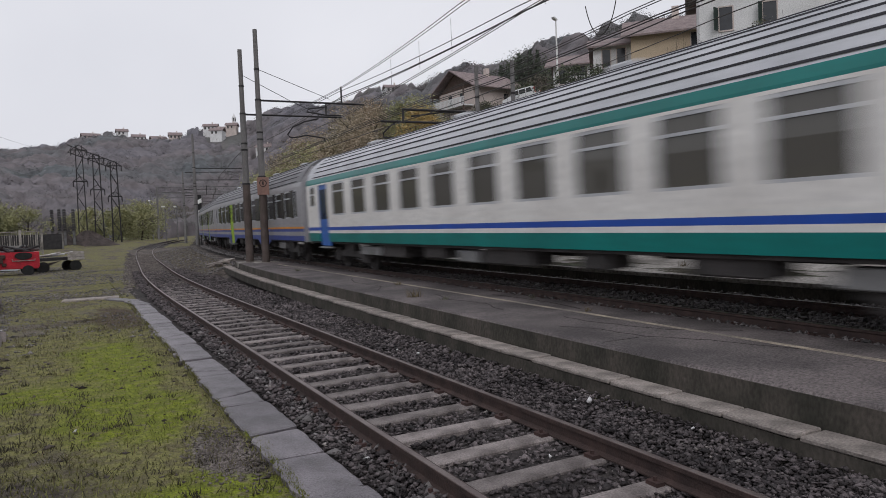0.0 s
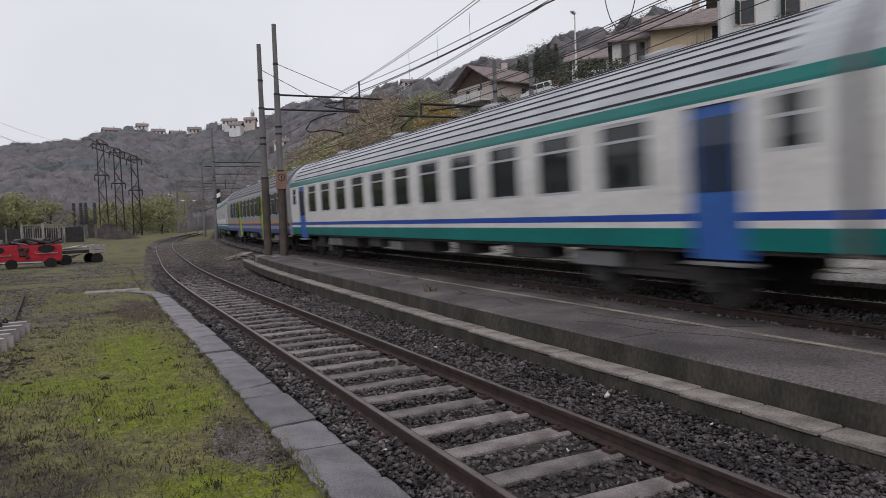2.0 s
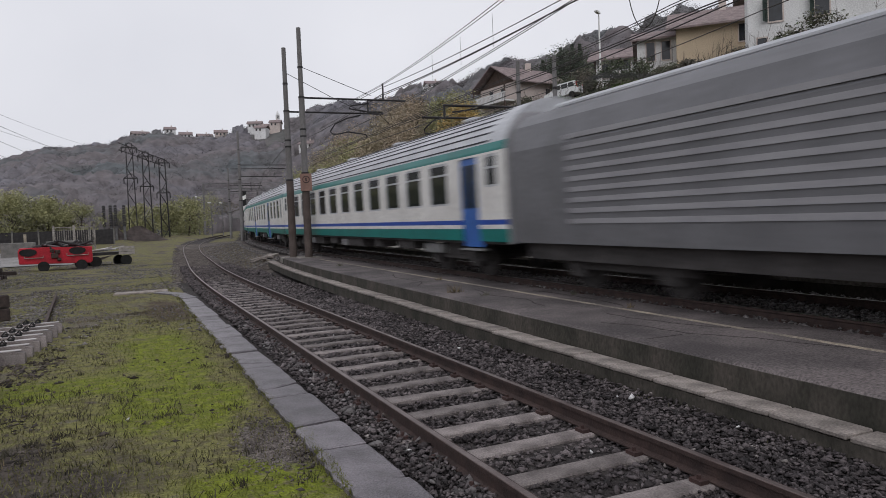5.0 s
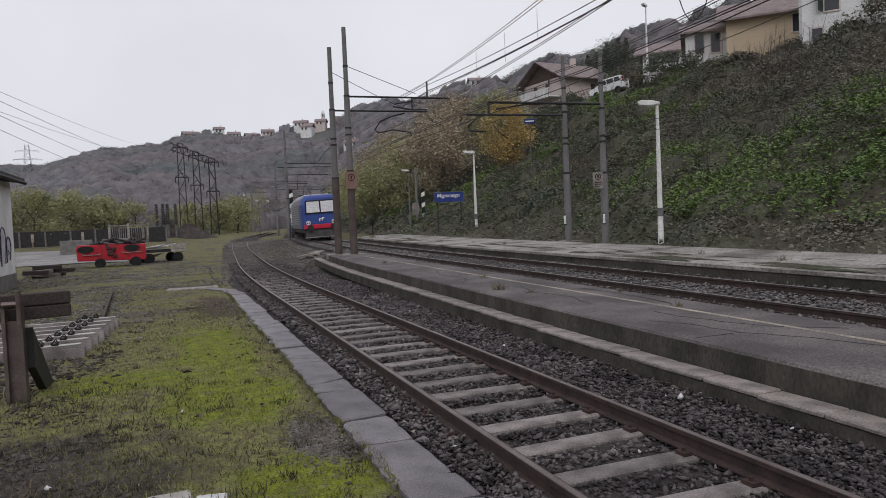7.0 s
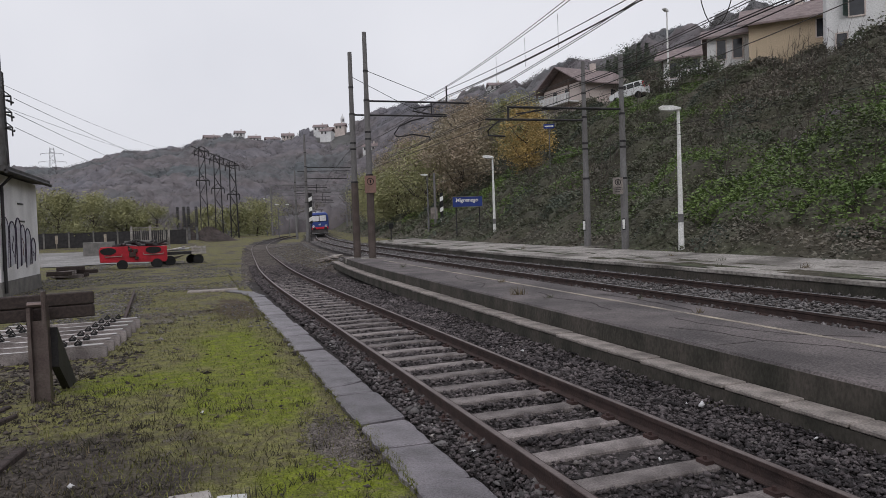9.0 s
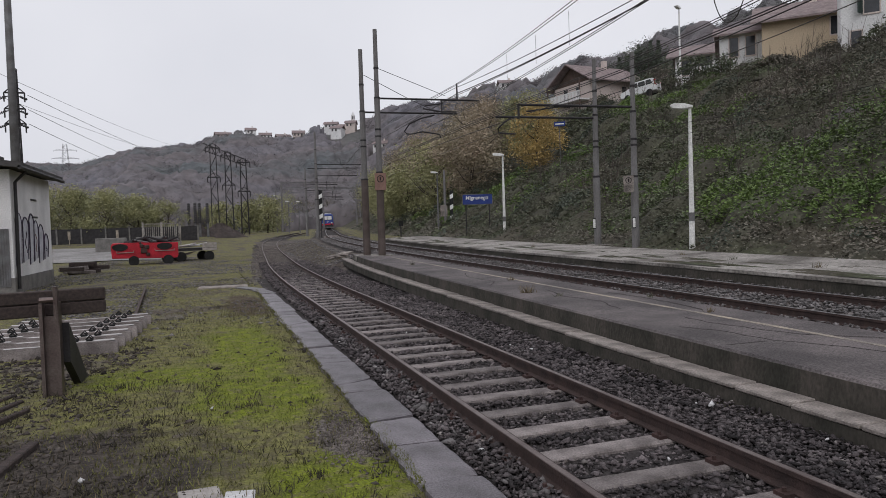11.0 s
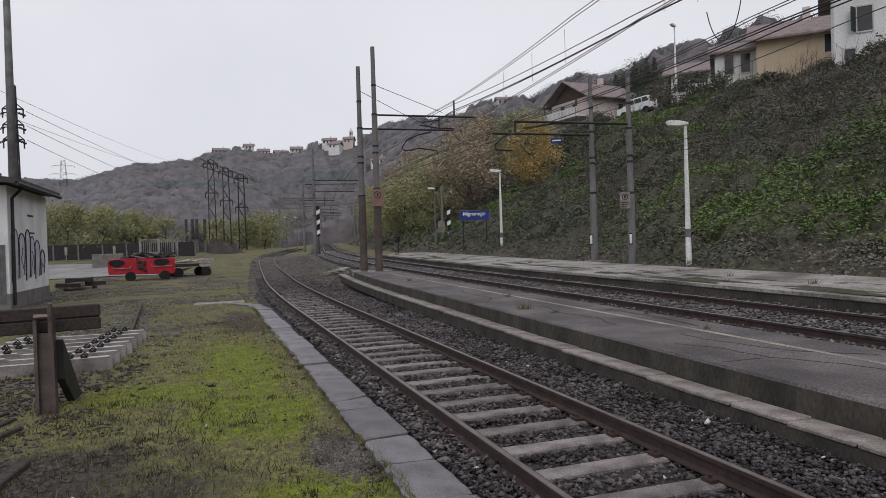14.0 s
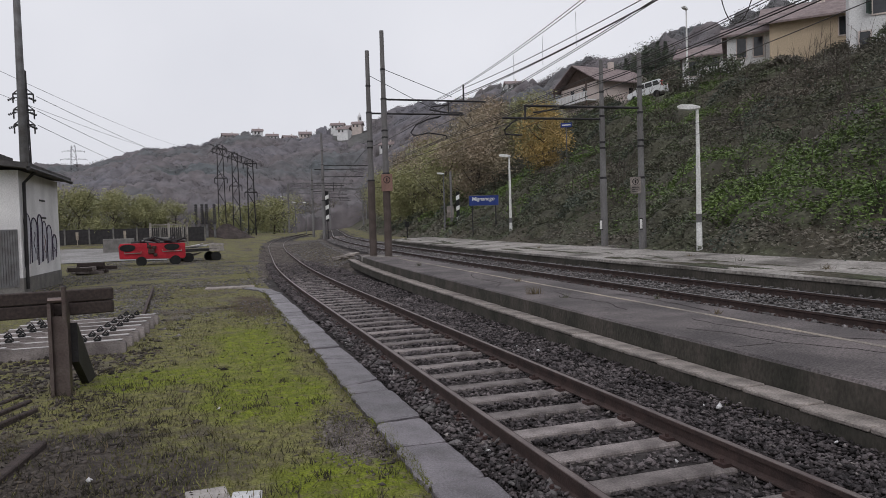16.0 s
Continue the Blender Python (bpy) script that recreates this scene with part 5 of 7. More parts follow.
strung((11.82, 24.5, 6.44), (10.2, 9.89, 5.70), 0.014, "dark messenger cable of the overlap section", 60, 1.9)
strung((10.52, 22.0, 5.62), (10.2, 9.62, 5.61), 0.014, "thin contact wire of the overlap section", 60, 0.6)
strung((14.8, 22.11, 6.68), (13.0, 11.01, 6.25), 0.012, "thin wire strung between the far platform masts", 90, 5.5)
strung((14.8, 21.82, 5.11), (14.6, 11.86, 4.76), 0.008, "thin cable hanging in front of the slope", 60, 5.5)
strung((14.8, 21.84, 4.74), (14.6, 11.86, 4.45), 0.008, "thin cable hanging in front of the slope", 60, 5.5)
# droppers and the looped jumper
for a, c in (((10.33, 18.6, 8.1), (10.33, 18.6, 7.1)), ((10.6, 21.4, 8.15), (10.6, 21.4, 7.2)), ((9.95, 13.2, 8.6), (9.95, 13.3, 6.9)), ((9.9, 12.0, 8.3), (9.9, 12.1, 6.7)), ((10.9, 24.5, 8.3), (10.9, 24.5, 7.3))):
    bm = bmesh.new()
    tube(bm, a, c, 0.006, 0.006, 5)
    tagged(part("dropper_wire", bm, M["wire"]), "thin dropper wire hanging from the messenger cable", "wire", "dropper wires")
bm = bmesh.new()
path_tube(bm, [(12.0, 14.5 - 0.125 * t + 0.02 * (t - 6) * abs(t - 6) * 0.2, 8.25 - 1.75 * math.sin(math.pi * (0.12 + 0.76 * t / 12)) ** 0.7) for t in range(13)], 0.013, 5)
tagged(part("jumper_cable", bm, M["wire"]), "dark jumper cable hanging in a loop", "wire")


# ---- the yard ----
def cabin():
    c = thing("cabin", "white plastered railway cabin with graffiti and dark roof", "cabin", -6.9, 28.65, -0.2)
    for x0, x1, y0, y1 in ((-0.25, 0, 0, 6.3), (-5.2, -0.25, 0, 0.25), (-5.2, -4.95, 0.25, 6.3), (-4.95, -0.25, 6.05, 6.3)):
        bm = bmesh.new()
        box(bm, x0, x1, y0, y1, 0.0, 4.55)
        part("wall", bm, M["cabin"], c)
    bm = bmesh.new()
    for x0, x1, y0, y1 in ((-0.1, 0.03, -0.03, 6.33), (-5.2, -0.1, -0.03, 0.1)):
        box(bm, x0, x1, y0, y1, 0, 0.62)
    part("plinth", bm, M["cabin_base"], c, "grey cement plinth")
    bm = bmesh.new()
    v = [bm.verts.new(q) for q in ((-6.0, -0.7, 5.35), (0.5, -0.7, 4.55), (0.5, 6.7, 4.55), (-6.0, 7.0, 5.35), (-6.0, -0.7, 5.55), (0.5, -0.7, 4.75), (0.5, 6.7, 4.75), (-6.0, 7.0, 5.55))]
    for idx in ((0, 1, 2, 3), (7, 6, 5, 4), (0, 4, 5, 1), (1, 5, 6, 2), (2, 6, 7, 3), (3, 7, 4, 0)):
        bm.faces.new([v[i] for i in idx])
    part("roof", bm, M["roof_slate"], c, "dark overhanging roof")
    bm = bmesh.new()
    tube(bm, (0.5, -0.7, 4.56), (0.5, 6.7, 4.56), 0.08, 0.08, 8)
    path_tube(bm, [(0.48, 0.3, 4.5), (0.1, 0.3, 4.1), (0.08, 0.3, 0.2)], 0.06, 8)
    part("gutter", bm, M["dark_metal"], c, "dark gutter and downpipe")
    bm = bmesh.new()
    box(bm, -2.6, -1.6, -0.04, 0.02, 2.4, 3.5)
    part("window", bm, M["h_win"], c)
    bm = bmesh.new()
    box(bm, -1.55, -0.1, -0.05, -0.02, 0.3, 2.4)
    door = part("metal_door", bm, M["galv"], c, "grey corrugated metal door")
    for i in range(16):
        bm = bmesh.new()
        box(bm, -1.5 + 0.085 * i, -1.45 + 0.085 * i, -0.075, -0.05, 0.35, 2.35)
        part("door_rib", bm, M["galv"], door)
    rnd = random.Random(3)
    for k, (y0, w, top) in enumerate(((0.35, 0.95, 3.0), (1.35, 0.95, 2.85), (2.35, 0.8, 3.0), (3.1, 0.75, 2.75), (3.85, 0.9, 2.6), (4.8, 0.8, 2.2))):
        low = 1.0 + 0.12 * (k % 2)
        arch = [(y0 + 0.02 * q, low + (top - 0.45 - low) * q / 4) for q in range(5)]
        arch += [(y0 + w / 2 - w / 2 * math.cos(math.pi * q / 8), top - 0.45 + 0.45 * math.sin(math.pi * q / 8)) for q in range(1, 9)]
        arch += [(y0 + w - 0.06 * q + 0.05 * rnd.random(), top - 0.45 - (top - 0.55 - low) * q / 4) for q in range(1, 5)]
        bm = bmesh.new()
        path_tube(bm, [(0.012, a, z) for a, z in arch], 0.022 + 0.006 * (k % 3), 5)
        part("graffiti_stroke", bm, M["graffiti"], c, "dark spray paint outline")
        bm = bmesh.new()
        low_ring, top_ring = ([bm.verts.new((x, a, z)) for a, z in arch] for x in (0.004, 0.009))
        bm.faces.new(low_ring)
        bm.faces.new(top_ring[::-1])
        for q in range(len(arch)):
            e = (q + 1) % len(arch)
            bm.faces.new((low_ring[q], low_ring[e], top_ring[e], top_ring[q]))
        part("graffiti_fill", bm, M["silver_spray"], c, "silver spray paint fill")
        if k % 2:
            bm = bmesh.new()
            path_tube(bm, [(0.014, y0 + w * 0.5 + 0.12 * math.sin(q * 1.3 + k), low + 0.35 + (top - low - 0.9) * q / 6) for q in range(7)], 0.018, 5)
            part("graffiti_stroke", bm, M["graffiti"] if k != 3 else M["orange_sign"], c, "inner spray paint stroke")
    for zz, y0 in ((3.55, 2.9), (2.85, 3.0)):
        bm = bmesh.new()
        box(bm, 0.0, 0.02, y0, y0 + 0.9, zz, zz + 0.07)
        part("wall_bracket", bm, M["dark_metal"], c)
    return c


cabin()
bm = bmesh.new()
box(bm, -1.5, 1.5, -1.5, 1.5, 0, 0.35)
c2 = thing("outbuilding", "small outbuilding with a dark flat roof", "outbuilding", -10.9, 36.8, -0.2)
part("roof", bm, M["roof_slate"], c2).matrix_basis = pose(0, 0, 5.6)
bm = bmesh.new()
box(bm, -1.2, 1.2, -1.2, 1.2, 0, 5.6)
part("wall", bm, M["cabin"], c2)


def buffer_stop():
    b = thing("buffer_stop", "buffer stop of old steel posts with dark timber beams", "buffer stop", -1.97, 9.72, -0.2)
    bm = bmesh.new()
    prism(bm, [(-0.11, 0), (-0.07, 0), (-0.07, 1.22), (-0.11, 1.22)], -0.10, 0.06)
    prism(bm, [(0.07, 0), (0.11, 0), (0.11, 1.22), (0.07, 1.22)], -0.10, 0.06)
    prism(bm, [(-0.07, 0), (0.07, 0), (0.07, 1.05), (-0.07, 1.05)], -0.03, -0.01)
    part("upright", bm, M["rail_head"], b, "worn steel channel upright")
    bm = bmesh.new()
    v = [bm.verts.new(q) for x in (0.10, 0.19) for q in ((x, 0.06, 0.95), (x, 0.06, 0.45), (x, 0.75, 0.0), (x, 1.25, 0.0))]
    for idx in ((0, 1, 2, 3), (7, 6, 5, 4), (0, 4, 5, 1), (1, 5, 6, 2), (2, 6, 7, 3), (3, 7, 4, 0)):
        bm.faces.new([v[i] for i in idx])
    part("brace", bm, M["dark_metal"], b, "dark raking brace")
    for k in range(2):
        bm = bmesh.new()
        box(bm, -2.6, 0.62, 0.0, 0.16, 0.98 + 0.165 * k, 1.135 + 0.165 * k)
        q = part("timber_beam", bevel(bm, 0.012), M["wood"], b, "dark weathered timber")
        q.matrix_basis = pose(0, 0.08, 0.06, 0, 0, 14)
    bm = bmesh.new()
    tube(bm, (-0.09, -0.12, 1.26), (0.09, -0.12, 1.26), 0.035, 0.035, 8)
    tube(bm, (0.09, -0.14, 1.0), (0.09, -0.14, 1.42), 0.03, 0.03, 8)
    part("bolt", bm, M["rail_head"], b)
    return b


buffer_stop()

# a stack of concrete sleepers with their fastenings
bm = bmesh.new()
prism(bm, [(-1.3, 0), (1.3, 0), (1.3, 0.20), (1.15, 0.25), (0.55, 0.25), (0.4, 0.21), (-0.4, 0.21), (-0.55, 0.25), (-1.15, 0.25), (-1.3, 0.20)], -0.13, 0.13)
for q in bm.verts:
    if q.co.z > 0.1:
        q.co.y *= 0.62
bevel(bm, 0.012)
for k in range(7):
    s = thing("concrete_sleeper", "pale concrete sleeper lying in a row with rusty clips", "sleeper", -2.92 + 0.035 * k, 12.95 + 0.64 * k, -0.19, 1.5 + 0.5 * math.sin(k * 3), group="row of stored sleepers")
    if k == 0:
        first = part("sleeper_body", bm, M["sleeper"], s)
    else:
        q = new("sleeper_body", first.data)
        q.parent = s
    # pale strips on top of the darker sleeper body
    bm2 = bmesh.new()
    for x0, x1, z in ((-1.24, -0.5, 0.248), (-0.42, 0.42, 0.208), (0.5, 1.24, 0.248)):
        box(bm2, x0, x1, -0.07, 0.075, z, z + 0.006)
    part("worn_top", bm2, M["sleeper_new"], s, "pale upper face")
    for side in (-0.75, 0.75):
        for d in (-0.11, 0.11):
            bm2 = bmesh.new()
            box(bm2, side + d - 0.05, side + d + 0.05, -0.06, 0.06, 0.24, 0.28)
            for e in (-0.06, 0.06):
                path_tube(bm2, [(side + d - 0.05, e, 0.28), (side + d, e * 1.4, 0.34), (side + d + 0.05, e, 0.28)], 0.013, 5)
            part("rail_clip", bm2, M["black"], s, "black steel clips")
for x0, y0, x1, y1, w in ((-2.28, 9.5, -2.75, 8.2, 0.07), (-2.45, 9.9, -3.0, 8.5, 0.07), (-1.72, 7.5, -1.86, 6.3, 0.10), (-2.1, 9.0, -2.5, 8.0, 0.06)):
    d = Vector((x1 - x0, y1 - y0))
    t = thing("timber", "old rust-brown timber lying on the ground", "timber", (x0 + x1) / 2, (y0 + y1) / 2, -0.19, math.degrees(math.atan2(d.y, d.x)), group="loose timbers")
    bm = bmesh.new()
    box(bm, -d.length / 2, d.length / 2, -w / 2, w / 2, 0, 0.07)
    part("timber_body", bevel(bm, 0.012), M["wood"], t)
bm = bmesh.new()
sweep(bm, RAIL, [(-1.78, 17.0, -0.04), (-2.4, 27, -0.04)])
tagged(part("loose_rail", bm, M["rail_rust"]), "short rusty rail lying in the grass", "rail")
for x, y, w, d, rz, k in ((-0.17, 5.42, 0.30, 0.34, 8, "board"), (0.10, 5.28, 0.22, 0.28, -6, "litter")):
    bm = bmesh.new()
    box(bm, -w / 2, w / 2, -d / 2, d / 2, 0, 0.035)
    t = tagged(part("board_offcut", bevel(bm, 0.008), M[k]), "pale board offcut lying on the gravel" if k == "board" else "white board offcut lying on the gravel", "board", "board offcuts")
    t.matrix_basis = pose(x, y, -0.165, 0, 2, rz)


def trolley():
    t = thing("rail_trolley", "red works trolley loaded with dark scrap", "trolley", -4.35, 50.3, -0.16, 6)
    bm = bmesh.new()
    prism(bm, [(-2.05, 0.50), (1.9, 0.40), (2.0, 0.55), (2.0, 1.45), (0.3, 1.42), (-0.2, 1.5), (-2.0, 1.5), (-2.1, 1.3)], -0.75, 0.75)
    part("body", bevel(bm, 0.05, 2), M["red_paint"], t, "faded red steel body")
    # black oval plates standing slightly off the red side
    for x in (-1.55, 1.15):
        bm = bmesh.new()
        v = [(x + 0.48 * math.cos(k * math.pi / 8), 1.24 + 0.2 * math.sin(k * math.pi / 8) * (1.0 if k < 8 else 1.3)) for k in range(16)]
        prism(bm, v, -0.80, -0.74)
        part("side_opening", bm, M["black"], t, "dark oval plate")
    bm = bmesh.new()
    path_tube(bm, [(-0.35, -0.78, 1.5), (-0.2, -0.80, 1.2), (-0.28, -0.80, 0.95)], 0.06, 6)
    part("chain", bm, M["dark_metal"], t)
    for x0, x1, z in ((-1.75, -0.75, 0.86), (0.55, 1.75, 0.92)):
        bm = bmesh.new()
        path_tube(bm, [(x0, -0.76, z + 0.12), (x0, -0.83, z), (x1, -0.83, z), (x1, -0.76, z + 0.12)], 0.028, 6)
        part("handle_bar", bm, M["coping"], t, "pale worn handle bar")
    for x, z, w in ((-0.12, 0.95, 0.20), (0.05, 1.2, 0.15), (-0.25, 1.28, 0.13), (0.12, 0.72, 0.12)):
        bm = bmesh.new()
        box(bm, x - w, x + w, -0.90, -0.74, z - w * 0.8, z + w * 0.8)
        part("coupling_block", bevel(bm, 0.04), M["rust"], t, "rusty coupling block")
    for x in (-0.75, 1.35):
        for yy in (-0.72, 0.72):
            bm = bmesh.new()
            tube(bm, (x, yy - 0.08, 0.30), (x, yy + 0.08, 0.30), 0.33, 0.33, 18)
            part("wheel", bm, M["black"], t)
    rnd = random.Random(5)
    for k in range(22):
        bm = bmesh.new()
        c = Vector((rnd.uniform(-1.0, 1.8), rnd.uniform(-0.4, 0.4), 1.5 + 0.12 * rnd.random()))
        d = Vector((rnd.uniform(-0.8, 0.8), rnd.uniform(-0.3, 0.3), rnd.uniform(-0.08, 0.28)))
        tube(bm, c - d, c + d, 0.06 + 0.05 * rnd.random(), 0.07, 7)
        part("scrap_piece", bm, M["dark_metal"] if k % 3 else M["galv"], t)
    bm = bmesh.new()
    tube(bm, (1.35, 0, 1.4), (1.4, 0, 2.5), 0.05, 0.03, 6)
    part("lever", bm, M["dark_metal"], t)
    q = thing("flat_trailer", "grey flat trailer with plank sides behind the trolley", "trailer", -1.55, 53.5, -0.16, 20)
    bm = bmesh.new()
    box(bm, -1.5, 1.5, -0.8, 0.8, 0.75, 0.95)
    part("deck", bm, M["dark_metal"], q)
    for k in range(3):
        bm = bmesh.new()
        box(bm, 0.5, 1.55, -0.86, -0.80, 0.75 + 0.19 * k, 0.92 + 0.19 * k)
        part("side_plank", bm, M["board"], q, "pale grey plank")
    for x in (-1.0, 1.0):
        for yy in (-0.72, 0.72):
            bm = bmesh.new()
            tube(bm, (x, yy - 0.1, 0.34), (x, yy + 0.1, 0.34), 0.36, 0.36, 18)
            part("wheel", bm, M["black"], q)
    for k in range(6):
        bm = bmesh.new()
        tube(bm, (-1.6 + 0.3 * k, -0.5 + 0.15 * k, 1.05), (-0.3 + 0.3 * k, -0.3 + 0.1 * k, 1.15 + 0.06 * (k % 3)), 0.06, 0.06, 6)
        part("load_bar", bm, M["litter"] if k % 2 else M["board"], q)


trolley()
rnd = random.Random(11)
for k in range(9):
    bm = bmesh.new()
    box(bm, -0.7, 0.7, -0.15, 0.15, 0, 0.2)
    t = tagged(part("old_sleeper", bevel(bm, 0.02), M["wood"] if k % 3 else M["sleeper"]), "old dark timber sleeper dumped beside the cabin", "sleeper", "dumped sleepers")
    t.matrix_basis = pose(-7.3 + 1.1 * rnd.random(), 40.5 + 1.6 * rnd.random(), -0.15 + 0.2 * (k // 4), 0, rnd.uniform(-4, 4), rnd.uniform(-40, 40))

# road, fence, gate, substation
xs, ys = [-60 + 2.8 * k for k in range(21)], [57 + 2.4 * k for k in range(9)]
rows = [[(x, y + 1.2 * math.sin(x * 0.7) * (k in (0, 8)) - 0.25 * (x + 4), terrain(x, y - 0.25 * (x + 4)) + 0.05) for x in xs] for k, y in enumerate(ys)]
i = (np.arange(8)[:, None] * 21 + np.arange(20)[None]).ravel()
bm = bmesh.new()
cells = [bm.verts.new(q) for row in rows for q in row]
for k in i:
    bm.faces.new([cells[k], cells[k + 1], cells[k + 22], cells[k + 21]])
tagged(part("road", bm, M["road"]), "pale gravel road across the yard", "road", kind="structure")
fence = thing("boundary_fence", "dark panel fence along the yard", "fence", kind="structure")
for k in range(13):
    x = -33 + 2.5 * k
    y = 88 + 0.02 * x
    bm = bmesh.new()
    box(bm, -1.22, 1.22, -0.05, 0.05, 0, 1.75)
    part("fence_panel", bm, M["dark_metal"], fence).matrix_basis = pose(x, y, terrain(x, y) - 0.05)
    bm = bmesh.new()
    box(bm, -0.08, 0.08, -0.1, 0.1, 0, 1.9)
    part("fence_post", bm, M["cabin_base"], fence).matrix_basis = pose(x + 1.25, y, terrain(x, y) - 0.05)
for x, y in ((-15.3, 86.5), (-10.4, 86.5)):
    bm = bmesh.new()
    box(bm, -0.13, 0.13, -0.06, 0.06, 0.6, 1.5)
    tube(bm, (0, 0, -0.1), (0, 0, 0.7), 0.04, 0.04, 6)
    tagged(part("marker_post", bm, M["yellow"]), "small yellowish marker post by the fence", "post", "marker posts").matrix_basis = pose(x, y, terrain(x, y))
for x, w in ((-9.2, 2.6), (-5.8, 2.4)):
    bm = bmesh.new()
    box(bm, -w / 2, w / 2, -0.6, 0.6, -0.3, 1.3)
    tagged(part("concrete_block", bevel(bm, 0.05), M["cabin_base"]), "low grey concrete block beside the road", "block", "concrete blocks").matrix_basis = pose(x, 72, terrain(x, 72))
gate = thing("white_gate", "white barred metal gate", "gate", -7.1, 79.8, terrain(-5, 79.8))
bm = bmesh.new()
for x0, x1, z0, z1 in ((0, 3.75, 2.25, 2.33), (0, 3.75, 0.25, 0.33)):
    box(bm, x0, x1, -0.03, 0.03, z0, z1)
for x in (0, 1.85, 3.7):
    box(bm, x - 0.09, x + 0.09, -0.06, 0.06, 0, 2.5)
part("gate_frame", bm, M["far_plat"], gate)
for k in range(18):
    bm = bmesh.new()
    box(bm, 0.12 + 0.2 * k, 0.16 + 0.2 * k, -0.02, 0.02, 0.33, 2.25)
    part("gate_bar", bm, M["far_plat"], gate)


def lattice(name, x, y, z, h, w0, w1, label, category, group="", arms=()):
    t = thing(name, label, category, x, y, z, group=group)
    n = max(4, int(h / 1.6))
    for sx in (-1, 1):
        for sy in (-1, 1):
            bm = bmesh.new()
            tube(bm, (sx * w0, sy * w0, 0), (sx * w1, sy * w1, h), 0.08, 0.06, 5)
            part("leg", bm, M["dark_metal"], t)
    for i in range(n):
        a, c = i / n, (i + 1) / n
        wa, wc = w0 + (w1 - w0) * a, w0 + (w1 - w0) * c
        s = 1 if i % 2 else -1
        for sy in (-1, 1):
            for p, q in (((s * wa, sy * wa, h * a), (-s * wc, sy * wc, h * c)), ((sy * wa, s * wa, h * a), (sy * wc, -s * wc, h * c))):
                bm = bmesh.new()
                tube(bm, p, q, 0.05, 0.05, 4)
                part("brace", bm, M["dark_metal"], t)
    for zz, ln in arms:
        bm = bmesh.new()
        tube(bm, (-ln, 0, zz), (ln, 0, zz), 0.08, 0.08, 5)
        for s in (-1, 1):
            tube(bm, (s * ln, 0, zz), (0, 0, zz + 0.7), 0.05, 0.05, 5)
            tube(bm, (s * ln, 0, zz), (s * ln, 0, zz - 0.8), 0.07, 0.07, 6)
        part("cross_arm", bm, M["dark_metal"], t)
    return t


for x, h in ((0.40, 14.2), (2.5, 13.0), (4.7, 12.0)):
    lattice("gantry_tower", x, 110, 1.0, h, 0.55, 0.40, "dark lattice gantry tower of a substation", "lattice tower", "substation gantry", ((h - 0.6, 1.0), (h - 5, 0.9)))
g = thing("gantry_beam", "dark lattice beam joining the gantry towers", "lattice beam", 0.40, 110, 13.9)
bm = bmesh.new()
for d in (0.0, 1.0):
    tube(bm, (-1.4, 0, d + 0.4), (4.6, 0, d - 2.0), 0.06, 0.06, 5)
for k in range(10):
    x = -1.3 + 0.58 * k
    tube(bm, (x, 0, 0.4 - 0.4 * (x + 1.4)), (x + 0.5, 0, 1.4 - 0.4 * (x + 1.9)), 0.05, 0.05, 4)
part("beam_lattice", bm, M["dark_metal"], g)
for k, x in enumerate((-2.9, -2.15, -1.6, -0.65)):
    t = thing("insulator_column", "dark ribbed insulator column on a plinth", "insulator", x, 95, terrain(x, 95), group="insulator columns")
    bm = bmesh.new()
    tube(bm, (0, 0, 0), (0, 0, 1.8), 0.16, 0.16, 8)
    part("stand", bm, M["galv"], t)
    bm = bmesh.new()
    for i in range(9):
        tube(bm, (0, 0, 1.8 + 0.29 * i), (0, 0, 2.05 + 0.29 * i), 0.23, 0.15, 10)
    part("ribbed_body", bm, M["dark_metal"], t)


def mound(name, x, y, rx, ry, h, material, label, category):
    bm = bmesh.new()
    n, r = 22, 7
    c = bm.verts.new((0, 0, h))
    rings = []
    for j in range(1, r + 1):
        q = j / r
        rings.append([bm.verts.new((rx * q * math.cos(k * 2 * math.pi / n) * (1 + 0.12 * math.sin(3 * k + j)), ry * q * math.sin(k * 2 * math.pi / n) * (1 + 0.1 * math.sin(5 * k)), h * (1 - q) ** 0.9 * (1 + 0.15 * math.sin(k * 1.9 + j * 2)) - 0.1 * q)) for k in range(n)])
    for k in range(n):
        bm.faces.new((c, rings[0][k], rings[0][(k + 1) % n]))
        for a, d in zip(rings[:-1], rings[1:]):
            bm.faces.new((a[k], d[k], d[(k + 1) % n], a[(k + 1) % n]))
    o = tagged(part(name, bm, material), label, category)
    o.matrix_basis = pose(x, y, terrain(x, y))
    return o


mound("spoil_mound", 0.9, 100, 3.6, 2.2, 2.0, M["spoil"], "dark grey heap of spoil", "heap")
mound("rubble_mound", -2.0, 97, 2.2, 1.5, 1.7, M["spoil"], "low heap of rubble and planks", "heap")

# tall steel pole behind the cabin and its lattice neighbour
t = thing("power_pole", "tall tapered steel power pole with insulators", "power pole", -10.2, 43.8, -0.2)
bm = bmesh.new()
tube(bm, (0, 0, 0), (0.0, 0, 24), 0.26, 0.13, 14)
part("pole", bm, M["galv"], t, "", True)
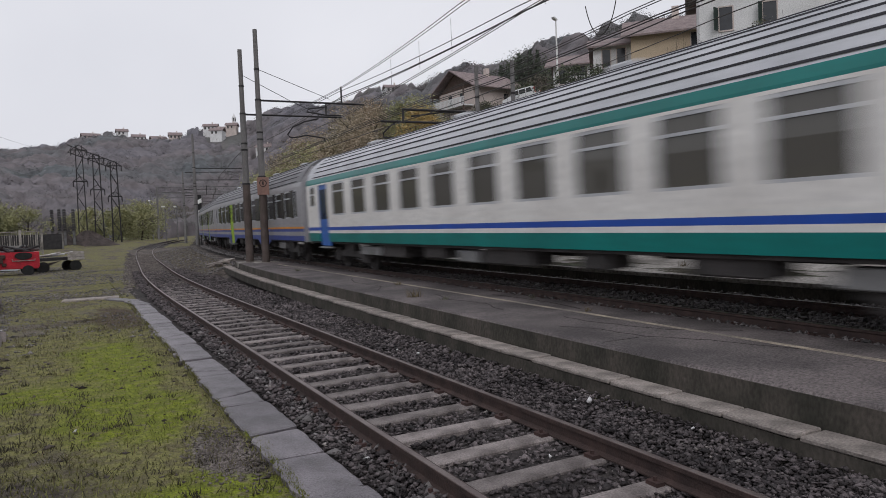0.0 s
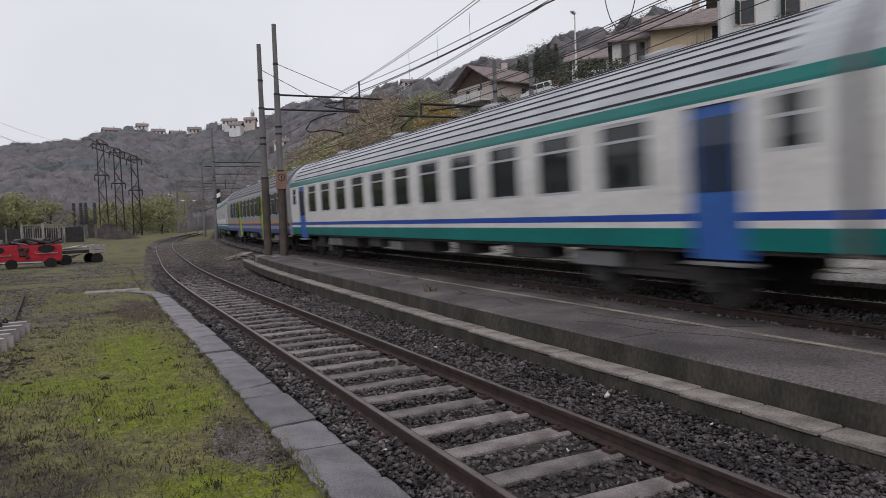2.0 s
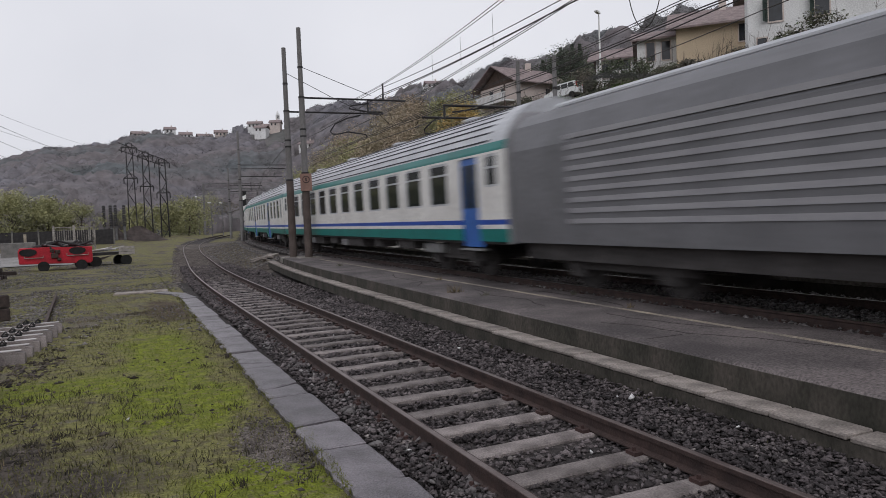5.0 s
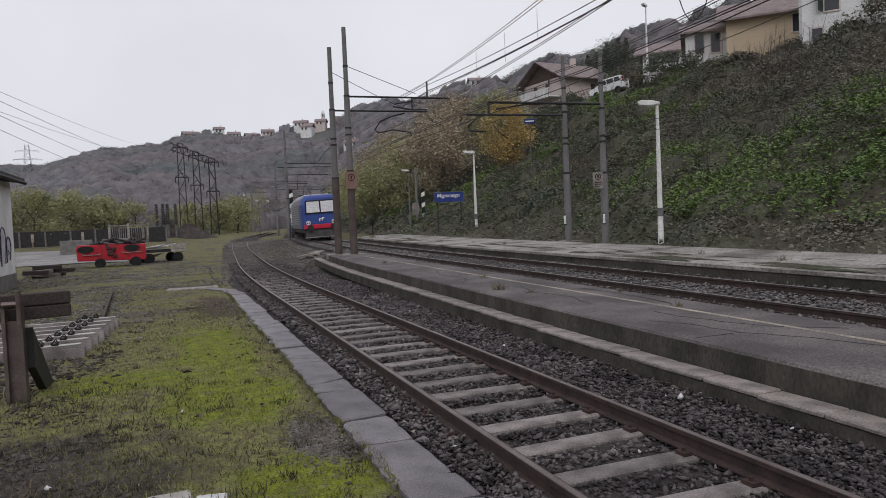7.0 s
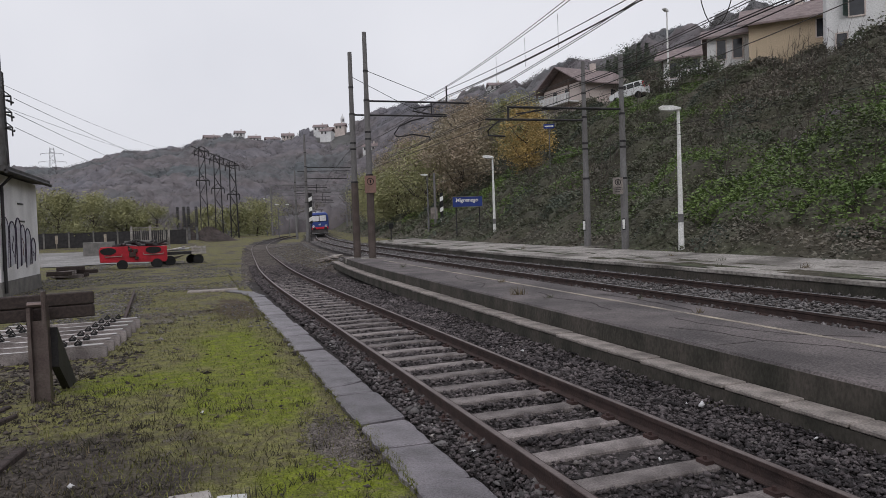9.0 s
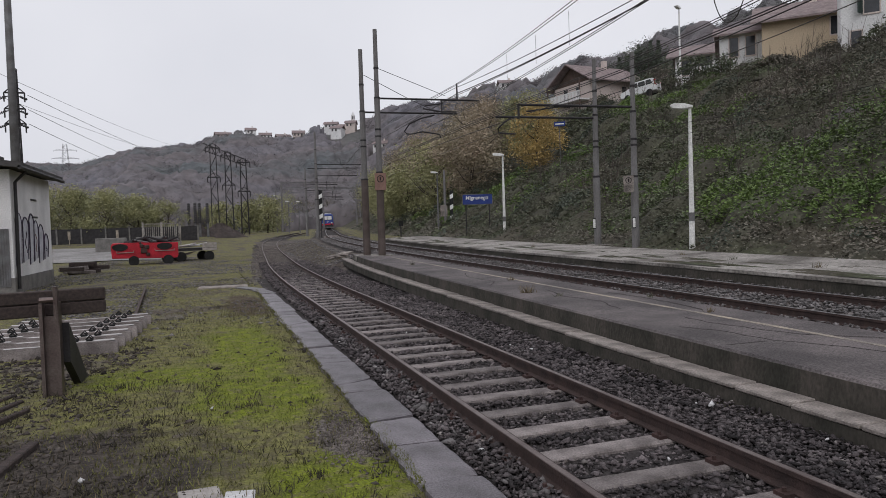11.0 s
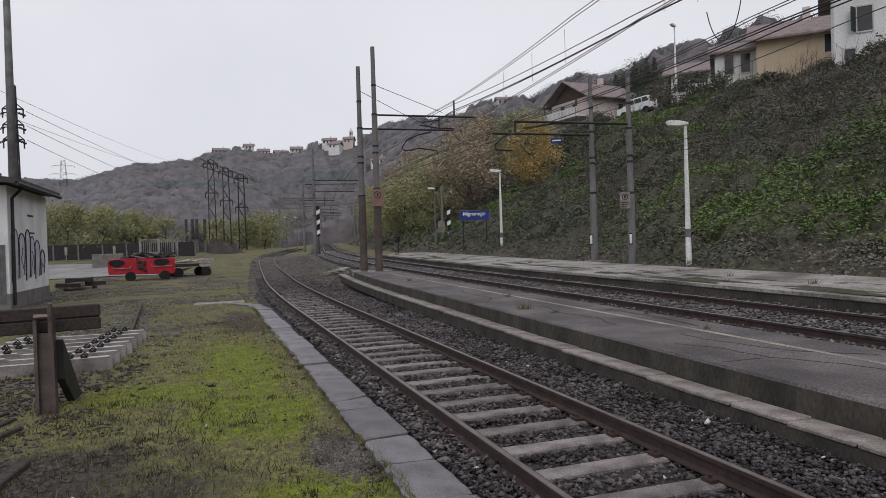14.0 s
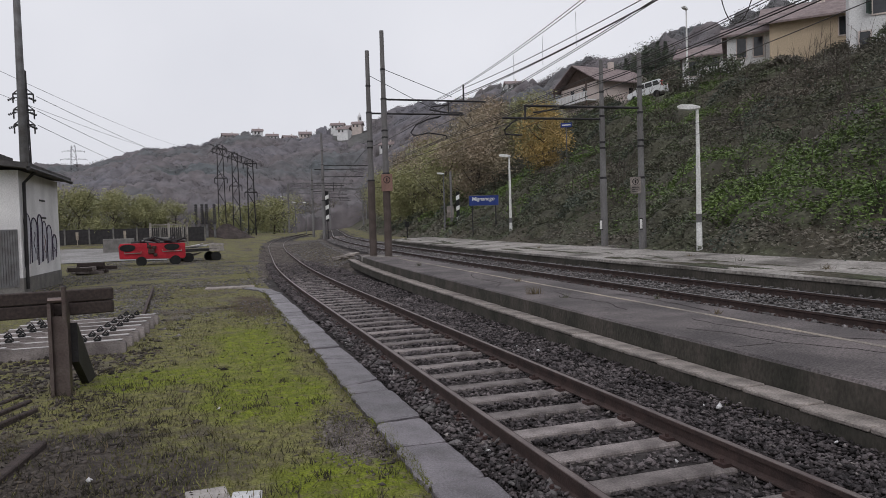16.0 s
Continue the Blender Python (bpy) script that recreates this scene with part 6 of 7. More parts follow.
for z in (9.9, 9.1, 8.35):
    for s in (-1, 1):
        bm = bmesh.new()
        tube(bm, (0, 0, z), (s * 0.38, 0.1, z - 0.02), 0.03, 0.03, 6)
        for k in range(4):
            tube(bm, (s * (0.36 + 0.09 * k), 0.1, z - 0.02 - 0.04 * k), (s * (0.42 + 0.09 * k), 0.1, z - 0.05 - 0.04 * k), 0.075, 0.05, 8)
        part("insulator", bm, M["dark_metal"], t)
lattice("pylon", -16.15, 70, -0.2, 17.0, 0.42, 0.22, "slender dark lattice pylon", "pylon", "", ((14.9, 0.8), (13.5, 0.8), (12.2, 0.8)))
lattice("pylon", -68, 385, 26, 22, 2.2, 0.8, "far lattice pylon on the wooded ridge", "pylon", "", ((19, 5), (15, 6)))
for x0, z0, x1, z1 in ((-9.5, 9.8, 8, 52), (-9.5, 9.0, 0, 47), (-13.7, 12.4, 10, 58), (-13.7, 10.9, 12, 54), (-9.5, 8.2, -8, 44)):
    bm = bmesh.new()
    pts = [(x0 + (x1 - x0) * q, 44 + 386 * q, z0 + (z1 - z0) * q - 26 * q * (1 - q)) for q in [(i / 24) ** 1.6 for i in range(25)]]
    path_tube(bm, pts, 0.015, 4)
    tagged(part("power_line", bm, M["wire"]), "thin power line running to the hills", "wire", "power lines")


# ---- houses and car on the hill ----
def house(x, y, z, w, d, h, rz, wall, roof_h, label, windows, over=0.7, balcony=None, chimney=True, ridge_x=True):
    c = thing("house", label, "house", x, y, z, rz, group="hillside houses")
    bm = bmesh.new()
    if ridge_x:
        box(bm, 0, w, 0, d, -6, h)
    else:
        prism(bm, [(0, -6), (w, -6), (w, h), (w / 2, h + roof_h * 0.93), (0, h)], 0, d)
    part("wall", bm, wall, c)
    bm = bmesh.new()
    if ridge_x:
        for s in (0, 1):
            ya, yb = (-over, d / 2) if s == 0 else (d + over, d / 2)
            za, zb = h - 0.25, h + roof_h
            v = [bm.verts.new(q) for k in (0, 0.16) for q in ((-over, ya, za + k), (w + over, ya, za + k), (w + over, yb, zb + k), (-over, yb, zb + k))]
            for idx in ((0, 1, 2, 3), (7, 6, 5, 4), (0, 4, 5, 1), (1, 5, 6, 2), (2, 6, 7, 3), (3, 7, 4, 0)):
                bm.faces.new([v[i] for i in idx])
        part("roof", bm, M["h_roof"], c, "brown tiled roof")
        bm = bmesh.new()
        for e in (0.02, w - 0.22):
            prism_pts = [(0.0, h - 0.1), (d, h - 0.1), (d / 2, h + roof_h - 0.05)]
            a = [bm.verts.new((e, p, q)) for p, q in prism_pts]
            b2 = [bm.verts.new((e + 0.2, p, q)) for p, q in prism_pts]
            bm.faces.new(a)
            bm.faces.new(b2[::-1])
            for i in range(3):
                bm.faces.new((a[i], a[(i + 1) % 3], b2[(i + 1) % 3], b2[i]))
    else:
        for s in (0, 1):
            xa, xb = (-over, w / 2) if s == 0 else (w + over, w / 2)
            za, zb = h - roof_h * over / (w / 2), h + roof_h
            v = [bm.verts.new(q) for k in (0, 0.18) for q in ((xa, -over * 1.4, za + k), (xb, -over * 1.4, zb + k), (xb, d + over, zb + k), (xa, d + over, za + k))]
            for idx in ((0, 1, 2, 3), (7, 6, 5, 4), (0, 4, 5, 1), (1, 5, 6, 2), (2, 6, 7, 3), (3, 7, 4, 0)):
                bm.faces.new([v[i] for i in idx])
    part("gable" if ridge_x else "roof", bm, M["h_eave"] if ridge_x else M["h_roof"], c, "dark boarded gable" if ridge_x else "brown tiled roof")
    if chimney:
        bm = bmesh.new()
        box(bm, w * 0.6, w * 0.6 + 0.6, d * 0.4, d * 0.4 + 0.6, h, h + roof_h + 0.9)
        part("chimney", bm, M["h_pale"], c)
    for wx, wz, ww, wh, side in windows:
        win = bmesh.new()
        m = Matrix.Identity(4) if side == "f" else pose(0, d, 0, 0, 0, -90) if side == "l" else pose(w, 0, 0, 0, 0, 90)
        box(win, wx, wx + ww, -0.03, 0.05, wz, wz + wh, m)
        o = part("window", win, M["h_win"], c)
        fr = bmesh.new()
        for x0, x1, z0, z1 in ((wx - 0.08, wx, wz - 0.08, wz + wh + 0.08), (wx + ww, wx + ww + 0.08, wz - 0.08, wz + wh + 0.08), (wx, wx + ww, wz - 0.1, wz), (wx, wx + ww, wz + wh, wz + wh + 0.08)):
            box(fr, x0, x1, -0.07, 0.02, z0, z1, m)
        part("window_frame", fr, M["h_pale"], o)
    if balcony:
        bx, bz, bw = balcony
        bm = bmesh.new()
        box(bm, bx, bx + bw, -1.3, 0, bz - 0.18, bz)
        part("balcony_slab", bm, M["h_white"], c)
        for k in range(int(bw / 0.28)):
            bm = bmesh.new()
            box(bm, bx + 0.28 * k, bx + 0.28 * k + 0.16, -1.3, -1.24, bz, bz + 0.95)
            part("balcony_slat", bm, M["h_white"], c)
    return c


# chalet with its gable to the valley
chalet = house(48.15, 81.3, 16.2, 8.2, 8.0, 4.4, 8, M["h_pale"], 2.6, "chalet with a wide brown gable roof and white balcony", [(5.3, 2.3, 0.8, 1.4, "f"), (2.2, 2.3, 0.9, 1.6, "l"), (4.9, 2.3, 0.9, 1.6, "l")], 1.1)
bm = bmesh.new()
box(bm, -1.6, 0, 0.2, 7.8, 1.75, 1.93)
part("balcony_slab", bm, M["h_white"], chalet)
bm = bmesh.new()
box(bm, -1.62, -1.54, 0.2, 7.8, 2.86, 2.98)
part("balcony_rail", bm, M["h_white"], chalet)
for k in range(24):
    bm = bmesh.new()
    box(bm, -1.6, -1.55, 0.25 + 0.315 * k, 0.43 + 0.315 * k, 1.93, 2.86)
    part("balcony_slat", bm, M["h_white"], chalet)
for yy in (0.4, 7.6):
    bm = bmesh.new()
    box(bm, -1.6, -1.45, yy - 0.08, yy + 0.08, -5, 4.6)
    part("balcony_post", bm, M["h_eave"], chalet)
house(49.5, 65.4, 15.8, 6.4, 7, 3.9, -44, M["h_white"], 1.7, "white house with a dark brown balcony wall", [(0.7, 1.8, 1.1, 1.6, "f"), (2.6, 1.8, 1.2, 1.8, "f"), (4.8, 1.8, 1.0, 1.5, "f")], 0.9, (1.6, 1.4, 4.0))
house(42.1, 49.6, 13.9, 4.6, 8, 3.6, -42, M["h_white"], 1.4, "white house wing with tall dark windows", [(0.8, 1.6, 0.7, 1.6, "f"), (2.1, 1.6, 0.7, 1.6, "f"), (3.4, 1.4, 0.8, 1.8, "f")], 0.6)
house(42.9, 45.6, 14.0, 5.8, 8, 3.5, -45, M["h_beige"], 2.1, "beige rendered house with a low brown roof", [(4.9, 1.8, 1.0, 1.4, "f")], 0.8)
house(37.5, 33.35, 11.0, 10, 9, 7.2, -47, M["h_white"], 2.0, "tall white rendered house with dark open shutters", [(0.55, 1.0, 0.55, 1.0, "f"), (1.25, 3.0, 0.8, 1.5, "f"), (3.9, 3.0, 0.8, 1.5, "f"), (2.6, 0.7, 0.8, 1.4, "f")], 0.8)
for x, y, z, rz in ((38.15, 32.45, 14.0, 15), (40.0, 30.5, 14.0, 15)):
    t = thing("window_shutter", "dark green louvred shutter standing open", "shutter", x, y, z, rz, group="open shutters")
    bm = bmesh.new()
    box(bm, -0.42, 0.42, -0.03, 0.03, 0, 1.5)
    part("shutter_frame", bm, M["h_shutter"], t)
    for k in range(9):
        bm = bmesh.new()
        box(bm, -0.36, 0.36, -0.05, 0.05, 0.1 + 0.15 * k, 0.17 + 0.15 * k)
        part("slat", bm, M["h_shutter"], t)

# villas and the church on the far ridge
rnd = random.Random(21)
VILLAS = ((0.5, 455, 9.9, "h_pale"), (3.8, 450, 7.4, "h_white"), (5.2, 445, 8.7, "h_white"), (6.4, 440, 7.4, "h_pale"), (8.9, 425, 8.1, "h_white"), (9.9, 420, 9.3, "h_white"), (9.4, 405, 6.8, "h_white"), (10.6, 415, 6.2, "h_pale"), (12.8, 340, 8.1, "h_white"), (23.4, 310, 7.4, "h_white"), (2.8, 450, 6.2, "h_white"))
for az, r, w, wall in VILLAS:
    x, y = r * math.sin(radians(az)), r * math.cos(radians(az))
    house(x, y, hill(x, y) + (3.4 if r > 400 else 2.8) + rnd.uniform(-1.2, 0.8), w * 0.95, 7, 3.0, -az + rnd.uniform(-20, 20), M[wall], 1.7, "far villa with a brown roof among trees on the ridge", [(0.8 + 2.1 * k, 1.2, 0.9, 1.3, "f") for k in range(int(w / 2.4))], 0.6)
t = thing("church_tower", "pale church bell tower on the ridge", "church", 84, 421.7, hill(84, 421.7) - 3)
bm = bmesh.new()
box(bm, -1.25, 1.25, -1.25, 1.25, 0, 76 - 5 - hill(84, 421.7))
part("tower_shaft", bm, M["h_white"], t)
hh = 76 - 5 - hill(84, 421.7)
bm = bmesh.new()
box(bm, -1.05, 1.05, -1.05, 1.05, hh, hh + 3.2)
tube(bm, (0, 0, hh + 3.2), (0, 0, hh + 5.4), 1.05, 0.2, 10)
part("belfry", bm, M["h_white"], t)
for s in (-0.45, 0.45):
    bm = bmesh.new()
    box(bm, s - 0.25, s + 0.25, -1.10, -1.00, hh + 0.7, hh + 2.6)
    part("belfry_opening", bm, M["h_win"], t)
bm = bmesh.new()
box(bm, -8, -2, -3, 4, 0, hh - 4.5)
part("nave", bm, M["h_white"], t)


def suv():
    c = thing("parked_car", "white off-road car parked at the top of the slope", "car", 40.75, 59.3, terrain(40.75, 59.3) - 0.05, -40)
    c.matrix_basis = pose(40.6, 58.9, terrain(40.6, 58.9) + 0.12, 0, -8, -56) @ Matrix.Scale(0.9, 4)
    bm = bmesh.new()
    out = [(-2.0, 0.45), (2.0, 0.45), (2.05, 0.95), (1.95, 1.15), (1.75, 1.82), (-0.55, 1.85), (-0.95, 1.25), (-1.95, 1.1), (-2.05, 0.8)]
    prism(bm, out, -0.85, 0.85)
    part("body", bevel(bm, 0.06, 2), M["car_white"], c)
    for x0, x1, x2, x3 in ((-0.75, 0.05, 0.05, -0.48), (0.15, 0.9, 0.9, 0.15), (1.0, 1.68, 1.55, 1.0)):
        for s in (-1, 1):
            bm = bmesh.new()
            prism(bm, [(x0, 1.22), (x1, 1.22), (x2, 1.70), (x3, 1.70)], s * 0.86 - 0.01, s * 0.86 + 0.01)
            part("side_window", bm, M["glass"], c)
    bm = bmesh.new()
    box(bm, 1.86, 1.97, -0.6, 0.6, 1.22, 1.68)
    part("rear_window", bm, M["glass"], c)
    for s in (-1, 1):
        bm = bmesh.new()
        box(bm, 1.88, 2.06, s * 0.76 - 0.09, s * 0.76 + 0.09, 1.0, 1.6)
        part("tail_lamp", bm, M["lamp_red"], c, "tall red tail lamp")
        for x in (-1.25, 1.25):
            bm = bmesh.new()
            tube(bm, (x, s * 0.78 - 0.1, 0.36), (x, s * 0.78 + 0.1, 0.36), 0.36, 0.36, 18)
            part("wheel", bm, M["black"], c)
    bm = bmesh.new()
    tube(bm, (2.05, 0, 1.05), (2.2, 0, 1.05), 0.34, 0.34, 16)
    part("spare_wheel", bm, M["car_white"], c)


suv()
t = lamp_post(45.6, 59.5, 13.5, 23.0, "tall grey street lamp among the houses", "hill lamps", 30, 1.3)


# ---- plants ----
def tree(x, y, z, h, r, leaf, label, n=1500, size=0.18, name="tree", crown_low=0.25, limbs=9, seed=1):
    rn = random.Random(seed)
    t = thing(name, label, "tree", x, y, z)
    bm = bmesh.new()
    tube(bm, (0, 0, -0.5), (0.05 * h, 0.02 * h, h * 0.55), 0.03 * h, 0.014 * h, 8)
    for k in range(limbs):
        a, q = k * 2.4 + rn.random(), 0.18 + 0.45 * rn.random()
        p = Vector((0.05 * h * q / 0.55, 0.02 * h * q / 0.55, h * q))
        e = p + Vector((math.cos(a) * r * 0.8, math.sin(a) * r * 0.8, h * (0.2 + 0.25 * rn.random())))
        m = p.lerp(e, 0.5) + Vector((0, 0, -0.04 * h))
        tube(bm, p, m, 0.010 * h, 0.006 * h, 6)
        tube(bm, m, e, 0.006 * h, 0.002 * h, 5)
        tube(bm, m, m + Vector((rn.uniform(-1, 1), rn.uniform(-1, 1), 1)) * r * 0.45, 0.004 * h, 0.0015 * h, 5)
    part("trunk", bm, M["bark"], t)
    # leaves in clumps round the limb ends
    clumps = int(30 + 8 * rn.random())
    pts = []
    for k in range(clumps):
        a, e = rn.random() * 6.28, rn.random() ** 0.6
        zc = h * (crown_low + (0.95 - crown_low) * rn.random())
        w = r * math.sin(math.pi * min(0.97, max(0.16, (zc / h - crown_low * 0.6) / (1.05 - crown_low * 0.6)))) ** 0.7
        c = np.array([math.cos(a) * w * e, math.sin(a) * w * e, zc])
        pts.append(c + np.clip(RNG.normal(size=(n // clumps, 3)), -1.9, 1.9) * np.array([0.20 * r, 0.20 * r, 0.075 * h]))
    mesh_np("crown", *leaf_cloud(np.concatenate(pts), size, 0.35), leaf, t)
    return t


tree(24.2, 49.4, terrain(24.2, 49.4), 5.6, 2.0, M["leaf_ochre"], "small tree with yellow ochre autumn leaves on the slope", 11000, 0.085, crown_low=0.08, seed=2)
for k, (x, y, h, r, lf) in enumerate(((21.5, 57, 6.5, 3.2, "leaf_rust"), (24.5, 63, 8, 3.6, "leaf_rust"), (21.0, 66, 7.5, 3.4, "leaf_olive"), (27.5, 72, 9, 4, "leaf_rust"), (23.0, 78, 7.5, 3.6, "leaf_rust"), (29, 60, 6, 3, "leaf_olive"), (20.3, 74, 6, 3, "leaf_olive"), (26, 88, 9, 4, "leaf_rust"), (31, 95, 9, 4, "leaf_rust"), (30, 80, 8, 3.5, "leaf_rust"), (35, 86, 8, 3.5, "leaf_brown"), (22.8, 90, 7, 3.2, "leaf_olive"), (25, 104, 8, 3.6, "leaf_olive"), (28, 118, 8, 4, "leaf_olive"), (33, 125, 9, 4, "leaf_brown"))):
    tree(x, y, terrain(x, y), h, r, M[lf], "leafy tree with russet autumn crown on the slope" if lf != "leaf_olive" else "olive green tree at the foot of the slope", 9000, 0.115, crown_low=0.1, seed=30 + k)
for k in range(14):
    x = -29 + 1.75 * k + 0.8 * math.sin(k * 3)
    y = 93 + 3 * math.sin(k * 1.7)
    tree(x, y, terrain(x, y), 8.0 - 0.22 * k + 0.4 * math.sin(k * 2.2), 2.6, M["leaf_olive"], "yellowish olive bush behind the fence", 6000, 0.115, "bush", 0.05, 7, 60 + k)
for k, (x, y, h, r, lf) in enumerate(((5.5, 116, 5, 2.6, "leaf_olive"), (8.5, 118, 6, 3, "leaf_olive"), (2, 122, 5, 2.6, "leaf_olive"), (12, 152, 7, 3.4, "leaf_olive"), (6, 160, 6, 3.2, "leaf_dark"), (0, 165, 7, 3.6, "leaf_olive"), (10.5, 170, 9, 4, "leaf_olive"), (36, 150, 8, 4, "leaf_olive"), (39, 175, 9, 4, "leaf_brown"), (30, 238, 10, 5, "leaf_brown"), (36, 236, 10, 5, "leaf_brown"), (24, 240, 11, 5, "leaf_olive"), (44, 215, 10, 5, "leaf_brown"), (19, 215, 9, 4.5, "leaf_olive"))):
    tree(x, y, terrain(x, y), h, r, M[lf], "bushy tree beside the tracks in the distance", 2400, 0.19, crown_low=0.08, seed=90 + k)
for k, (a, r, h, lf) in enumerate(((28.6, 118, 8.5, "leaf_rust"), (29.8, 116, 9.5, "leaf_brown"), (30.9, 112, 10, "leaf_brown"), (31.8, 108, 10, "leaf_dark"), (32.5, 113, 11.5, "leaf_evergreen"), (33.3, 107, 11, "leaf_dark"), (34.1, 112, 12.5, "leaf_evergreen"), (34.9, 106, 12, "leaf_dark"), (35.7, 112, 12.5, "leaf_dark"), (36.6, 108, 12, "leaf_evergreen"), (37.6, 114, 12.5, "leaf_brown"), (33.0, 100, 6, "leaf_green"), (34.6, 97, 6, "leaf_evergreen"), (36.0, 99, 7, "leaf_brown"))):
    x, y = r * math.sin(radians(a)), r * math.cos(radians(a))
    tree(x, y, terrain(x, y), h, 0.33 * h, M[lf], "dark evergreen tree standing behind the hillside houses" if lf in ("leaf_dark", "leaf_evergreen") else "thin autumn tree behind the hillside houses", 6500, 0.13, crown_low=0.06, seed=130 + k)
for k, (a, r, h) in enumerate(((34.4, 109, 13.2), (35.3, 110, 14.0), (35.9, 107, 13.0), (32.9, 110, 12.0))):
    x, y = r * math.sin(radians(a)), r * math.cos(radians(a))
    t = thing("conifer", "dark green conifer among the houses", "tree", x, y, terrain(x, y))
    bm = bmesh.new()
    tube(bm, (0, 0, -1), (0, 0, h), 0.2, 0.03, 6)
    part("trunk", bm, M["bark"], t)
    q = RNG.uniform(0, 1, 2400) ** 0.8
    a = RNG.uniform(0, 6.28, 2400)
    rr = (1 - q) * 1.8 * np.sqrt(RNG.uniform(0.2, 1, 2400)) + 0.12
    mesh_np("crown", *leaf_cloud(np.stack([rr * np.cos(a), rr * np.sin(a), h * (0.08 + 0.92 * q)], 1), 0.16), M["leaf_dark"], t)


for k, (x, y, h, rr, lf) in enumerate(((37.4, 50.4, 1.9, 1.6, "leaf_green"), (38.8, 48.9, 2.2, 1.8, "leaf_evergreen"), (40.2, 47.2, 2.1, 1.8, "leaf_evergreen"), (41.2, 45.4, 1.3, 1.3, "leaf_brown"), (42.3, 43.4, 1.2, 1.3, "leaf_brown"), (38.8, 31.0, 1.5, 1.5, "leaf_green"), (39.8, 29.8, 2.2, 1.8, "leaf_green"), (37.8, 38.6, 1.2, 1.3, "leaf_brown"), (46.0, 84.5, 2.4, 2.0, "leaf_brown"), (48.6, 83.0, 2.2, 1.8, "leaf_rust"), (44.4, 66.0, 2.0, 1.8, "leaf_brown"))):
    tree(x, y, terrain(x, y), h, rr, M[lf], "bushy garden shrub in front of the hillside houses", 1500, 0.11, "shrub", 0.03, 6, 200 + k)


def slope_plants():
    """Brambles, ivy and dry shrubs over the slope: a low carpet and rounded bushes, kept off the bare slate streak."""
    groups = {k: [] for k in ("leaf_green", "leaf_bright", "leaf_brown", "leaf_dark")}
    sizes = {k: [] for k in groups}
    cores = {k: [] for k in groups}
    rn = random.Random(17)

    def kind_at(x, y, u, n1, n2):
        bright = n1 + 0.35 * n2 + (0.62 if y < 22.2 and 2.2 < u < 17 else 0) + (0.22 if 22 < y < 32 and 2 < u < 8 else 0) + (0.20 if 36 < y < 56 and u > 10 else 0) - (0.6 if y < 40 and u > 16.5 else 0) - (0.45 if u < 2.2 else 0) - (0.35 if 22.2 < y < 36 and u > 8.5 else 0)
        dry = n1 - 0.5 * n2 + (0.30 if u > 14 and y < 42 else 0) + (0.25 if u < 1.8 else 0) + (0.22 if 22.4 < y < 32 and u > 9 else 0)
        return "leaf_bright" if bright > 0.30 else "leaf_brown" if dry > 0.20 else "leaf_dark" if n2 > 0.30 else "leaf_green"

    def free(x, y, u):
        streak = abs(y - 23.2 + 0.10 * (u - 9)) < 0.55 and 6.2 < u < 12.2
        return not (streak or (u > 20.5 and 50 < y < 66))

    for layer, count, y0, y1 in ((0, 80000, 7, 50), (1, 45000, 46, 150)):
        for _ in range(count):
            y = y0 + (y1 - y0) * rn.random() ** 1.15
            u = -0.4 + 26.5 * rn.random()
            x = foot_x(y) + u
            if not free(x, y, u) or (u < 0.8 and rn.random() < 0.6):
                continue
            n1 = noise.noise(Vector((x * 0.16, y * 0.16, 3)))
            n2 = noise.noise(Vector((x * 0.55, y * 0.55, 9)))
            kind = kind_at(x, y, u, n1, n2)
            h = (0.5 * max(0, n2) + 0.5 * max(0, n1) + 0.05 + 0.3 * rn.random()) * min(1, 0.35 + u / 5)
            groups[kind].append(np.array([[x, y, terrain(x, y) + h]]))
            sizes[kind].append(np.array([0.066 if layer == 0 else 0.14]))
    for _ in range(1150):
        y = 8 + 75 * rn.random() ** 1.5
        u = 0.9 + 24.5 * rn.random()
        x = foot_x(y) + u
        if not free(x, y, u):
            continue
        n1 = noise.noise(Vector((x * 0.16, y * 0.16, 3)))
        n2 = rn.uniform(-0.4, 0.45)
        kind = kind_at(x, y, u, n1, n2)
        low = kind == "leaf_brown" or u > 18
        r = rn.uniform(0.6, 1.5) * (0.6 if u < 3 else 1)
        tall = r * rn.uniform(0.55, 1.0) * (0.6 if low else 1)
        k = int(300 * r * r * (1 if y < 40 else 0.7)) + 30
        z = terrain(x, y)
        gx, gy = (terrain(x + 0.6, y) - z) / 0.6, (terrain(x, y + 0.6) - z) / 0.6
        a, q = RNG.uniform(0, 6.283, k), np.sqrt(RNG.uniform(0, 1, k))
        lobe = 1 + 0.22 * np.sin(3 * a + rn.random() * 6) + 0.14 * np.sin(5 * a + rn.random() * 6)
        dx, dy = q * np.cos(a) * r * lobe, q * np.sin(a) * r * lobe
        dz = tall * np.sqrt(np.maximum(0.02, 1 - q * q)) * RNG.uniform(0.70, 1.18, k) + RNG.uniform(0, 0.12, k)
        groups[kind].append(np.stack([x + dx, y + dy, z + gx * dx + gy * dy + dz], 1))
        # solid core in a shade colour, so the leaves stand out lighter
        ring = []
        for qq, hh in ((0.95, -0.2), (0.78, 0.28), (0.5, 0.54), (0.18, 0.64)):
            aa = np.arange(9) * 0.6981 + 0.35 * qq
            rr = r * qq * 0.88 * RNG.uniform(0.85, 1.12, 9)
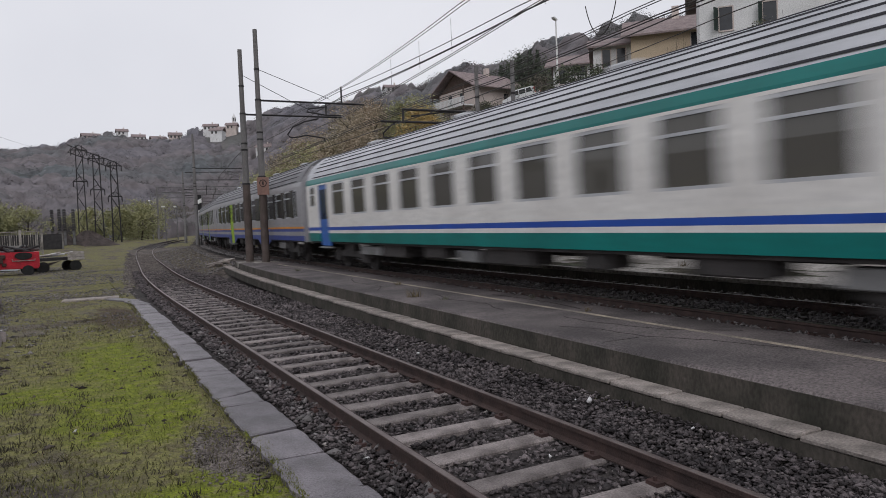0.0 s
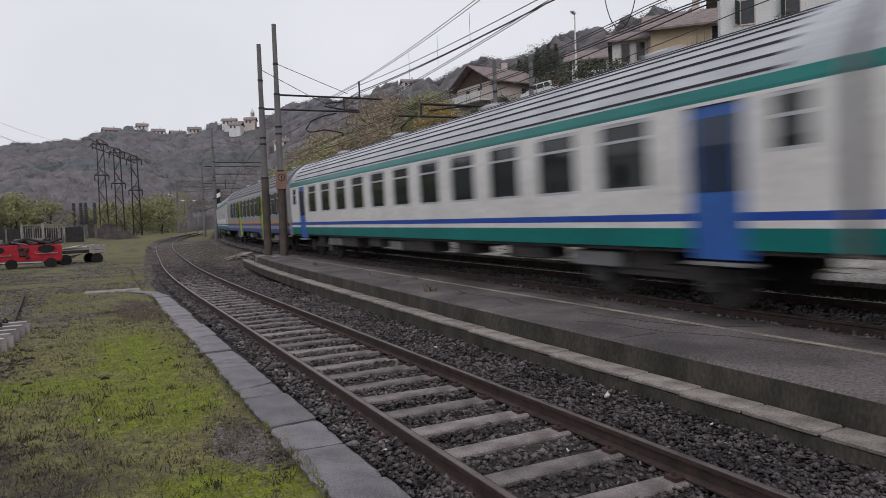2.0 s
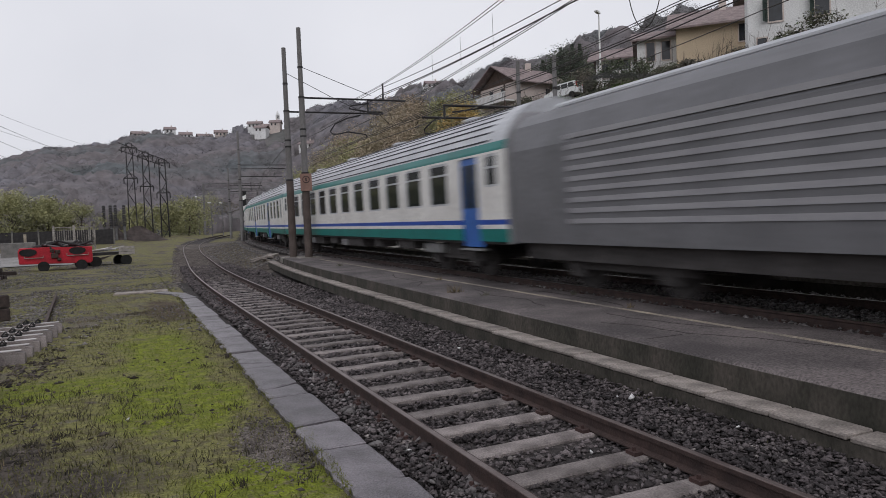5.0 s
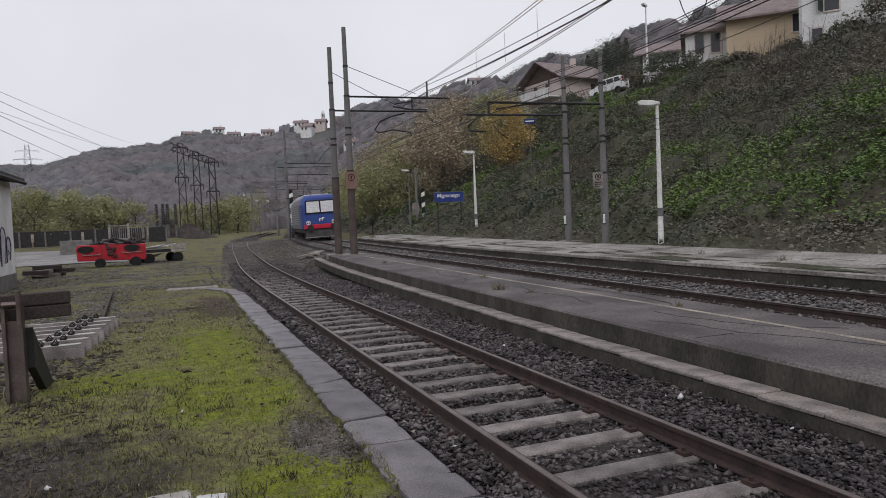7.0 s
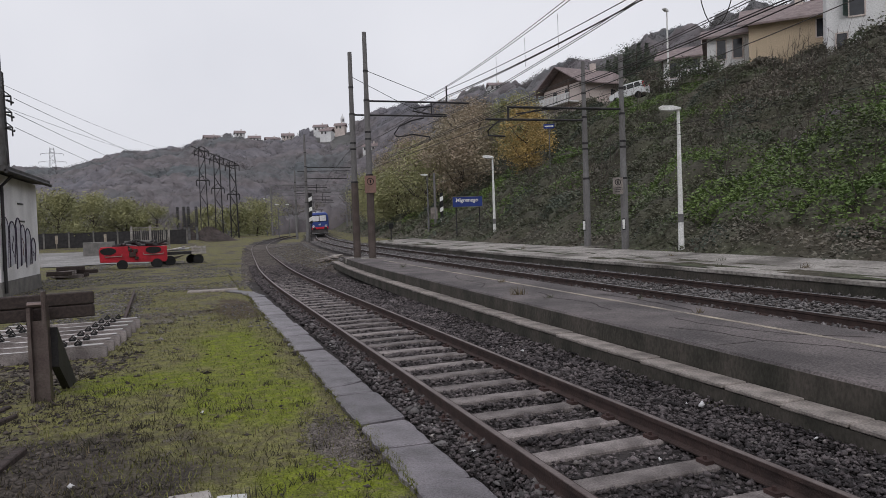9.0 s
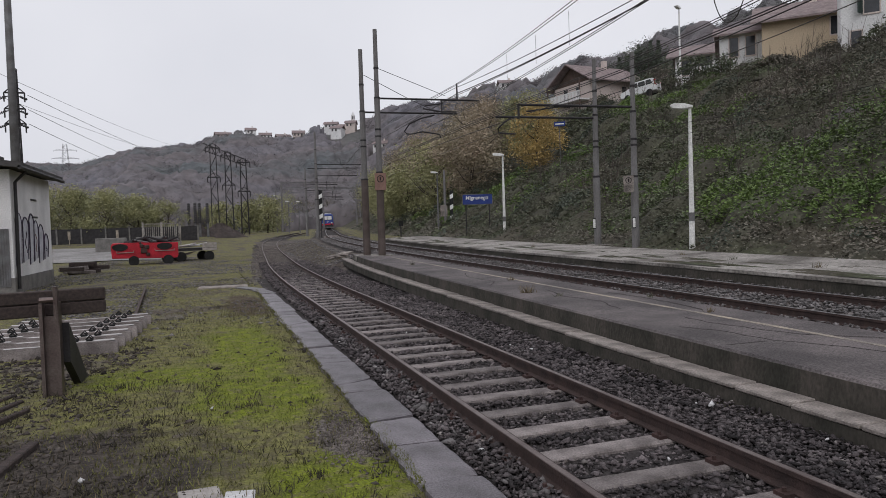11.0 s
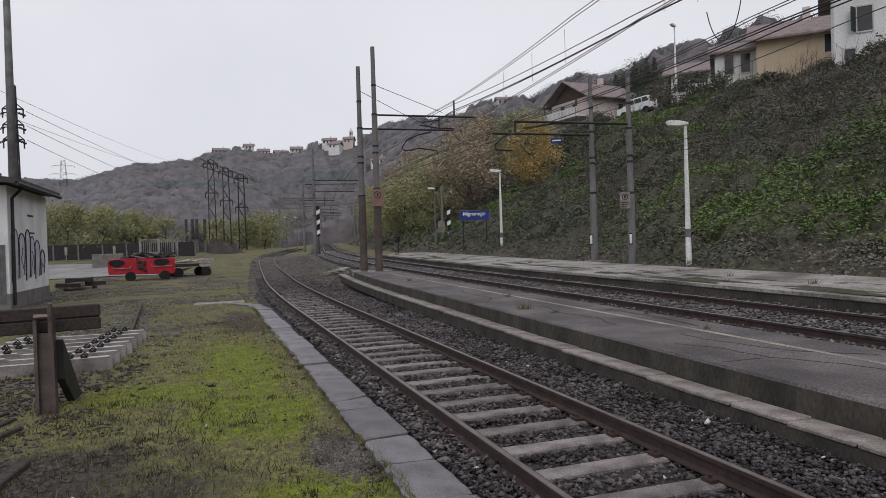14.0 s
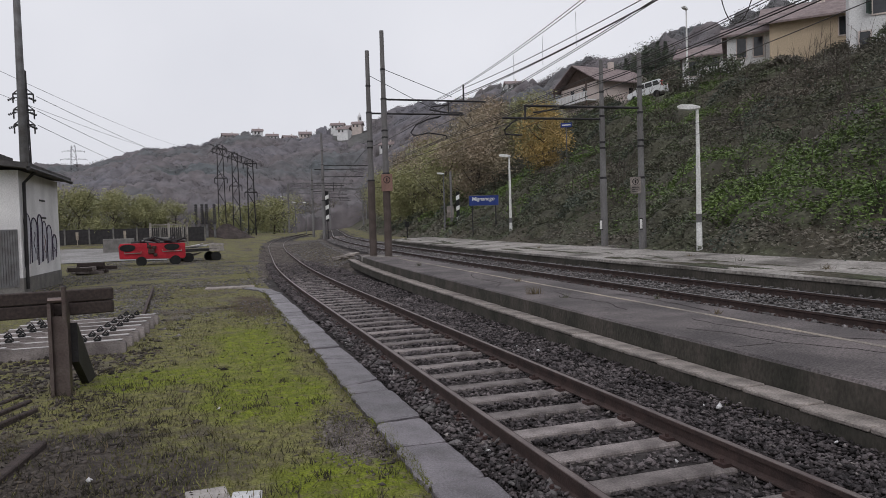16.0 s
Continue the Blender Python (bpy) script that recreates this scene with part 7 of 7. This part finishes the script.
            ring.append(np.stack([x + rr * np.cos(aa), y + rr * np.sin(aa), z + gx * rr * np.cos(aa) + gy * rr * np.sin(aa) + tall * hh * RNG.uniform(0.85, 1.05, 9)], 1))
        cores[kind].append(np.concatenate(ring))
        sizes[kind].append(np.full(k, (0.068 if y < 30 else 0.08 if y < 50 else 0.115) * (0.85 if low else 1)))
    for k, label in (("leaf_green", "tangled green brambles on the railway slope"), ("leaf_bright", "bright green ivy covering the railway slope"), ("leaf_brown", "dry brown undergrowth on the railway slope"), ("leaf_dark", "dark evergreen shrubs on the railway slope")):
        ob = mesh_np({"leaf_green": "brambles", "leaf_bright": "ivy", "leaf_brown": "dry_undergrowth", "leaf_dark": "shrubs"}[k], *leaf_cloud(np.concatenate(groups[k]), np.concatenate(sizes[k]), 0.6), M[k])
        tagged(ob, label, "undergrowth", kind="stuff")
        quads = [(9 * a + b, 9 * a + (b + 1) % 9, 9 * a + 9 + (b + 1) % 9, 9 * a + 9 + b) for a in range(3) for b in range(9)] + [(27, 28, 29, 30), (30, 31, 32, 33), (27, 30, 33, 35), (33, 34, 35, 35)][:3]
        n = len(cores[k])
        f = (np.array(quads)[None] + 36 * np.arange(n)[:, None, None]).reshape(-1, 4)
        ob = mesh_np("bush_mass", np.concatenate(cores[k]), f, M["leaf_core_shade"])
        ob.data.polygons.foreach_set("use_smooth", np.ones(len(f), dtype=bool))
        tagged(ob, label.replace("on the", "with cores coloured for inner shade on the").replace("covering the", "with cores coloured for inner shade on the"), "undergrowth", kind="stuff")
    # bare twigs standing up out of it
    bm = bmesh.new()
    for _ in range(420):
        y = 12 + 70 * rn.random()
        u = 3 + 22 * rn.random()
        x = foot_x(y) + u
        p = Vector((x, y, terrain(x, y)))
        e = p + Vector((rn.uniform(-0.6, 0.6), rn.uniform(-0.6, 0.6), 1.2 + 1.6 * rn.random()))
        tube(bm, p, e, 0.018, 0.006, 4)
        for _ in range(3):
            m = p.lerp(e, 0.4 + 0.4 * rn.random())
            tube(bm, m, m + Vector((rn.uniform(-0.6, 0.6), rn.uniform(-0.6, 0.6), 0.7 * rn.random() + 0.2)), 0.01, 0.004, 4)
    tagged(part("bare_twigs", bm, M["bark"]), "bare grey twigs standing in the undergrowth", "twigs", kind="stuff")
    # slate scree
    pts = []
    for _ in range(420):
        u = 6.2 + 6.0 * rn.random()
        y = 23.2 - 0.10 * (u - 9) + rn.uniform(-0.65, 0.65)
        x = foot_x(y) + u
        pts.append((x, y, terrain(x, y) + 0.05))
    tagged(mesh_np("slate_scree", *stones(np.array(pts), np.full(len(pts), 0.17)), M["stone_grey"]), "grey slate scree showing on the slope", "scree", kind="stuff")


slope_plants()


def wooded(az, r, x, y):
    """Whether the hill woods grow here: not on the line, the gardens or in front of the villas."""
    if abs(x - main_x(min(y, 215))) < 9 and y < 215:
        return False
    if az > 24 and r < (150 if az < 38 else 120):
        return False
    return not (any(abs(az - v[0] - 0.5) < 0.8 and v[1] - 22 < r < v[1] + 8 for v in VILLAS) or abs(az - 11.0) < 0.8 and r > 365)


def hill_woods():
    """Bare winter woods over the hills: a rolling canopy, twigs above it and single crowns along the ridge."""
    azs = np.arange(-34, 62.1, 0.16)
    steps = 120
    verts = []
    for az in azs:
        r0, r1 = float(np.interp(az, HILL_AZ, HILL_R0)) - 12, float(np.interp(az, HILL_AZ, HILL_R1)) + 6
        for j in range(steps):
            r = r0 + (r1 - r0) * j / (steps - 1)
            x, y = r * math.sin(radians(az)), r * math.cos(radians(az))
            lift = 4.4 + 3.2 * noise.noise(Vector((x * 0.09, y * 0.09, 2))) + 2.4 * noise.noise(Vector((x * 0.24, y * 0.24, 6))) + 1.1 * noise.noise(Vector((x * 0.6, y * 0.6, 8))) if wooded(az, r, x, y) else -1.5
            verts.append((x, y, terrain(x, y) + (lift if 0 < j < steps - 1 else -1.5)))
    na = len(azs)
    i = (np.arange(na - 1)[:, None] * steps + np.arange(steps - 1)[None]).ravel()
    ob = mesh_np("hill_canopy", verts, np.stack([i, i + 1, i + steps + 1, i + steps], 1), M["wood_hazed"])
    ob.data.polygons.foreach_set("use_smooth", np.ones(len(i), dtype=bool))
    tagged(ob, "dense brown winter canopy of the hill woods in haze-paled colour", "woods", kind="stuff")
    rn = random.Random(23)
    pts, sz, green, gs = [], [], [], []
    made = 0
    while made < 15000:
        az = -34 + 96 * rn.random()
        r0, r1 = float(np.interp(az, HILL_AZ, HILL_R0)), float(np.interp(az, HILL_AZ, HILL_R1))
        ridge = made % 4 == 0
        r = r1 * rn.uniform(0.93, 1.0) if ridge else r0 - 15 + (r1 - r0 + 25) * rn.random() ** 0.85
        x, y = r * math.sin(radians(az)), r * math.cos(radians(az))
        made += 1
        if not wooded(az, r, x, y):
            continue
        z = terrain(x, y)
        h = (5.0 + 3.5 * rn.random()) * (0.85 if r < 180 else 1.0)
        w = h * (0.30 + 0.16 * rn.random())
        k = 34
        c = RNG.normal(size=(k, 3))
        c *= (RNG.uniform(0.25, 1.02, k) / np.linalg.norm(c, axis=1))[:, None]
        c[:, 2] = np.abs(c[:, 2])
        c = c * np.array([w, w, h * 0.36]) + np.array([x, y, z + h * 0.48])
        evergreen = noise.noise(Vector((x * 0.02, y * 0.02, 4))) + 0.7 * rn.random() > 0.62
        (green if evergreen else pts).append(c)
        (gs if evergreen else sz).append(np.full(k, 0.24 if r > 250 else 0.18))
    tagged(mesh_np("hill_woods", *leaf_cloud(np.concatenate(pts), np.concatenate(sz), 0.2), M["wood_hazed"]), "bare brown winter woods covering the hills in haze-paled colour", "woods", kind="stuff")
    tagged(mesh_np("hill_evergreens", *leaf_cloud(np.concatenate(green), np.concatenate(gs), 0.2), M["leaf_hazed"]), "dark evergreen trees among the winter woods in haze-paled colour", "woods", kind="stuff")


hill_woods()


def blades(points, h, w):
    k = len(points)
    a = RNG.uniform(0, 6.28, k)
    d = np.stack([np.cos(a), np.sin(a), np.zeros(k)], 1)
    lean = RNG.normal(size=(k, 3)) * 0.45
    lean[:, 2] = 1
    hh = (h * RNG.uniform(0.4, 1.4, k))[:, None]
    v = np.stack([points - d * w, points + d * w, points + lean * hh], 1).reshape(-1, 3)
    return v, np.arange(3 * k).reshape(k, 3)


def inside(x, y, ovals):
    return min(math.hypot((x - cx) / rx, (y - cy) / ry) for cx, cy, rx, ry in ovals)


CUSHIONS = ((-0.75, 10.4, 1.3, 0.95), (0.45, 12.6, 0.8, 2.9), (0.85, 5.5, 0.75, 0.8), (0.45, 8.8, 0.95, 1.5))


def yard_plants():
    rn = random.Random(41)
    g, s, st, tw, ol, worn = [], [], [], [], [], []
    for _ in range(80000):
        y = 3.5 + 26 * rn.random() ** 1.7
        x = -4.2 + 5.6 * rn.random()
        q = noise.noise(Vector((x * 0.9, y * 0.5, 1))) + 0.5 * noise.noise(Vector((x * 3, y * 2, 4)))
        lush = inside(x, y, CUSHIONS) + 0.5 * q
        lawn = math.hypot((x - 0.3) / 1.9, (y - 10.2) / 7.2) + 0.6 * q
        z = terrain(x, y)
        if lush < 0.85:
            if rn.random() < 0.6:
                g.append((x, y, z))
        elif lawn < 1.0 and rn.random() < 0.55:
            ol.append((x, y, z))
        elif rn.random() < 0.16:
            (s if rn.random() < 0.5 else ol).append((x, y, z))
    # clumps of dark weeds and tufts of taller grass
    for k in range(260):
        y = 4.2 + 17 * rn.random() ** 1.5
        x = -2.8 + 4.2 * rn.random()
        if inside(x, y, CUSHIONS[:2]) < 0.7 and rn.random() < 0.6:
            continue
        spread = 0.03 + 0.09 * rn.random()
        for _ in range(int(8 + 26 * rn.random())):
            px, py = x + rn.gauss(0, spread), y + rn.gauss(0, spread)
            (tw if k % 3 else ol).append((px, py, terrain(px, py)))
    for _ in range(45000):
        y = 14 + 52 * rn.random() ** 1.3
        x = -9 + (siding_x(min(y, 60)) + 7.3) * rn.random()
        if noise.noise(Vector((x * 0.25, y * 0.12, 7))) > 0.0:
            (g if rn.random() < 0.25 else ol).append((x, y, terrain(x, y)))
    for _ in range(3000):
        y, x = 4 + 6 * rn.random(), -3.2 + 3.2 * rn.random()
        if noise.noise(Vector((x * 1.5, y * 1.5, 11))) > -0.1:
            tw.append((x, y, terrain(x, y)))
    for _ in range(2600):
        y = 3 + 33 * rn.random()
        x = 1.36 - 0.0085 * (y - 5) + 0.06 * rn.random() if rn.random() < 0.5 else edge_x(y) - 0.47 + 0.05 * rn.random()
        ol.append((x, y, -0.17 if x < 3 else terrain(x, y)))
    for _ in range(9000):
        y = 3 + 21 * rn.random() ** 1.5
        reach = 0.03 + 0.34 * max(0, noise.noise(Vector((y * 1.3, 2, 8))) + 0.1)
        (g if y < 8 else ol).append((1.42 - 0.0085 * (y - 5) + reach * rn.random() * (1.0 if y < 8 else 0.4), y, -0.155))
    for _ in range(16000):
        y = 37 + 38 * rn.random()
        x = siding_x(min(y, 60)) + 1.5 + rn.random() * max(0.2, main_x(y) - 2.6 - siding_x(min(y, 60)) - 1.5)
        (s if rn.random() < 0.5 else ol).append((x, y, terrain(x, y)))
    tagged(mesh_np("grass", *blades(np.array(g), np.full(len(g), 0.028), 0.006), M["grass"]), "short green moss and grass in the yard", "grass", kind="stuff")
    tagged(mesh_np("dead_stalks", *blades(np.array(tw), np.full(len(tw), 0.07), 0.005), M["dark_weed"]), "dark dead weed stalks in the yard gravel", "weeds", kind="stuff")
    tagged(mesh_np("thin_grass", *blades(np.array(ol), np.full(len(ol), 0.036), 0.006), M["olive_blade"]), "thin olive grass over stony soil", "grass", kind="stuff")
    tagged(mesh_np("dry_grass", *blades(np.array(s), np.full(len(s), 0.07), 0.006), M["straw"]), "dry straw-coloured grass in the yard", "grass", kind="stuff")
    for _ in range(34000):
        y = 2.6 + 58 * rn.random() ** 1.9
        x = -4.5 + 6.0 * rn.random() if y < 24 else -8 + (siding_x(min(y, 60)) + 6.6) * rn.random()
        lawn = min(inside(x, y, CUSHIONS), math.hypot((x - 0.3) / 1.8, (y - 10.2) / 6.5))
        if lawn > 0.85 + 0.5 * noise.noise(Vector((x, y, 2))) or rn.random() < 0.04:
            if y < 13 or (y > 27 or x < -1.6 or rn.random() < 0.12) and noise.noise(Vector((x * 0.3, y * 0.2, 5))) > -0.15:
                st.append((x, y, terrain(x, y) + 0.005))
    for _ in range(1500):
        x, y = 1.15 + 0.26 * rn.gauss(0, 0.6), 6.6 + 0.8 * rn.gauss(0, 0.55)
        if x < 1.38:
            worn.append((x, y, terrain(x, y) + 0.004))
    tagged(mesh_np("worn_gravel", *stones(np.array(worn), np.full(len(worn), 0.017)), M["worn_stone"]), "grey trodden gravel beside the kerb", "gravel", kind="stuff")
    st = np.array(st)
    far_st = st[st[:, 1] >= 14]
    st = st[st[:, 1] < 14]
    tagged(mesh_np("pale_gravel", *stones(far_st, np.full(len(far_st), 0.045)), M["stone_grey"]), "loose grey gravel further out in the yard", "gravel", kind="stuff")
    tagged(mesh_np("yard_gravel", *stones(st, np.where(st[:, 1] < 10, 0.022, 0.034) * RNG.choice([0.6, 1.0, 1.5], len(st))), M["stone_yard"]), "loose dark gravel in the yard", "gravel", kind="stuff")


yard_plants()


def bank_stones():
    """Loose stones and broken slabs between the siding and the main line."""
    rn = random.Random(51)
    p = []
    for _ in range(5200):
        y = 36 + 42 * rn.random()
        a, b = siding_x(min(y, 75)) + 1.1, main_x(y) - 2.2
        if b > a:
            x = a + (b - a) * rn.random()
            p.append((x, y, terrain(x, y)))
    tagged(mesh_np("bank_stones", *stones(np.array(p), np.full(len(p), 0.06)), M["stone_grey"]), "loose brown stones on the bank beyond the platform", "stones", kind="stuff")
    for k in range(9):
        bm = bmesh.new()
        w, d = rn.uniform(0.2, 0.45), rn.uniform(0.15, 0.3)
        box(bm, -w, w, -d, d, 0, 0.09)
        x, y = 6.3 + 0.9 * rn.random(), 37.9 + 2.4 * rn.random()
        tagged(part("broken_slab", bevel(bm, 0.02), M["coping"]), "broken pale stone slab at the platform end", "slab", "broken slabs").matrix_basis = pose(x, y, terrain(x, y) + 0.02 + 0.05 * (k % 3), rn.uniform(-14, 14), rn.uniform(-16, 16), rn.uniform(0, 180))


bank_stones()
for k, (x, y, s) in enumerate(((6.35, 13.55, 1.0), (6.6, 12.6, 0.5), (7.3, 16.5, 0.6), (6.9, 24.5, 0.8), (7.6, 9.3, 0.5), (8.0, 11.5, 0.5), (12.2, 11.5, 0.8), (12.6, 14.5, 0.7), (13.0, 17, 0.8), (11.4, 13.2, 0.6), (12.5, 26, 0.8))):
    z = platform_z(y) if x < 9 else far_z(y) + 0.01
    p = np.tile(np.array([[0.0, 0.0, 0.0]]), (int(46 * s), 1)) + RNG.normal(size=(int(46 * s), 3)) * np.array([0.08, 0.05, 0]) * s
    ob = mesh_np("weed", *blades(p, np.full(len(p), 0.17 * s), 0.008), M["leaf_green"] if k % 2 else M["straw"])
    ob.matrix_basis = pose(x, y, z)
    tagged(ob, "small dry weed growing out of the platform", "weed", "platform weeds", "stuff")
for k, pts in enumerate((((7.3, 5.2), (7.0, 6.2), (6.6, 6.9), (6.5, 7.8), (6.2, 8.4)), ((7.9, 6.4), (7.2, 7.1), (6.9, 8.3), (6.9, 9.2)), ((6.6, 10.4), (6.9, 11.5), (6.7, 12.6), (7.0, 14.0)), ((6.3, 15.5), (6.8, 16.4), (6.7, 18.2), (7.2, 19.8)), ((5.9, 6.9), (6.6, 6.9)), ((7.7, 9.6), (7.9, 11.0), (7.8, 13.0)))):
    rr = random.Random(k)
    bm = bmesh.new()
    fine = []
    for p, q in zip(pts[:-1], pts[1:]):
        for i in range(6):
            fine.append((p[0] + (q[0] - p[0]) * i / 6 + rr.uniform(-0.03, 0.03), p[1] + (q[1] - p[1]) * i / 6))
    sweep(bm, [(-0.012, 0.0), (0.012, 0.0), (0.008, 0.0035), (-0.008, 0.0035)], [(x, y, platform_z(y) + 0.001) for x, y in fine])
    part("crack", bm, M["bed"], plat, "dark crack in the asphalt")
# crumbled moss strips on the far platform and litter in the ballast
for k in range(130):
    y = 8 + 44 * rnd.random() ** 1.2
    x = main_x(y) + 1.9 + 2.8 * rnd.random()
    bm = bmesh.new()
    n = 9
    c = [bm.verts.new(((0.5 + 0.6 * rnd.random()) * (0.10 + 0.08 * rnd.random()) * math.cos(i * 6.283 / n), (0.7 + 0.7 * (k % 3)) * (0.6 + 0.5 * rnd.random()) * math.sin(i * 6.283 / n), 0.0)) for i in range(n)]
    top = bm.verts.new((0, 0, 0.05))
    for i in range(n):
        bm.faces.new((c[i], c[(i + 1) % n], top))
    bm.faces.new(c[::-1])
    tagged(part("moss_patch", bm, M["slope"]), "dark moss and dirt lying on the platform", "moss", "moss patches").matrix_basis = pose(x, y, far_z(y) + 0.012, 0, 0, rnd.uniform(-8, 8))
for k, (x, y, z, s) in enumerate(((4.62, 9.75, -0.13, 0.075), (4.5, 10.3, -0.14, 0.05), (4.87, 5.95, -0.13, 0.10), (4.75, 6.05, -0.13, 0.06), (3.45, 4.75, -0.14, 0.05), (4.95, 4.6, -0.12, 0.06), (2.15, 5.6, -0.14, 0.06), (2.05, 6.4, -0.14, 0.05), (-0.1, 8.2, -0.15, 0.05), (-1.1, 6.2, -0.15, 0.05), (3.3, 12.3, -0.13, 0.05), (2.0, 12, -0.14, 0.05))):
    v, f = stones(np.array([[0.0, 0, 0]]), np.array([s * 0.55]))
    ob = mesh_np("litter", v, f, M["litter"])
    ob.matrix_basis = pose(x, y, z, 0, 10 * (k % 3), 40 * k)
    tagged(ob, "small scrap of pale litter on the ballast", "litter", "scraps of litter")


motions()
